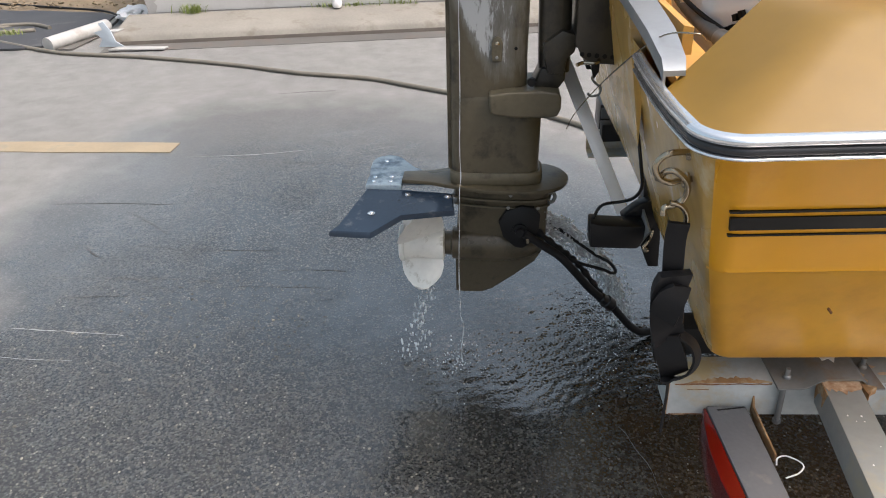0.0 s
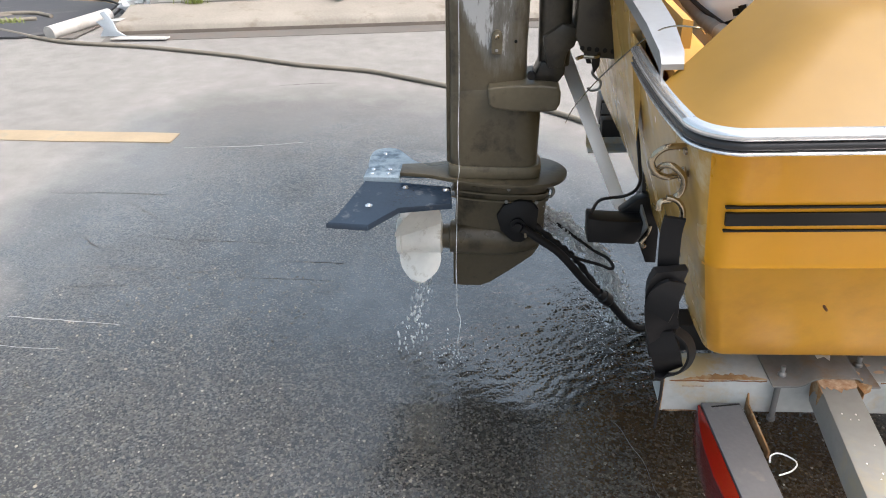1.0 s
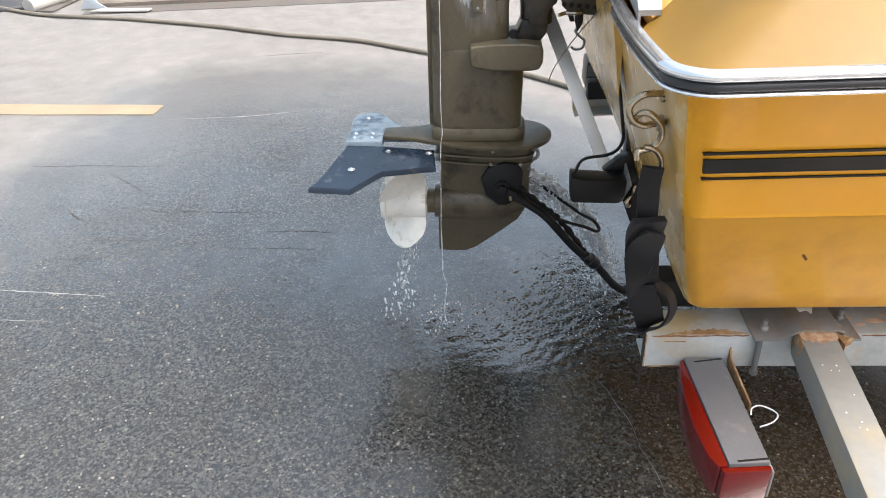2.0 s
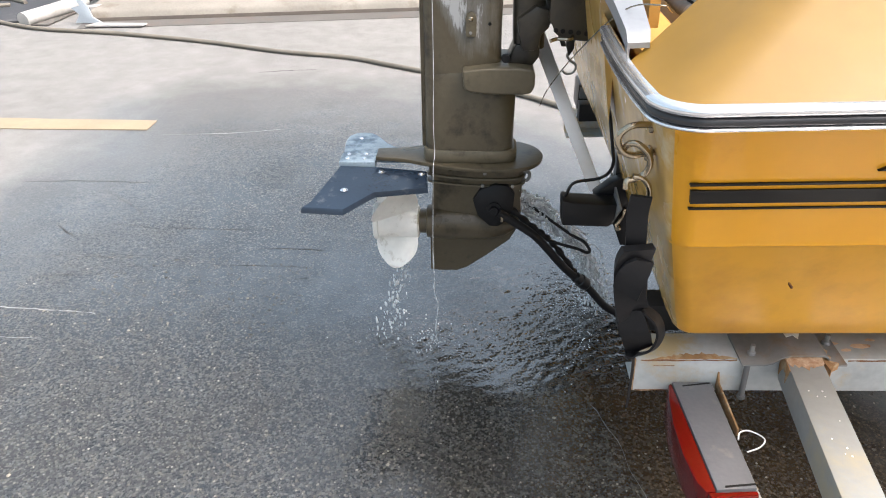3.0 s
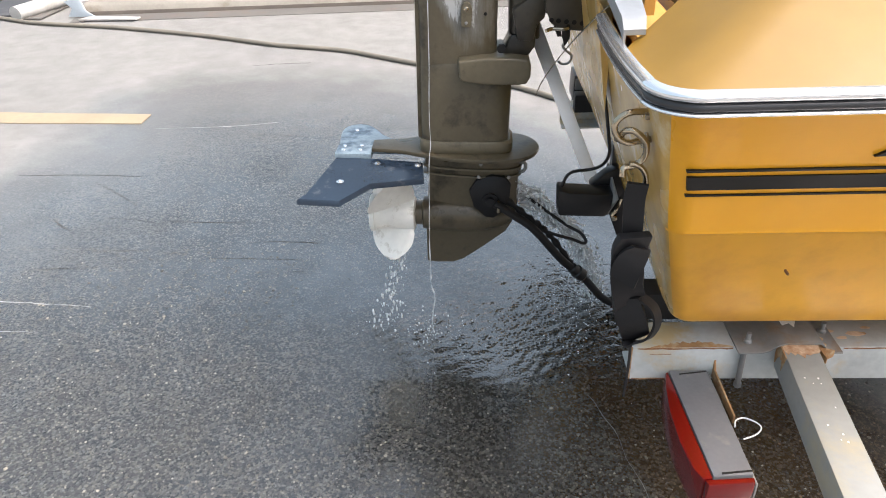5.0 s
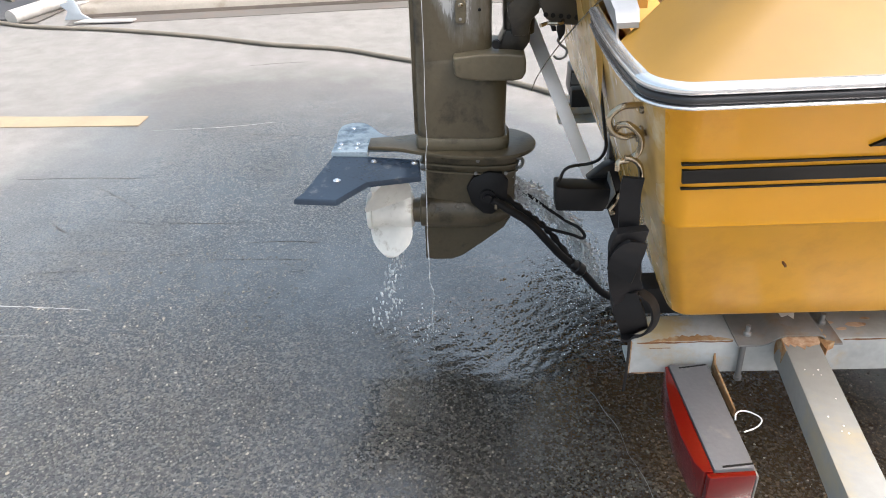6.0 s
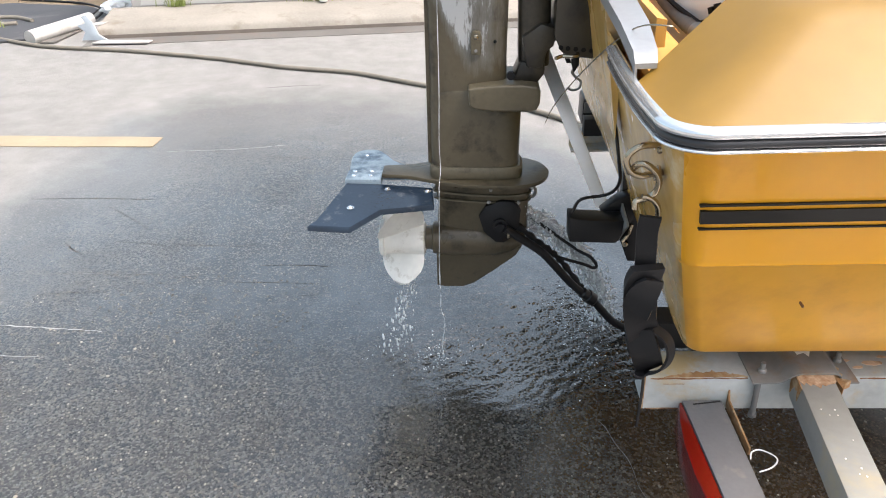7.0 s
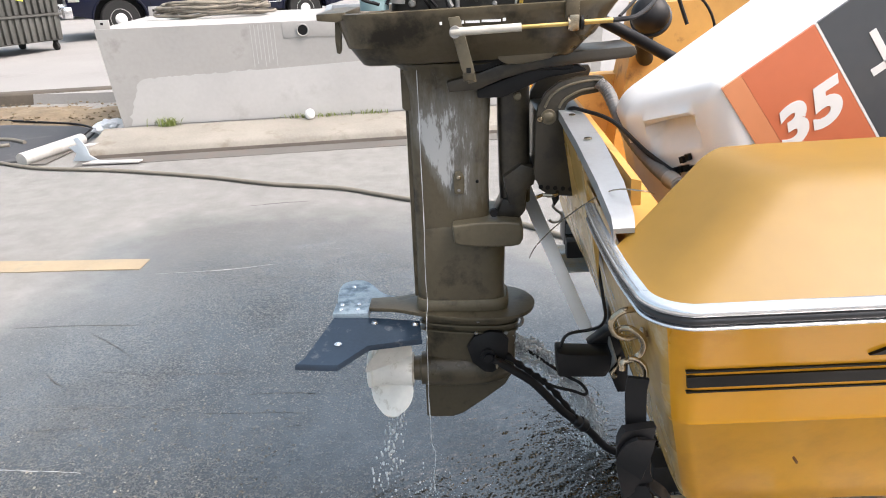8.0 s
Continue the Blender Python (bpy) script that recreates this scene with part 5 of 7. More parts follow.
head = part("powerhead", bevelled(loft([ring(-0.20, 0.20, 0.085, 1.25, 6), ring(-0.21, 0.21, 0.085, 1.33, 6), ring(-0.20, 0.20, 0.080, 1.42, 6), ring(-0.16, 0.18, 0.075, 1.50, 6)]), 0.0), DARK, motor, "dark greasy engine block")
HY = C - 0.085
part("flywheel", lathe([(0, 0.10), (0.02, 0.125), (0.045, 0.125), (0.055, 0.10), (0.06, 0.03)], (-0.02, C, 1.515), (0, 0, 1), 36), DARK, head)
part("starter_motor", lathe([(0, 0.020), (0.0, 0.032), (0.044, 0.032), (0.048, 0.026), (0.056, 0.012), (0.075, 0.012)], (-0.242, HY + 0.0, 1.332), (0, 0, 1), 24), TEAL, head, "pale teal starter motor")
part("starter_strap", lathe([(0, 0.034), (0.006, 0.034)], (-0.242, HY, 1.366), (0, 0, 1), 24), STEEL, head)
part("solenoid", lathe([(0, 0.018), (0.045, 0.018), (0.05, 0.01)], (-0.192, HY - 0.012, 1.345), (0.1, 0, 1), 16), GALV, head)
part("throttle_cam", join(lathe([(0, 0.046), (0.010, 0.046), (0.014, 0.040)], (-0.108, HY, 1.425), (0, -1, 0), 30), bolt_head((-0.108, HY - 0.014, 1.425), (0, -1, 0), 0.011, 0.008)), DARK, head, "round dark throttle cam")
part("cam_bolt", bolt_head((-0.108, HY - 0.018, 1.425), (0, -1, 0), 0.010, 0.008), STEEL, head)
part("carburettor", join(box((-0.030, HY - 0.025, 1.375), (0.012, HY + 0.01, 1.425), 0.008), lathe([(0, 0.020), (0.018, 0.018)], (-0.012, HY - 0.022, 1.40), (0, -1, 0), 16), box((-0.044, HY - 0.016, 1.385), (-0.028, HY + 0.0, 1.408), 0.004)), CAST, head, "pale aluminium carburettor")
part("intake_plate", box((-0.055, HY - 0.003, 1.33), (0.17, HY + 0.006, 1.44), 0.003), DARK, head)
part("post", tube([(-0.060, HY - 0.006, 1.33), (-0.060, HY - 0.006, 1.47)], 0.005, 8, 1), GALV, head)
for k in range(5):
    x = 0.030 + 0.023 * k
    part("wire_terminal", join(lathe([(0, 0.009), (0.012, 0.009), (0.016, 0.005)], (x, HY - 0.004, 1.444 + 0.0015 * k), (0, -1, 0.25), 12), box((x - 0.008, HY - 0.008, 1.456), (x + 0.008, HY + 0.02, 1.490), 0.003)), PLASTIC, head, "black ignition terminal")
part("coil_bar", box((0.018, HY - 0.002, 1.452), (0.140, HY + 0.02, 1.462), 0.002), GALV, head)
for k, (x0, x1) in enumerate(((0.040, 0.068), (0.058, 0.078), (0.078, 0.081))):
    part("ignition_lead", tube([(x0, HY - 0.018, 1.442), (x0 + 0.012, HY - 0.024, 1.41), (x1, HY - 0.024, 1.375), (x1 - 0.002, HY - 0.010, 1.335)], 0.0028, 8), YELLOW_WIRE if k else WHITE_WIRE, head, "pale yellow ignition lead")
for pts in (((-0.165, -0.01, 1.46), (-0.160, -0.02, 1.42), (-0.140, -0.024, 1.38), (-0.105, -0.02, 1.335)), ((-0.150, -0.012, 1.47), (-0.150, -0.022, 1.40), (-0.135, -0.026, 1.36), (-0.118, -0.01, 1.33)), ((-0.098, -0.02, 1.405), (-0.090, -0.03, 1.37), (-0.078, -0.03, 1.33)), ((-0.26, -0.03, 1.43), (-0.275, -0.04, 1.40), (-0.265, -0.05, 1.36), (-0.225, -0.05, 1.345)), ((-0.225, -0.03, 1.44), (-0.215, -0.045, 1.40), (-0.20, -0.05, 1.37), (-0.21, -0.05, 1.345))):
    part("cable", tube([(x, HY + y, z) for x, y, z in pts], 0.0035, 8), BLACK, head, "black engine cable")
part("brace", tube([(-0.095, HY - 0.020, 1.405), (-0.085, HY - 0.030, 1.365), (-0.072, HY - 0.03, 1.335)], 0.0048, 8), GALV, head)
part("fuel_pump", join(lathe([(0, 0.022), (0.012, 0.022), (0.018, 0.014), (0.028, 0.012)], (0.170, HY, 1.415), (0, -1, 0), 18), box((0.15, HY - 0.002, 1.39), (0.192, HY + 0.02, 1.44), 0.005)), DARK, head, "dark fuel pump")
part("pump_lever", tube([(0.170, HY - 0.03, 1.425), (0.20, HY - 0.03, 1.432), (0.245, HY - 0.025, 1.432)], 0.004, 8), GALV, head)
part("lever_plate", box((0.186, HY - 0.02, 1.35), (0.232, HY + 0.0, 1.40), 0.004), DARK, head)
part("thermostat_block", join(box((0.162, HY - 0.016, 1.352), (0.186, HY + 0.0, 1.374), 0.004), lathe([(0, 0.007), (0.01, 0.006)], (0.174, HY - 0.015, 1.363), (0, -1, 0), 10)), CAST, head)
part("brass_cover", prism([(0.235, 1.335), (0.275, 1.338), (0.282, 1.40), (0.270, 1.47), (0.240, 1.47), (0.246, 1.40)], C - 0.07, C - 0.01, "y", 0.006), BRASS_PLATE, head, "tarnished brass side cover")
part("cover_plate", box((0.150, C - 0.10, 1.452), (0.262, C + 0.05, 1.466), 0.004), CAST, head)
part("wire", tube([(0.232, HY - 0.005, 1.43), (0.236, HY - 0.014, 1.395), (0.226, HY - 0.012, 1.355)], 0.0028, 8), WHITE_WIRE, head)
rnd = random.Random(7)
for k in range(70):
    x, z = rnd.uniform(-0.21, 0.23), rnd.uniform(1.335, 1.48)
    w, h = rnd.uniform(0.004, 0.014), rnd.uniform(0.004, 0.013)
    part("fitting", box((x - w, HY - rnd.uniform(0.004, 0.014), z - h), (x + w, HY + 0.01, z + h), 0.003) if k % 2 else lathe([(0, w * 0.7), (0.012, w * 0.7), (0.015, w * 0.4)], (x, HY, z), (0, -1, 0), 10), (DARK, GALV, DARK, CAST, PLASTIC)[k % 5], head)

# ---- loose things in the boat ----
cowling = thing("motor_cowling", (0.5, -0.25, 1.0), "white motor cowling with orange and charcoal panels, leaning in the boat", "cowling")
CO = Vector((0.385, -0.42, 1.208))                   # top corner of its painted side
CU = Vector((0.81, 0.0, 0.586)).normalized()         # along the cowling
CV = Vector((0.586, 0.0, -0.81)).normalized()        # down its side
CW = Vector((0, 1, 0))                               # across it
CM = Matrix((CU, CV, CW)).transposed().to_4x4()
CM.translation = CO


def shell():
    """The cowling's body: a rounded box, its rear end slanting, with a grip scooped out of it under a lip."""
    lo, hi, r = Vector((-0.012, -0.012, 0.0)), Vector((0.46, 0.36, 0.33)), 0.028
    bm = bmesh.new()
    bmesh.ops.create_cube(bm, size=2.0)
    bmesh.ops.subdivide_edges(bm, edges=bm.edges[:], cuts=54, use_grid_fill=True)
    mid, half = (lo + hi) / 2, (hi - lo) / 2
    back = END.inverted()
    for v in bm.verts:
        p = Vector([c * h for c, h in zip(v.co, half)])
        q = Vector([max(-(h - r), min(h - r, c)) for c, h in zip(p, half)])
        d = p - q
        p = mid + (q + d.normalized() * r if d.length > 1e-6 else p)
        k = min(max((0.12 - p.x) / 0.132, 0.0), 1.0)
        p.x -= k * (0.13 * max(p.y, 0) / 0.34 + 0.123 * max(p.z - 0.004, 0) / 0.211 * (1 if p.z < 0.215 else 0.215 / p.z))
        e = back @ p
        if k > 0.9:
            in_y, in_z = min(max((e.y - 0.030) / 0.006, 0), 1), min(max(min(e.z + 0.060, 0.075 - e.z) / 0.010, 0), 1)
            fade = 1 - min(max((e.y - 0.036) / 0.060, 0), 1)
            e.x += 0.045 * in_y * in_z * fade
            lip = math.exp(-((e.y - 0.022) / 0.007) ** 2) * in_z
            e.x -= 0.010 * lip
            p = END @ e
        v.co = p
    bm.transform(CM)
    return bm


END = Matrix.Translation((-0.073, 0, 0.108)) @ Matrix.Rotation(math.atan2(-0.123, 0.211), 4, "Y") @ Matrix.Rotation(math.atan2(0.13, 0.33), 4, "Z")
EM = CM @ END                                        # its rear end: x out, y down, z across
body = part("shell", shell(), WHITE_FLAT, cowling, "glossy white shell")


def panel(u0, u1, v0, v1, name, mat, label):
    return part(name, box((u0, v0, -0.0025), (u1, v1, 0.004), 0, CM), mat, cowling, label, False)


panel(0.002, 0.038, 0.0, 0.33, "pale_panel", ORANGE_PALE, "pale orange panel")
orange = panel(0.0385, 0.172, 0.0, 0.33, "orange_panel", ORANGE, "orange-red panel")
panel(0.1725, 0.1765, 0.0, 0.33, "panel_line", WHITE_FLAT, "thin white dividing line")
charcoal = panel(0.177, 0.41, 0.0, 0.33, "charcoal_panel", CHARCOAL, "charcoal panel")


def lettering(text, size, at, mat, parent, shear=0.3):
    cu = bpy.data.curves.new("numerals", "FONT")
    cu.body, cu.size, cu.extrude, cu.shear, cu.offset = text, size, 0.0006, shear, size * 0.045
    ob = new("numerals_source", cu)
    me = bpy.data.meshes.new_from_object(ob.evaluated_get(bpy.context.evaluated_depsgraph_get()))
    bpy.data.objects.remove(ob)
    bm = bmesh.new()
    bm.from_mesh(me)
    bm.transform(CM @ Matrix.Translation(at) @ Matrix.Rotation(math.pi, 4, "X") @ Matrix.Diagonal((1.22, 1, 1, 1)))
    return part("numeral", bm, mat, parent, "white numeral " + text, False)


lettering("3", 0.092, (0.032, 0.160, -0.0032), WHITE_FLAT, orange)
lettering("5", 0.092, (0.092, 0.160, -0.0032), WHITE_FLAT, orange)
for u0, u1, v0, v1 in ((0.236, 0.248, 0.065, 0.130), (0.212, 0.242, 0.122, 0.135), (0.258, 0.288, 0.080, 0.130), (0.300, 0.312, 0.055, 0.130), (0.322, 0.334, 0.080, 0.130)):
    part("mark", box((u0, v0, -0.0035), (u1, v1, 0.0), 0.0, CM), WHITE_FLAT, charcoal, "white brand lettering as a bar", False)
for v, w in ((0.100, -0.028), (0.104, -0.012), (0.122, 0.000), (0.121, -0.016), (0.123, -0.032), (0.124, 0.014)):
    part("mark", box((-0.0045, v, w), (0.004, v + 0.012, w + 0.010), 0, EM), INK, body, "black lettering as a bar", False)

bulb = thing("rubber_boot", (0.50, 0.50, 1.1), "round black rubber boot in the stern well", "rubber boot")
part("dome", lathe([(-0.02, 0.02), (-0.02, 0.050), (0.0, 0.056), (0.022, 0.053), (0.042, 0.038), (0.05, 0.015)], (0.500, 0.52, 1.262), (-0.3, -0.8, 0.5), 24), BLACK, bulb)
part("rim", lathe([(0, 0.052), (0.004, 0.060), (0.012, 0.060), (0.016, 0.052)], (0.508, 0.54, 1.250), (-0.3, -0.8, 0.5), 28), PLASTIC, bulb)
part("stalk", tube([(0.50, 0.56, 1.22), (0.515, 0.63, 1.15), (0.56, 0.74, 1.10), (0.60, 0.80, 1.09)], 0.026, 12), BLACK, bulb)
lever = thing("tiller_tube", (0.4, 0.2, 1.1), "black tube handle reaching into the boat", "handle")
part("tube", tube([(0.285, C + 0.12, 1.285), (0.36, C + 0.10, 1.245), (0.45, C + 0.02, 1.195), (0.58, C - 0.06, 1.12)], 0.015, 12), BLACK, lever)
cond = thing("conduit", (0.3, -0.1, 1.0), "grey corrugated conduit from the clamp into the boat", "conduit")
part("tube", tube([(0.252, -0.045, 1.165), (0.272, -0.06, 1.145), (0.285, -0.10, 1.105), (0.302, -0.19, 1.065), (0.325, -0.29, 1.036), (0.345, -0.38, 1.024)], lambda k: 0.0135 + 0.0007 * math.sin(k * 190), 12, 16), CONDUIT, cond, "grey corrugated tube")
part("end_cap", lathe([(0, 0.016), (0.015, 0.017), (0.03, 0.014)], (0.335, -0.345, 1.03), (0.3, -1, -0.1), 16), GALV, cond)
lead = thing("black_cable", (0.2, -0.1, 1.1), "black cable lying over the transom cap", "cable")
part("cable", tube([(0.182, 0.0, 1.075), (0.190, -0.045, 1.108), (0.215, -0.10, 1.113), (0.26, -0.18, 1.105), (0.31, -0.27, 1.062), (0.36, -0.33, 1.03)], 0.0045, 8), BLACK, lead)
lead2 = thing("black_cable", (0.45, 0.3, 1.2), "thin black control cable looping over the boat", "cable")
part("cable", tube([(0.285, -0.06, 1.305), (0.36, 0.06, 1.345), (0.44, 0.18, 1.365), (0.53, 0.25, 1.34), (0.60, 0.27, 1.26), (0.62, 0.28, 1.1)], 0.0036, 8), BLACK, lead2)
cleat = thing("bow_cleat", (0.59, 0.9, 1.28), "small black rubber stopper on the far gunwale", "stopper")
part("cap", lathe([(0, 0.03), (0.02, 0.03), (0.035, 0.018)], (0.62, 0.86, 1.282), (0, 0, 1), 14), BLACK, cleat)
latch = thing("hanging_latch", (0.16, 0.1, 0.85), "black latch and S-hook hanging below the clamp", "latch")
part("flap", prism([(0.142, 0.895), (0.160, 0.895), (0.172, 0.850), (0.160, 0.850)], 0.095, 0.105, "y", 0.002), PLASTIC, latch)
part("flap", prism([(0.168, 0.895), (0.192, 0.893), (0.192, 0.845), (0.180, 0.825), (0.172, 0.85)], 0.095, 0.105, "y", 0.002), PLASTIC, latch)
part("hook", tube([(0.186, 0.10, 0.842), (0.176, 0.10, 0.828), (0.186, 0.10, 0.814), (0.200, 0.10, 0.802), (0.196, 0.10, 0.784), (0.178, 0.10, 0.780), (0.168, 0.10, 0.788)], 0.0032, 8), GALV, latch)

# ---- water: a thin stream from the motor, drips and a rippled sheet where they land ----
WATER = bpy.data.materials.new("running_water")
WATER.use_nodes = True
wp = WATER.node_tree.nodes["Principled BSDF"]
wp.inputs["Base Color"].default_value = (0.9, 0.93, 0.95, 1)
wp.inputs["Roughness"].default_value = 0.06
wp.inputs["Transmission Weight"].default_value = 0.4
wp.inputs["IOR"].default_value = 1.33
FOAM = surface("white_aerated_water", (0.80, 0.84, 0.86), 0.15, vary=0.12, size=60, grain=200, bump=0.0)
rnd = random.Random(3)
stream = thing("water_stream", (-0.16, -0.01, 0.0), "thin stream of water falling from the motor", "water")
SY = C - 0.066
pts = [(-0.157 + rnd.uniform(-0.0015, 0.0015), SY - (0.0 if z > 0.62 else 0.008), z) for z in (1.20, 1.1, 1.0, 0.9, 0.8, 0.72, 0.66, 0.60)]
part("jet", tube(pts + [(-0.158, SY - 0.045, 0.575), (-0.160, SY - 0.047, 0.45), (-0.162, SY - 0.046, 0.33), (-0.160, SY - 0.045, 0.24), (-0.160, SY - 0.045, 0.19), (-0.150, SY - 0.045, 0.15), (-0.153, SY - 0.045, 0.11), (-0.158, SY - 0.045, 0.06), (-0.155, SY - 0.045, 0.02)], lambda k: (0.0009 if k < 0.6 else 0.0015) + 0.0007 * math.sin(k * 90) * (1 if k > 0.6 else 0.4), 8, 8), WATER, stream)


def drop(at, r, stretch):
    bm = bmesh.new()
    bmesh.ops.create_icosphere(bm, subdivisions=2 if r > 0.0025 else 1, radius=r, matrix=Matrix.Translation(at) @ Matrix.Diagonal((1, 1, stretch, 1)))
    return bm


def drops(name, count, place, parent):
    part(name, join(*[drop(*place(i)) for i in range(count)]), WATER, parent)


def from_prop(i):
    k = rnd.random()
    return (-0.255 - 0.10 * k * rnd.random() + rnd.uniform(-0.02, 0.02), C - 0.06 * k + rnd.uniform(-0.05, 0.03), 0.25 - 0.25 * k), rnd.uniform(0.0010, 0.0036), rnd.uniform(1.0, 3.4)


def splash(i):
    a, d = rnd.uniform(0, 2 * math.pi), abs(rnd.gauss(0, 0.07))
    return (-0.17 + d * math.cos(a), SY - 0.04 + d * math.sin(a), rnd.uniform(0.003, 0.05)), rnd.uniform(0.001, 0.0028), rnd.uniform(0.8, 1.6)


SPRAY = curve_points([(0.070, 0.06, 0.44), (0.085, 0.10, 0.405), (0.147, 0.12, 0.365), (0.215, 0.13, 0.30), (0.275, 0.15, 0.215), (0.325, 0.16, 0.11), (0.355, 0.16, 0.01)], 10)


def by_hose(i):
    k = rnd.random()
    q = SPRAY[int(k * (len(SPRAY) - 1))]
    return q + Vector((rnd.gauss(0, 1), rnd.gauss(0, 1), rnd.gauss(0, 1))) * (0.012 + 0.012 * k), rnd.uniform(0.0012, 0.0042), rnd.uniform(0.7, 2.6)


def froth(i):
    return (rnd.gauss(0.27, 0.05), rnd.gauss(0.13, 0.13), 0.003), rnd.uniform(0.0007, 0.0026), 0.4


def froth_low(i):
    return (rnd.gauss(-0.02, 0.19), rnd.gauss(-0.03, 0.05), 0.003), rnd.uniform(0.0006, 0.0015), 0.5


tagged(part("froth", join(*[drop(*froth(i)) for i in range(330)], *[drop(*froth_low(i)) for i in range(150)]), FOAM), "froth and bubbles on the running water", "froth", kind="stuff")
tagged(part("water_drops", join(*[drop(*from_prop(i)) for i in range(170)], *[drop(*splash(i)) for i in range(110)]), WATER), "scattered falling water drops under the motor", "water drops", kind="stuff")
tagged(part("water_spray", join(*[drop(*by_hose(i)) for i in range(900)]), WATER), "white spray leaking beside the black hose", "spray", kind="stuff")
sheet_of_water = thing("leaking_water", (0.25, C, 0.1), "sheet of water running down along the hose", "water")
for k in range(170):
    a = rnd.randrange(0, len(SPRAY) - 14)
    line = []
    away = Vector((rnd.gauss(0, 1), rnd.gauss(0, 1), rnd.gauss(0, 1))) * 0.014
    for q in SPRAY[a:a + rnd.randrange(6, 14):2]:
        away += Vector((rnd.gauss(0, 1), rnd.gauss(0, 1), rnd.gauss(0, 1))) * (0.004 + 0.006 * (a / len(SPRAY)))
        line.append(q + away)
    if len(line) > 2:
        w0, ph = rnd.uniform(0.0018, 0.0060), rnd.uniform(0, 6)
        part("strand", tube(line, lambda q: w0 * (0.25 + abs(math.sin(q * 9 + ph))) * math.sin(math.pi * (0.06 + 0.88 * q)), 6, 5), WATER if k % 3 else FOAM, sheet_of_water)

# ---- yard: lines, hose, litter ----
YELLOW_LINE = surface("worn_yellow_road_paint", (0.285, 0.232, 0.155), 0.8, vary=0.15, size=6, grain=60, bump=0.3, dirt=(0.25, 0.22, 0.16), dirt_amount=0.3, dirt_size=8)


def ragged(x0, x1, y0, y1, z0, z1, n=26, seed=1, amount=0.008):
    r = random.Random(seed)
    top = [(x0 + (x1 - x0) * i / n, y1 + r.uniform(-amount, amount)) for i in range(n + 1)]
    low = [(x0 + (x1 - x0) * i / n, y0 + r.uniform(-amount, amount)) for i in range(n + 1)]
    return prism(low + top[::-1], z0, z1, "z")


tagged(part("road_line", ragged(-7.0, -1.76, 1.615, 1.760, 0.001, 0.005), YELLOW_LINE, None, "", False), "worn yellow painted line on the asphalt", "road line", kind="structure")


def crack(points, w, seed):
    """A thin scratch or crack, as a low ragged ridge."""
    r = random.Random(seed)
    line = curve_points([(x, y, 0.0) for x, y in points], 10)
    left, right = [], []
    for i, q in enumerate(line):
        d = (line[min(i + 1, len(line) - 1)] - line[max(i - 1, 0)]).normalized()
        s = Vector((-d.y, d.x, 0)) * w * r.uniform(0.35, 1.0) * (0.3 + 0.7 * math.sin(math.pi * (i + 0.5) / len(line)))
        q = q + Vector((0, r.uniform(-w, w) * 0.8, 0))
        left.append((q + s)[:2])
        right.append((q - s)[:2])
    return prism(left + right[::-1], 0.0004, 0.0010, "z")


SCORE = surface("dark_score_mark", (0.035, 0.033, 0.031), 0.8, vary=0.3, bump=0.2)
FAINT = surface("faint_scrape", (0.13, 0.13, 0.125), 0.7, vary=0.5, size=40, bump=0.2)
CHALK = surface("pale_scrape", (0.30, 0.30, 0.29), 0.8, vary=0.3, bump=0.2)
for pts, w, mat, lab, seed in ((((-1.46, 2.63), (-1.28, 2.675), (-1.10, 2.70)), 0.005, SCORE, "dark score mark in the asphalt", 1), (((-2.05, 1.005), (-1.75, 1.02), (-1.50, 1.01)), 0.0022, SCORE, "thin crack in the asphalt", 2),
                               (((-1.68, 0.95), (-1.55, 0.86), (-1.40, 0.74)), 0.0018, SCORE, "thin crack in the asphalt", 3), (((-1.69, 0.63), (-1.64, 0.58), (-1.58, 0.54)), 0.004, SCORE, "dark chip in the asphalt", 4),
                               (((-1.66, 0.085), (-1.45, 0.075), (-1.26, 0.06)), 0.0028, CHALK, "pale scrape on the asphalt", 5), (((-1.66, 1.56), (-1.30, 1.60), (-1.06, 1.66)), 0.0028, CHALK, "pale scrape on the asphalt", 6),
                               (((-0.86, 0.475), (-0.72, 0.481), (-0.50, 0.470)), 0.0014, SCORE, "thin crack in the asphalt", 7), (((-1.75, 0.40), (-1.45, 0.402), (-1.20, 0.405)), 0.0009, FAINT, "pale scrape on the asphalt", 8),
                               (((-1.62, -0.06), (-1.50, -0.07), (-1.36, -0.07)), 0.0014, CHALK, "pale scrape on the asphalt", 9), (((-1.25, 0.62), (-1.05, 0.615), (-0.92, 0.62)), 0.0010, SCORE, "thin crack in the asphalt", 10),
                               (((-0.98, 0.36), (-0.80, 0.362), (-0.66, 0.36)), 0.0010, SCORE, "thin crack in the asphalt", 11), (((-0.16, 0.60), (0.0, 0.596), (0.10, 0.59)), 0.0010, FAINT, "pale scrape on the asphalt", 12)):
    tagged(part("asphalt_mark", crack(pts, w, seed), mat, None, "", False), lab, "mark", kind="structure")

# fine scratches where things were dragged over the wet ground
rnd = random.Random(31)
scratches = []
for k in range(18):
    x, y, a, d = rnd.uniform(-1.75, -0.35), rnd.uniform(0.0, 1.9), rnd.gauss(-0.10, 0.22), rnd.uniform(0.06, 0.30)
    scratches.append(crack(((x, y), (x + d * 0.5 * math.cos(a), y + d * 0.5 * math.sin(a) + rnd.uniform(-0.01, 0.01)), (x + d * math.cos(a), y + d * math.sin(a))), rnd.uniform(0.0004, 0.0009), 40 + k))
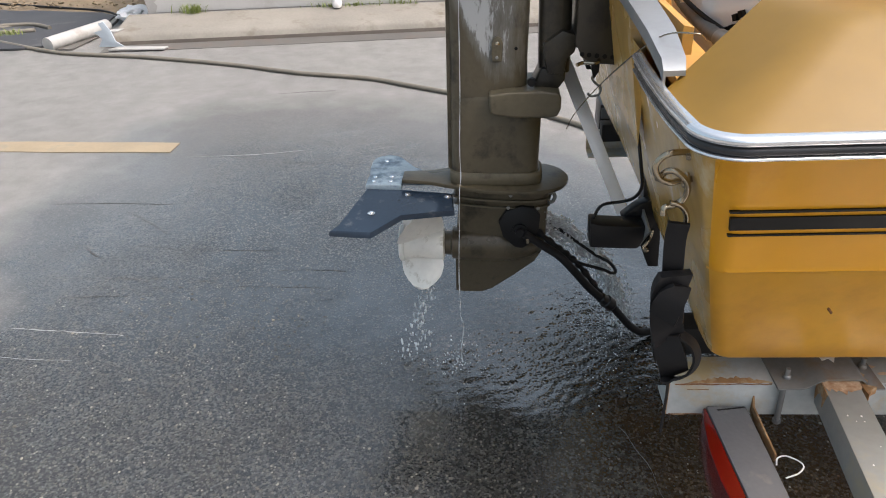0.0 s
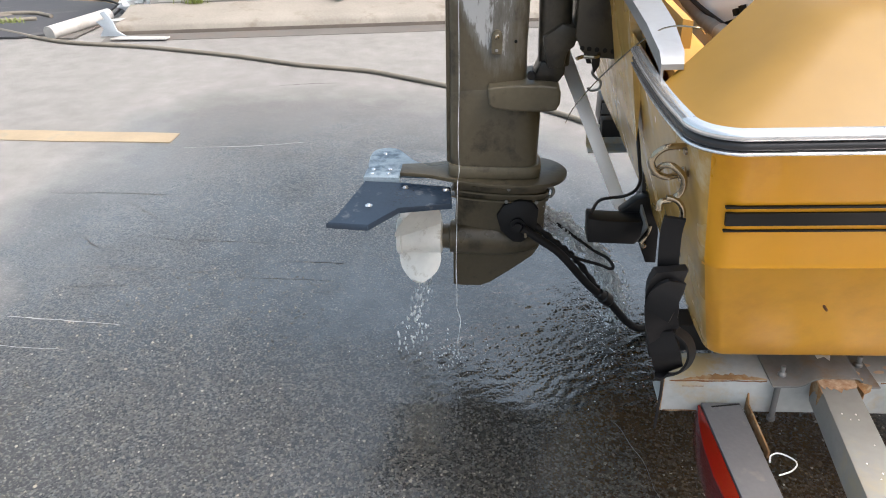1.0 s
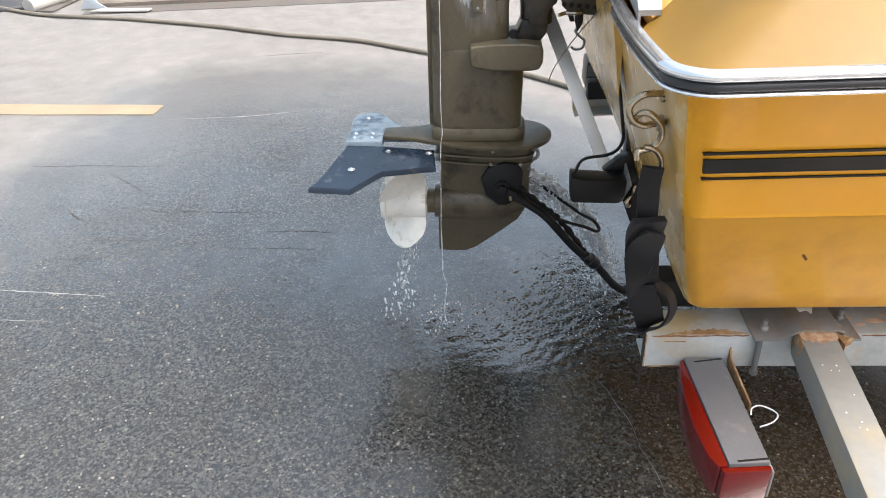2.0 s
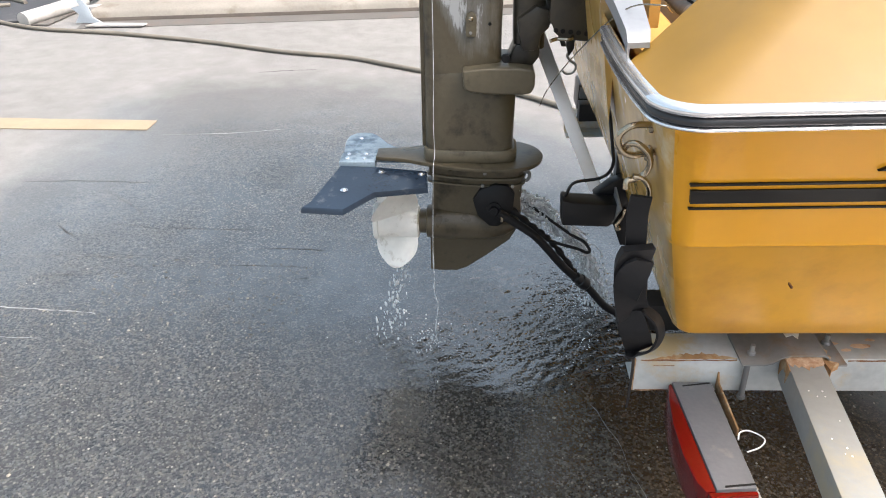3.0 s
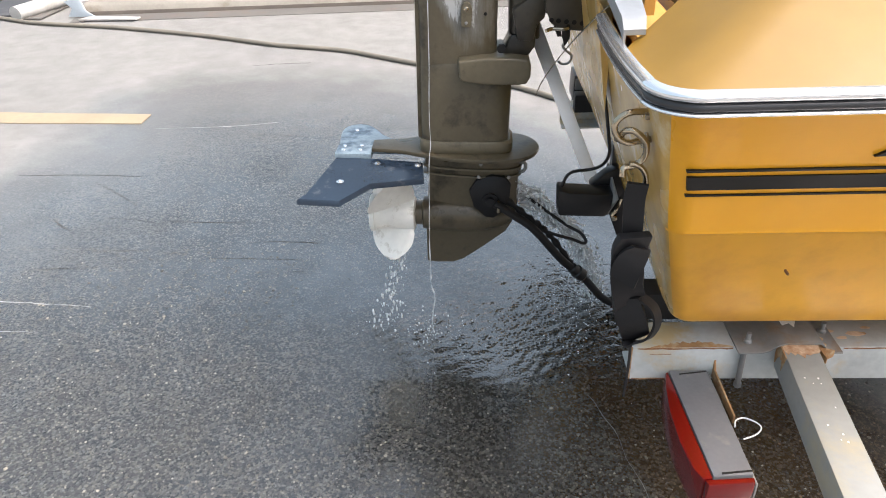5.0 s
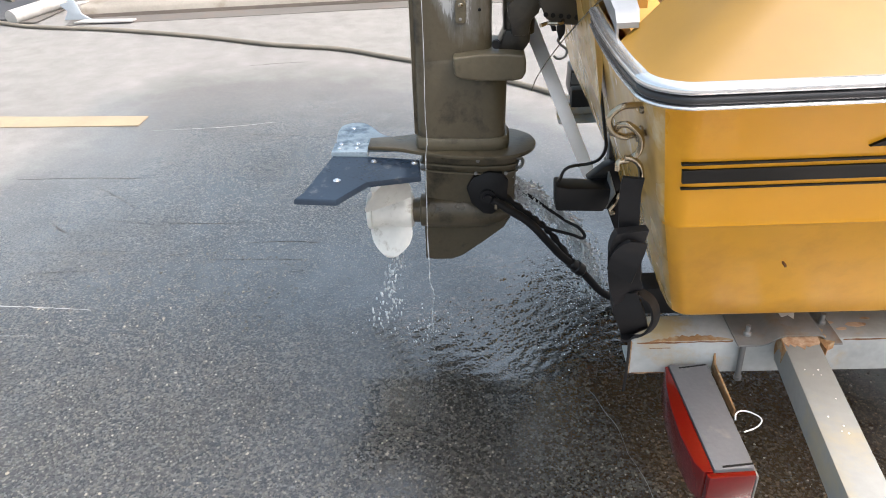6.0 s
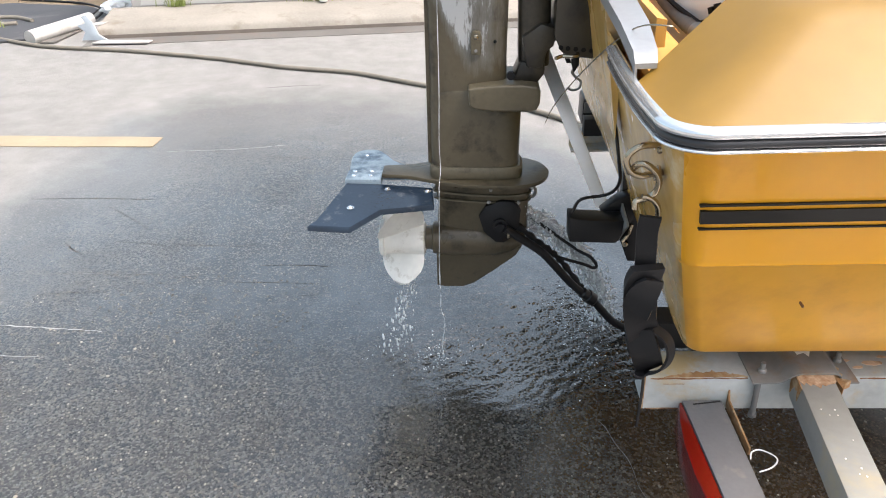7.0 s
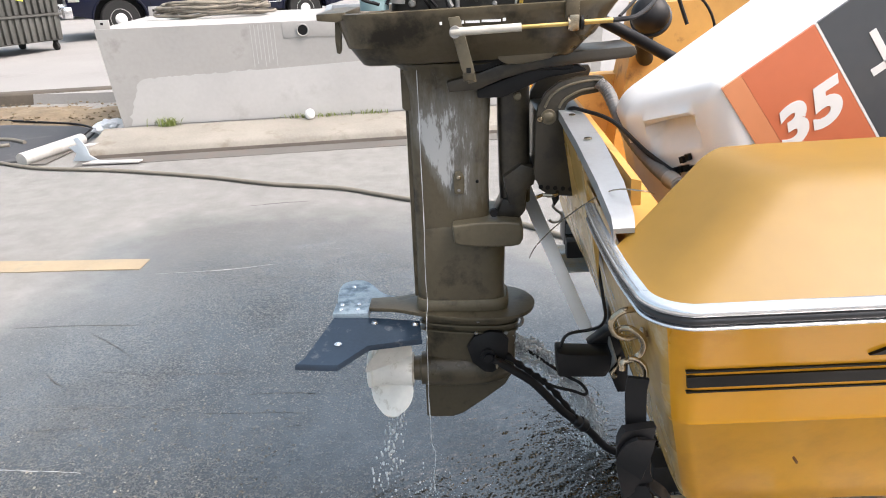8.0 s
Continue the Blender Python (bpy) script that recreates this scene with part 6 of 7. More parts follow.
tagged(part("scratches", join(*scratches[:12]), FAINT, None, "", False), "fine pale scratches in the wet asphalt", "scratches", kind="stuff")
tagged(part("scratches", join(*scratches[12:]), SCORE, None, "", False), "fine dark scratches in the wet asphalt", "scratches", kind="stuff")
# the ragged edge of the stained ground by the trailer
tagged(part("asphalt_mark", join(crack(((0.27, -0.20), (0.262, -0.26), (0.285, -0.31), (0.30, -0.36), (0.325, -0.42), (0.335, -0.50)), 0.0016, 80), crack(((0.335, -0.50), (0.36, -0.58), (0.37, -0.66)), 0.0012, 81)), FAINT, None, "", False), "pale crack along the stained asphalt", "mark", kind="structure")

# stone chips proud of the asphalt near the trailer
rnd = random.Random(11)
CHIP = surface("mixed_stone_chips", (0.30, 0.27, 0.21), 0.6, vary=0.6, size=40, grain=120, bump=0.2)
bm = bmesh.new()
for i in range(9000):
    x, y = rnd.uniform(-1.6, 1.2), -0.98 + 1.4 * rnd.random() ** 1.4
    r = rnd.uniform(0.0014, 0.0038) * (1.5 if rnd.random() < 0.08 else 1)
    base = [Vector((x + r * math.cos(a + rnd.uniform(-0.4, 0.4)) * rnd.uniform(0.7, 1.2), y + r * math.sin(a) * rnd.uniform(0.7, 1.2), 0.0)) for a in (0.3, 1.5, 2.8, 4.0, 5.2)]
    vs = [bm.verts.new(p) for p in base]
    top = [bm.verts.new(Vector((x, y, 0)) + (p - Vector((x, y, 0))) * 0.6 + Vector((0, 0, r * rnd.uniform(0.35, 0.6)))) for p in base]
    bm.faces.new(top)
    for k in range(5):
        bm.faces.new((vs[k], vs[(k + 1) % 5], top[(k + 1) % 5], top[k]))
m = CHIP.copy()
m.name = "pale_stone_chips"
nt = m.node_tree
geo, hs = nt.nodes.new("ShaderNodeNewGeometry"), nt.nodes.new("ShaderNodeValToRGB")
hs.color_ramp.elements[0].color, hs.color_ramp.elements[1].color = (0.03, 0.029, 0.026, 1), (0.30, 0.275, 0.22, 1)
e = hs.color_ramp.elements.new(0.78)
e.color = (0.09, 0.082, 0.065, 1)
nt.links.new(geo.outputs["Random Per Island"], hs.inputs["Fac"])
nt.links.new(hs.outputs["Color"], nt.nodes["Principled BSDF"].inputs["Base Color"])
tagged(part("stone_chips", bm, m, None, "", False), "small stone chips set in the wet asphalt", "stone chips", kind="stuff")

yard_hose = thing("yard_hose", (-2.0, 3.3, 0), "long weathered tan hose lying across the yard", "hose")
part("hose", tube([(-4.55, 4.65, 0.02), (-4.72, 4.45, 0.025), (-4.55, 4.22, 0.02), (-4.10, 3.96, 0.017), (-3.51, 3.67, 0.017), (-2.79, 3.53, 0.017), (-2.04, 3.31, 0.017), (-1.60, 3.13, 0.017), (-1.385, 3.05, 0.017), (-0.93, 2.93, 0.017), (-0.64, 2.77, 0.017), (-0.35, 2.60, 0.017), (0.0, 2.36, 0.017), (0.332, 2.084, 0.017), (0.59, 1.82, 0.017), (0.9, 1.6, 0.017), (1.6, 1.5, 0.017)], 0.015, 12, 8), HOSE, yard_hose)
part("loop", tube([(-4.1, 4.52, 0.035), (-4.35, 4.66, 0.035), (-4.62, 4.62, 0.035), (-4.66, 4.45, 0.035), (-4.45, 4.34, 0.035), (-4.18, 4.42, 0.035)], 0.018, 10, 8), HOSE, yard_hose)

mat = thing("rubber_mat", (-4.5, 4.5, 0), "dark grey rubber mat lying by the kerb", "mat")
part("sheet", prism([(-6.6, 3.75), (-4.0, 3.80), (-3.76, 3.92), (-3.62, 4.45), (-3.78, 5.10), (-3.98, 5.26), (-6.6, 5.75)], 0.004, 0.022, "z", 0.004), MAT_RUBBER, mat)
pipe = thing("plastic_pipe", (-3.7, 4.2, 0), "short length of pale plastic pipe on the ground", "pipe")
part("pipe", tube([(-3.68, 3.78, 0.055), (-3.50, 4.42, 0.070)], 0.055, 18, 1), PIPE, pipe)
part("bore", tube([(-3.4997, 4.421, 0.07), (-3.4985, 4.4255, 0.07)], 0.047, 18, 1), INK, pipe)
part("foot", box((-3.74, 3.80, 0.005), (-3.50, 4.38, 0.016), 0.004), GUTTER, pipe)
scrap = thing("plastic_scrap", (-3.1, 3.75, 0), "torn piece of pale blue-white plastic sheet", "scrap")
part("strip", prism([(-3.16, 3.74), (-2.71, 3.765), (-2.70, 3.835), (-3.12, 3.84)], 0.012, 0.024, "z", 0.002), PIPE, scrap)
part("fin", prism([(-3.30, 0.015), (-3.08, 0.015), (-3.15, 0.06), (-3.17, 0.14), (-3.215, 0.215), (-3.26, 0.20), (-3.235, 0.15), (-3.31, 0.13), (-3.255, 0.08)], 3.86, 3.872, "y", 0.001), surface("pale_blue_plastic", (0.42, 0.48, 0.53), 0.4, vary=0.1, bump=0.05), scrap)
part("flap", prism([(-3.31, 4.00), (-3.20, 4.03), (-3.19, 4.12), (-3.28, 4.10)], 0.10, 0.106, "z", 0.001), PIPE, scrap)

soil_bm = bmesh.new()
bmesh.ops.create_grid(soil_bm, x_segments=44, y_segments=26, size=0.5)
for v in soil_bm.verts:
    x, y = -7.2 + 4.1 * (v.co.x + 0.5), 5.15 + 1.5 * (v.co.y + 0.5)
    edge = min(v.co.x + 0.5, 0.5 - v.co.x, v.co.y + 0.5, 0.5 - v.co.y)
    v.co = Vector((x, y, -0.01 + min(edge * 3, 1) * (0.07 + 0.05 * noise.noise(Vector((x * 2, y * 2, 0))) + 0.018 * noise.noise(Vector((x * 11, y * 11, 3))))))
tagged(part("soil_bed", soil_bm, DIRT), "bare dry brown soil behind the kerb", "soil", kind="structure")
BACK = pose(-5.6, 6.52, 0, 0, 0, 12)
tagged(part("kerb_edge", prism([(0, 0.0), (0.02, 0.14), (0.05, 0.160), (0.22, 0.165), (0.22, 0.0)], -8, 2.0, "x", 0.01, BACK), surface("dark_soiled_concrete", (0.075, 0.064, 0.050), 0.85, vary=0.3, size=4, grain=50, bump=0.3)), "low concrete edging along the soil", "kerb", kind="structure")
debris = thing("litter", (-3.5, 5.0, 0.1), "crumpled pale plastic litter by the tank", "litter")
bag = bmesh.new()
bmesh.ops.create_icosphere(bag, subdivisions=3, radius=1.0)
for v in bag.verts:
    d = v.co.normalized()
    f = 1 + 0.42 * noise.noise(d * 2.1) + 0.25 * noise.noise(d * 5.3 + Vector((3, 1, 7)))
    v.co = Vector((-3.45 + 0.15 * d.x * f, 4.86 + 0.13 * d.y * f, 0.085 + 0.075 * d.z * f))
part("bag", bag, WHITE, debris, "", False)
wire = thing("ground_cable", (-4.4, 5.2, 0.1), "thin black cable on the soil", "cable")
part("cable", tube([(-7.0, 5.95, 0.09), (-5.2, 5.60, 0.05), (-4.4, 5.40, 0.04), (-3.98, 5.27, 0.035), (-3.66, 4.95, 0.035), (-3.50, 4.4, 0.035)], 0.011, 8), BLACK, wire)

# clods and small stones on the soil
rnd = random.Random(17)
clods = []
for k in range(420):
    x, y, r = rnd.uniform(-7.0, -3.35), rnd.uniform(5.3, 6.5), rnd.choice((0.006, 0.008, 0.011, 0.016))
    b = bmesh.new()
    bmesh.ops.create_icosphere(b, subdivisions=1, radius=r, matrix=Matrix.Translation((x, y, 0.06)) @ Matrix.Diagonal((rnd.uniform(0.8, 1.6), rnd.uniform(0.8, 1.4), rnd.uniform(0.5, 0.9), 1)))
    for v in b.verts:
        v.co += Vector((rnd.uniform(-1, 1), rnd.uniform(-1, 1), rnd.uniform(-1, 1))) * r * 0.25
    clods.append(b)
tagged(part("soil_clods", join(*clods), DIRT, None, "", False), "loose clods and small stones on the soil", "clods", kind="stuff")

# ---- the tank's fittings, and what lies on it ----
LEAN = Matrix(((1, 0, 0, 0), (0, 1, -0.0204, 0.0004), (0, 0, 1, 0), (0, 0, 0, 1)))
for u, v, h in ((0.075, 0.66, 0.075), (0.075, 2.50, 0.10)):
    tab = part("lifting_tab", box((u - 0.03, v - 0.012, 0.995), (u + 0.085, v + 0.012, 1.0 + h), 0.006, KERB), BLOCK, tank, "upright bolted tab")
    part("hole", box((u + 0.012, v - 0.0135, 1.0 + h * 0.45), (u + 0.036, v + 0.0135, 1.0 + h * 0.72), 0.004, KERB), INK, tab)
port = part("port_plate", box((1.62, 0.6165, 0.86), (2.5, 0.628, 0.995), 0.003, KERB), BLOCK, tank, "pale raised plate")
part("port_hole", lathe([(0, 0.045), (0.004, 0.045)], KERB @ Vector((1.80, 0.604, 0.925)), KERB.to_3x3() @ Vector((0, -1, 0)), 20), INK, port)
part("port_rim", tube([KERB @ Vector((1.80 + 0.05 * math.cos(a), 0.602, 0.925 + 0.05 * math.sin(a))) for a in np.linspace(0, 2 * math.pi, 17)], 0.007, 8, 2), BLOCK, port)
for k in range(7):
    part("drip_streak", box((1.34 + 0.034 * k, 0.6375, 0.62 + 0.03 * (k % 3)), (1.345 + 0.034 * k, 0.645, 0.985), 0, KERB @ LEAN), WASH, tank, "pale vertical run of paint", False)
rnd = random.Random(23)
band = [(0.16 + 0.17 * k / 14 + rnd.uniform(-0.02, 0.02), 0.155 + 0.40 * k / 14) for k in range(15)]
band += [(0.36 + 1.0 * k / 40, 0.565 + 0.035 * k / 40 + rnd.uniform(-0.008, 0.010)) for k in range(41)] + [(2.6, 0.64), (4.5, 0.66), (4.5, 0.155)]
part("lower_band", prism(band, 0.6365, 0.66, "y", 0, KERB @ LEAN), WASH, tank, "whitewashed lower band", False)
part("frame", join(box((2.0, 0.75, 1.0), (2.06, 2.3, 1.05), 0.006, KERB), box((3.6, 0.75, 1.0), (3.66, 2.3, 1.05), 0.006, KERB), box((2.06, 0.75, 1.0), (3.6, 0.81, 1.05), 0.006, KERB), box((2.06, 2.24, 1.0), (3.6, 2.3, 1.05), 0.006, KERB)), ALU, tank, "dull aluminium hatch frame")
coil = thing("coiled_rope", KERB @ Vector((0.8, 1.9, 1.0)), "coil of weathered grey rope lying on the tank", "rope")
rnd = random.Random(5)
for k in range(9):
    a0 = rnd.uniform(0, 6)
    rx, ry = rnd.uniform(0.34, 0.62), rnd.uniform(0.14, 0.32)
    part("turn", tube([KERB @ Vector((0.85 + rx * math.cos(a0 + 2 * math.pi * i / 12) + rnd.uniform(-0.03, 0.03), 1.85 + ry * math.sin(a0 + 2 * math.pi * i / 12), 1.016 + 0.014 * k + rnd.uniform(0, 0.03))) for i in range(13)], 0.014, 8, 4), ROPE, coil)
board = thing("white_board", KERB @ Vector((0.45, 1.9, 1.0)), "thin white board end under the rope", "board")
part("board", box((0.22, 1.62, 1.002), (0.62, 1.80, 1.016), 0.003, KERB), WHITE, board)
ball = thing("white_ball", KERB @ Vector((1.79, 0.55, 0.15)), "small white round cap lying on the kerb", "cap")
part("cap", lathe([(0, 0.030), (0.012, 0.042), (0.045, 0.046), (0.07, 0.036), (0.085, 0.01)], KERB @ Vector((1.79, 0.53, 0.149)), (0, 0, 1), 18), WHITE, ball)

GRASS = surface("weed_green", (0.16, 0.20, 0.05), 0.7, vary=0.4, size=12, grain=40, bump=0.0)


def weeds(u, v, spread, count, tall, seed):
    r = random.Random(seed)
    bm = bmesh.new()
    for _ in range(count):
        x, y = r.gauss(u, spread), r.gauss(v, 0.02)
        a, h = r.uniform(0, 2 * math.pi), tall * r.uniform(0.5, 1.1)
        d, s = Vector((math.cos(a), math.sin(a), 0)), Vector((-math.sin(a), math.cos(a), 0)) * 0.004
        p = Vector((x, y, 0.148))
        q = [p + s, p - s, p + d * h * 0.3 - s * 0.8 + Vector((0, 0, h * 0.65)), p + d * h * 0.3 + s * 0.8 + Vector((0, 0, h * 0.65)), p + d * h * 0.75 + Vector((0, 0, h * 0.9))]
        v5 = [bm.verts.new(KERB @ k) for k in q]
        bm.faces.new((v5[0], v5[1], v5[2], v5[3]))
        bm.faces.new((v5[3], v5[2], v5[4]))
    return bm


for u, v, sp, n, h, sd in ((0.50, 0.57, 0.06, 90, 0.09, 1), (1.68, 0.58, 0.06, 40, 0.05, 2), (1.98, 0.58, 0.10, 40, 0.05, 3), (2.35, 0.585, 0.08, 40, 0.05, 4), (-0.80, -0.02, 0.05, 40, 0.05, 5)):
    tagged(part("weeds", weeds(u, v, sp, n, h, sd), GRASS, None, "", False), "small tuft of green weeds in the joint", "weeds", kind="stuff")

# ---- street: bin, truck, van, pallet ----
def lot(x, y):
    """Height of the street lot at a place."""
    ys, zs = (6.62, 12, 30), (0.14, 0.22, 0.50)
    return float(np.interp(y, ys, zs))


bin_m = Matrix(((0.345, -0.939, 0, -7.33), (0.939, 0.345, 0, 11.35), (0, 0, 1, lot(0, 11.0)), (0, 0, 0, 1)))
skip = thing("waste_container", bin_m.translation, "dark olive-grey ribbed waste container on casters", "waste container")
part("body", bevelled(loft([[bin_m @ Vector(p) for p in q] for q in (((-2.0, 0.06, 0.18), (0.0, 0.06, 0.18), (0.0, 1.1, 0.18), (-2.0, 1.1, 0.18)), ((-2.0, 0.0, 1.15), (0.03, 0.0, 1.15), (0.03, 1.25, 1.35), (-2.0, 1.25, 1.35)))]), 0.02), BIN, skip)
for k in range(15):
    x = -0.10 - 0.13 * k
    part("rib", box((x - 0.035, -0.03, 0.66), (x + 0.035, 0.04, 1.10), 0.012, bin_m), BIN, skip)
    part("rib", box((x - 0.035, -0.0, 0.20), (x + 0.035, 0.07, 0.60), 0.012, bin_m), BIN, skip)
part("band", box((-2.0, -0.02, 0.61), (0.03, 0.05, 0.65), 0.006, bin_m), BIN, skip)
part("lid", bevelled(loft([[bin_m @ Vector(p) for p in q] for q in (((-2.02, -0.06, 1.16), (0.06, -0.06, 1.16), (0.06, 1.3, 1.37), (-2.02, 1.3, 1.37)), ((-2.02, -0.06, 1.21), (0.06, -0.06, 1.21), (0.06, 1.3, 1.43), (-2.02, 1.3, 1.43)))]), 0.01), PLASTIC, skip, "black plastic lid")
part("sticker", prism([(-0.84, 0.90), (-0.70, 0.87), (-0.68, 0.95), (-0.74, 1.02), (-0.80, 0.98)], -0.034, -0.028, "y", 0, bin_m), surface("lime_sticker", (0.55, 0.62, 0.08), 0.5, vary=0.4, size=30, bump=0.0), skip, "lime green sticker", False)
for x, y in ((-0.12, 0.12), (-1.85, 0.12), (-0.12, 1.0), (-1.85, 1.0)):
    part("caster", join(box((x - 0.03, y - 0.03, 0.10), (x + 0.03, y + 0.03, 0.20), 0.004, bin_m), lathe([(-0.025, 0.07), (0.025, 0.07)], bin_m @ Vector((x, y, 0.075)), bin_m.to_3x3() @ Vector((1, 0, 0)), 14)), TYRE, skip)

front, rear = Vector((-6.95, 12.9, 0)), Vector((-3.60, 14.9, 0))
ahead = (front - rear).normalized()
tm = Matrix(((ahead.x, ahead.y, 0, rear.x), (ahead.y, -ahead.x, 0, rear.y), (0, 0, 1, lot(0, 13.9) - 0.01), (0, 0, 0, 1)))
side = tm.to_3x3() @ Vector((0, 1, 0))
if side.y > 0:
    tm = tm @ Matrix.Diagonal((1, -1, 1, 1))
truck = thing("pickup_truck", tm.translation, "dark navy pickup truck with chrome trim, parked", "truck")
WB = (front - rear).length
# in tm: x ahead from the rear axle, y towards the viewer (0 is the near flank), z up
arch = lambda cx: [(cx + 0.50 * math.cos(a), 0.36 + 0.50 * math.sin(a)) for a in np.linspace(0.05, math.pi - 0.05, 12)]
flank = [(WB + 0.92, 0.50), (WB + 0.95, 0.75), (WB + 0.93, 1.02), (WB + 0.85, 1.10), (WB - 0.55, 1.17), (-0.2, 1.17), (-1.15, 1.15), (-1.2, 0.55), (-0.55, 0.42)] + arch(0.0)[::-1] + [(0.56, 0.40), (WB - 0.56, 0.40)] + arch(WB)[::-1] + [(WB + 0.56, 0.42)]
part("body", prism(flank, -1.9, 0.0, "y", 0.02, tm), NAVY, truck)
part("cab", bevelled(loft([[tm @ Vector(p) for p in q] for q in (((WB - 0.55, 0.0, 1.165), (0.35, 0.0, 1.165), (0.35, -1.9, 1.165), (WB - 0.55, -1.9, 1.165)), ((WB - 1.15, -0.16, 1.80), (0.50, -0.16, 1.80), (0.50, -1.74, 1.80), (WB - 1.15, -1.74, 1.80)))]), 0.05, 2), NAVY, truck)
GLASS = surface("dark_window_glass", (0.02, 0.025, 0.03), 0.05, vary=0.05, bump=0.0, coat=0.5)
for x0, x1 in ((WB - 1.75, WB - 0.85), (0.62, WB - 1.85)):
    part("side_window", prism([(x0, 1.22), (x1 + 0.1, 1.22), (x1 - 0.25, 1.68), (x0, 1.68)], -0.10, 0.01, "y", 0.004, tm @ Matrix.Translation((0, -0.02, 0))), GLASS, truck)
part("side_trim", box((-1.18, 0.001, 0.99), (WB + 0.93, 0.012, 1.02), 0.004, tm), CHROME, truck, "bright side trim strip")
part("lower_trim", box((0.56, 0.001, 0.55), (WB - 0.56, 0.012, 0.565), 0.002, tm), CHROME, truck)
for x in (WB - 0.60, WB - 1.72, 0.60):
    part("door_seam", box((x - 0.006, -0.004, 0.45), (x + 0.006, 0.0015, 1.16), 0, tm), INK, truck, "", False)
part("door_handle", box((WB - 1.66, 0.002, 1.05), (WB - 1.52, 0.03, 1.08), 0.008, tm), CHROME, truck)
part("badge", box((WB - 0.36, 0.002, 0.86), (WB - 0.06, 0.012, 0.89), 0.002, tm), CHROME, truck, "bright emblem bar")
part("badge", box((WB - 0.25, 0.002, 0.80), (WB - 0.18, 0.012, 0.95), 0.002, tm), CHROME, truck, "bright emblem bar")
part("mirror", join(box((WB - 0.72, 0.02, 1.25), (WB - 0.60, 0.22, 1.45), 0.01, tm), tube([tm @ Vector((WB - 0.58, 0.0, 1.0)), tm @ Vector((WB - 0.62, 0.14, 1.26))], 0.012, 8, 1)), CHROME, truck, "chrome door mirror")
part("bumper", box((WB + 0.86, -1.92, 0.44), (WB + 1.06, 0.04, 0.66), 0.03, tm), CHROME, truck, "chrome front bumper")
part("headlight", box((WB + 0.88, -0.38, 0.78), (WB + 0.965, -0.08, 1.0), 0.01, tm), CAST, truck)
part("marker_lamp", box((WB + 0.70, 0.001, 0.74), (WB + 0.90, 0.014, 0.84), 0.004, tm), CAST, truck)
part("tail_light", box((-1.19, 0.001, 0.80), (-1.10, 0.014, 1.12), 0.004, tm), LENS, truck)
for cx in (0.0, WB):
    part("arch_trim", tube([tm @ Vector((x, 0.012, z)) for x, z in [(cx + 0.53 * math.cos(a), 0.36 + 0.53 * math.sin(a)) for a in np.linspace(0.1, math.pi - 0.1, 11)]], 0.012, 8, 2), NAVY, truck)
    part("arch_liner", lathe([(0, 0.50), (0.02, 0.50)], tm @ Vector((cx, -0.30, 0.37)), side, 24), INK, truck)
    for y in (-0.03, -1.87):
        axis = tm.to_3x3() @ Vector((0, 1 if y > -1 else -1, 0))
        wheel = part("wheel", lathe([(-0.22, 0.24), (-0.22, 0.35), (-0.19, 0.375), (-0.03, 0.375), (0.0, 0.35), (0.0, 0.24)], tm @ Vector((cx, y, 0.375)), axis, 32), TYRE, truck, "black tyre")
        part("rim", lathe([(-0.12, 0.05), (-0.12, 0.19), (-0.004, 0.205), (0.004, 0.198), (-0.03, 0.175), (-0.012, 0.12), (0.025, 0.10), (0.05, 0.07), (0.055, 0.02)], tm @ Vector((cx, y, 0.375)), axis, 28), WHITE_FLAT, wheel, "bright silver rim")
        for k in range(5):
            a = 2 * math.pi * k / 5
            part("rim_hole", lathe([(0, 0.034), (0.004, 0.034)], tm @ Vector((cx + 0.145 * math.cos(a), y + (-0.0125 if y > -1 else 0.0125), 0.375 + 0.145 * math.sin(a))), axis, 12), INK, wheel)

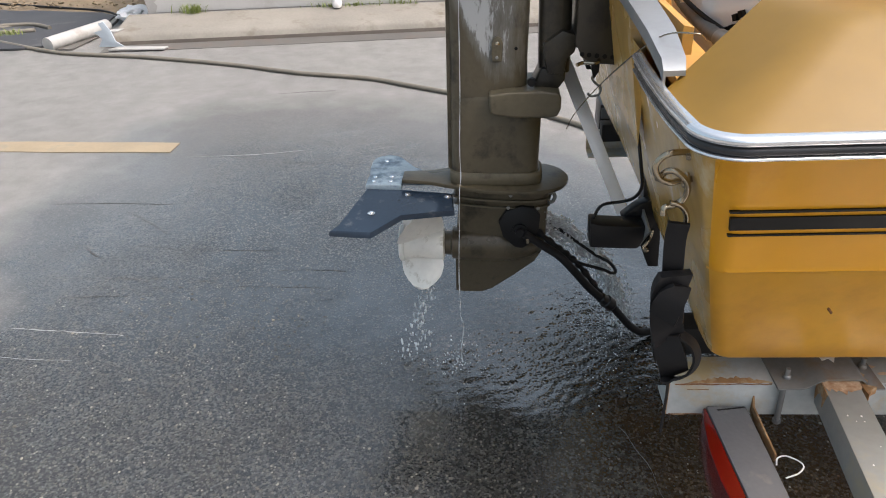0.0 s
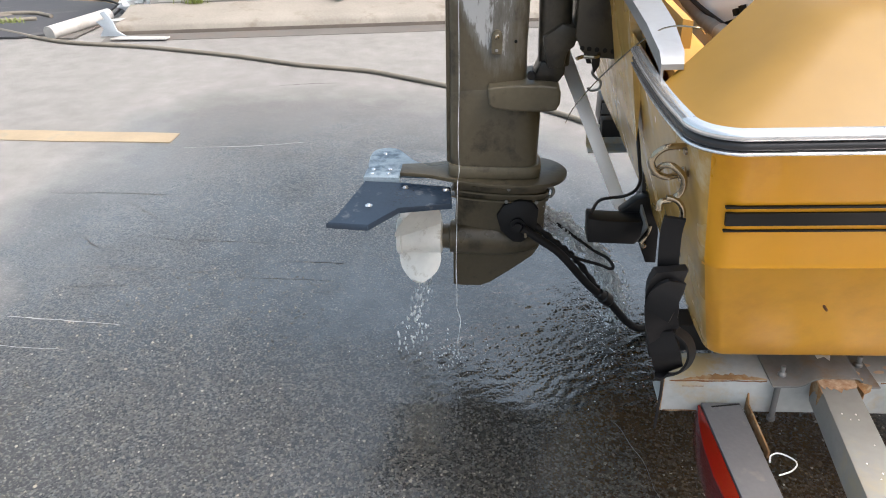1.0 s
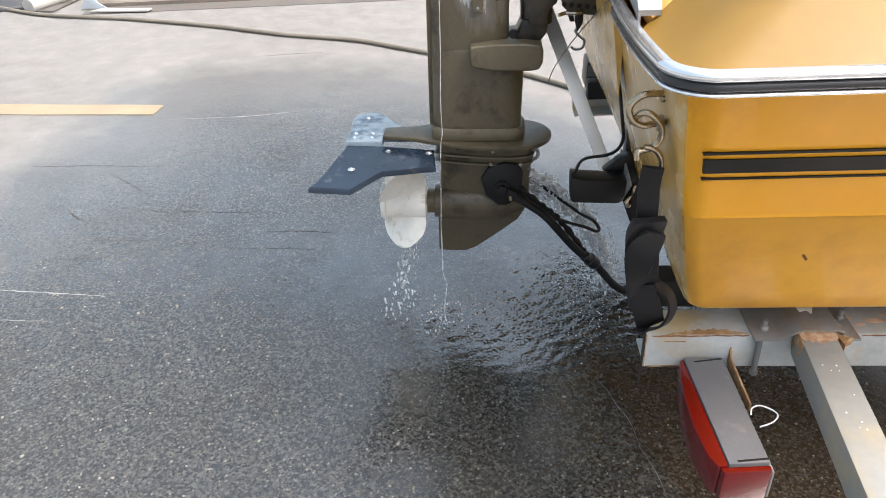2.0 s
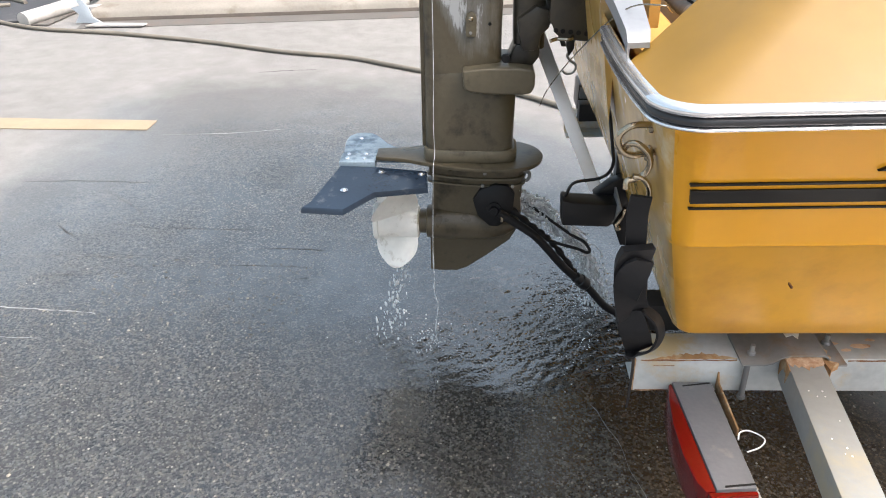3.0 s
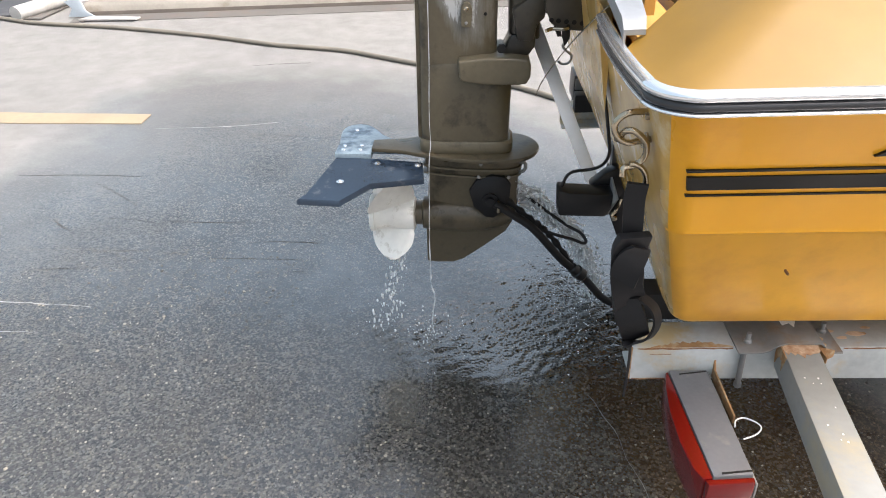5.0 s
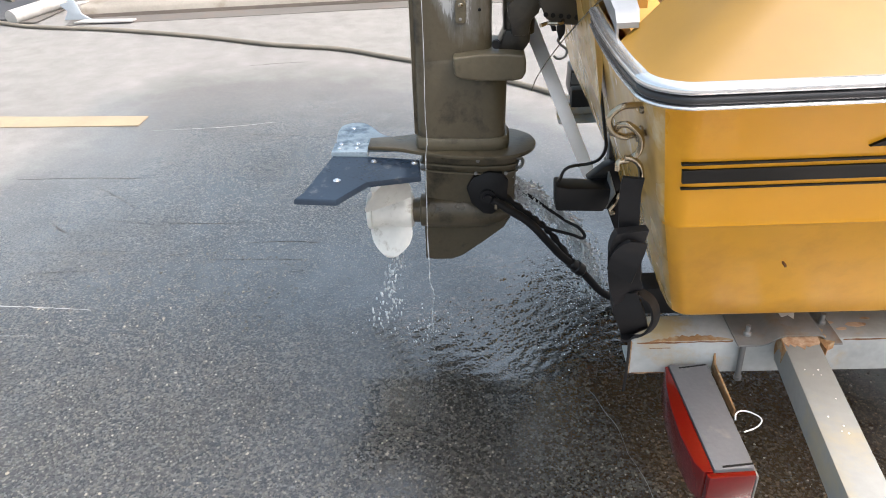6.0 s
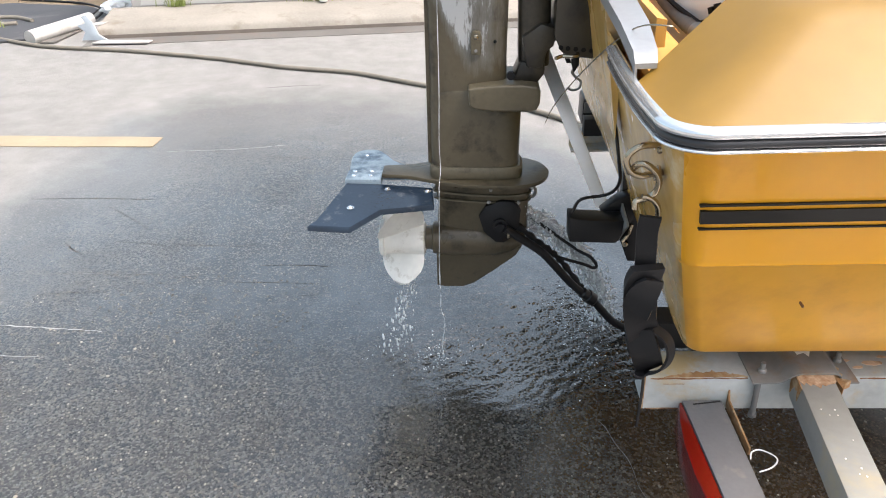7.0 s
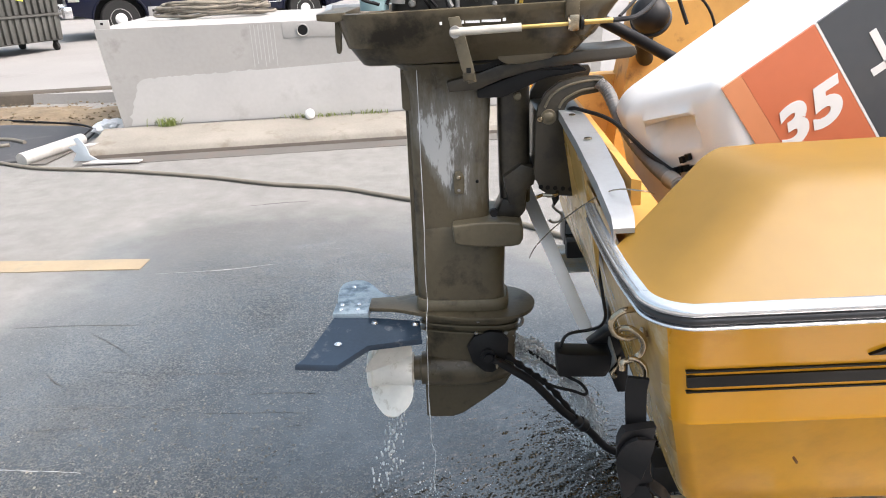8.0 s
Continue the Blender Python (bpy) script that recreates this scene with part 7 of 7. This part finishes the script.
van = thing("white_van", (-11.5, 19.0, lot(0, 19)), "white panel van with a dark sill, parked", "van")
vm = Matrix.Translation((-13.2, 18.2, lot(0, 19))) @ pose(0, 0, 0, 0, 0, 10)
part("body", prism([(0, 0.35), (5.0, 0.35), (5.0, 1.1), (4.2, 1.3), (3.6, 2.1), (0, 2.2)], 0.0, 1.9, "y", 0.05, vm), WHITE_FLAT, van)
part("sill", box((0.0, -0.02, 0.30), (5.0, 0.02, 0.62), 0.01, vm), INK, van, "dark lower sill")
for x in (0.9, 4.0):
    part("wheel", lathe([(-0.2, 0.20), (-0.2, 0.34), (0, 0.34), (0.0, 0.2)], vm @ Vector((x, -0.02, 0.34)), vm.to_3x3() @ Vector((0, -1, 0)), 24), TYRE, van)

pal = thing("wooden_pallet", (7.2, 17.4, lot(0, 17.4)), "wooden pallet stacked with pinkish stone slabs", "pallet")
WOOD = surface("raw_pallet_wood", (0.42, 0.28, 0.13), 0.85, vary=0.3, size=5, grain=40, bump=0.3)
STONE = surface("pinkish_stone", (0.40, 0.25, 0.20), 0.85, vary=0.35, size=6, grain=30, bump=0.4)
z = lot(0, 17.4)
for k in range(6):
    part("deck_board", box((6.5, 16.9 + 0.2 * k, z + 0.10), (7.9, 17.04 + 0.2 * k, z + 0.125), 0.004), WOOD, pal)
for k in range(3):
    part("bearer", box((6.5, 16.9 + 0.53 * k, z), (7.9, 17.0 + 0.53 * k, z + 0.10), 0.004), WOOD, pal)
rnd = random.Random(9)
slabs = thing("stone_slabs", (7.2, 17.4, z + 0.125), "loose stack of pinkish stone slabs on the pallet", "stone slabs")
for k in range(14):
    x, y, h = rnd.uniform(6.6, 7.5), rnd.uniform(16.95, 17.7), z + 0.126 + 0.05 * (k // 5)
    part("slab", box((x, y, h), (x + rnd.uniform(0.25, 0.45), y + rnd.uniform(0.2, 0.35), h + 0.045), 0.008), STONE, slabs)
crate = thing("black_crate", (5.6, 18.0, lot(0, 18)), "black plastic tub standing on the lot", "tub")
zc = lot(0, 18)
part("tub", bevelled(loft([[Vector((5.7 + x * 0.32, 18.0 + y * 0.3, zc)) for x, y in ((-1, -1), (1, -1), (1, 1), (-1, 1))], [Vector((5.7 + x * 0.36, 18.0 + y * 0.34, zc + 0.5)) for x, y in ((-1, -1), (1, -1), (1, 1), (-1, 1))]]), 0.03), PLASTIC, crate)
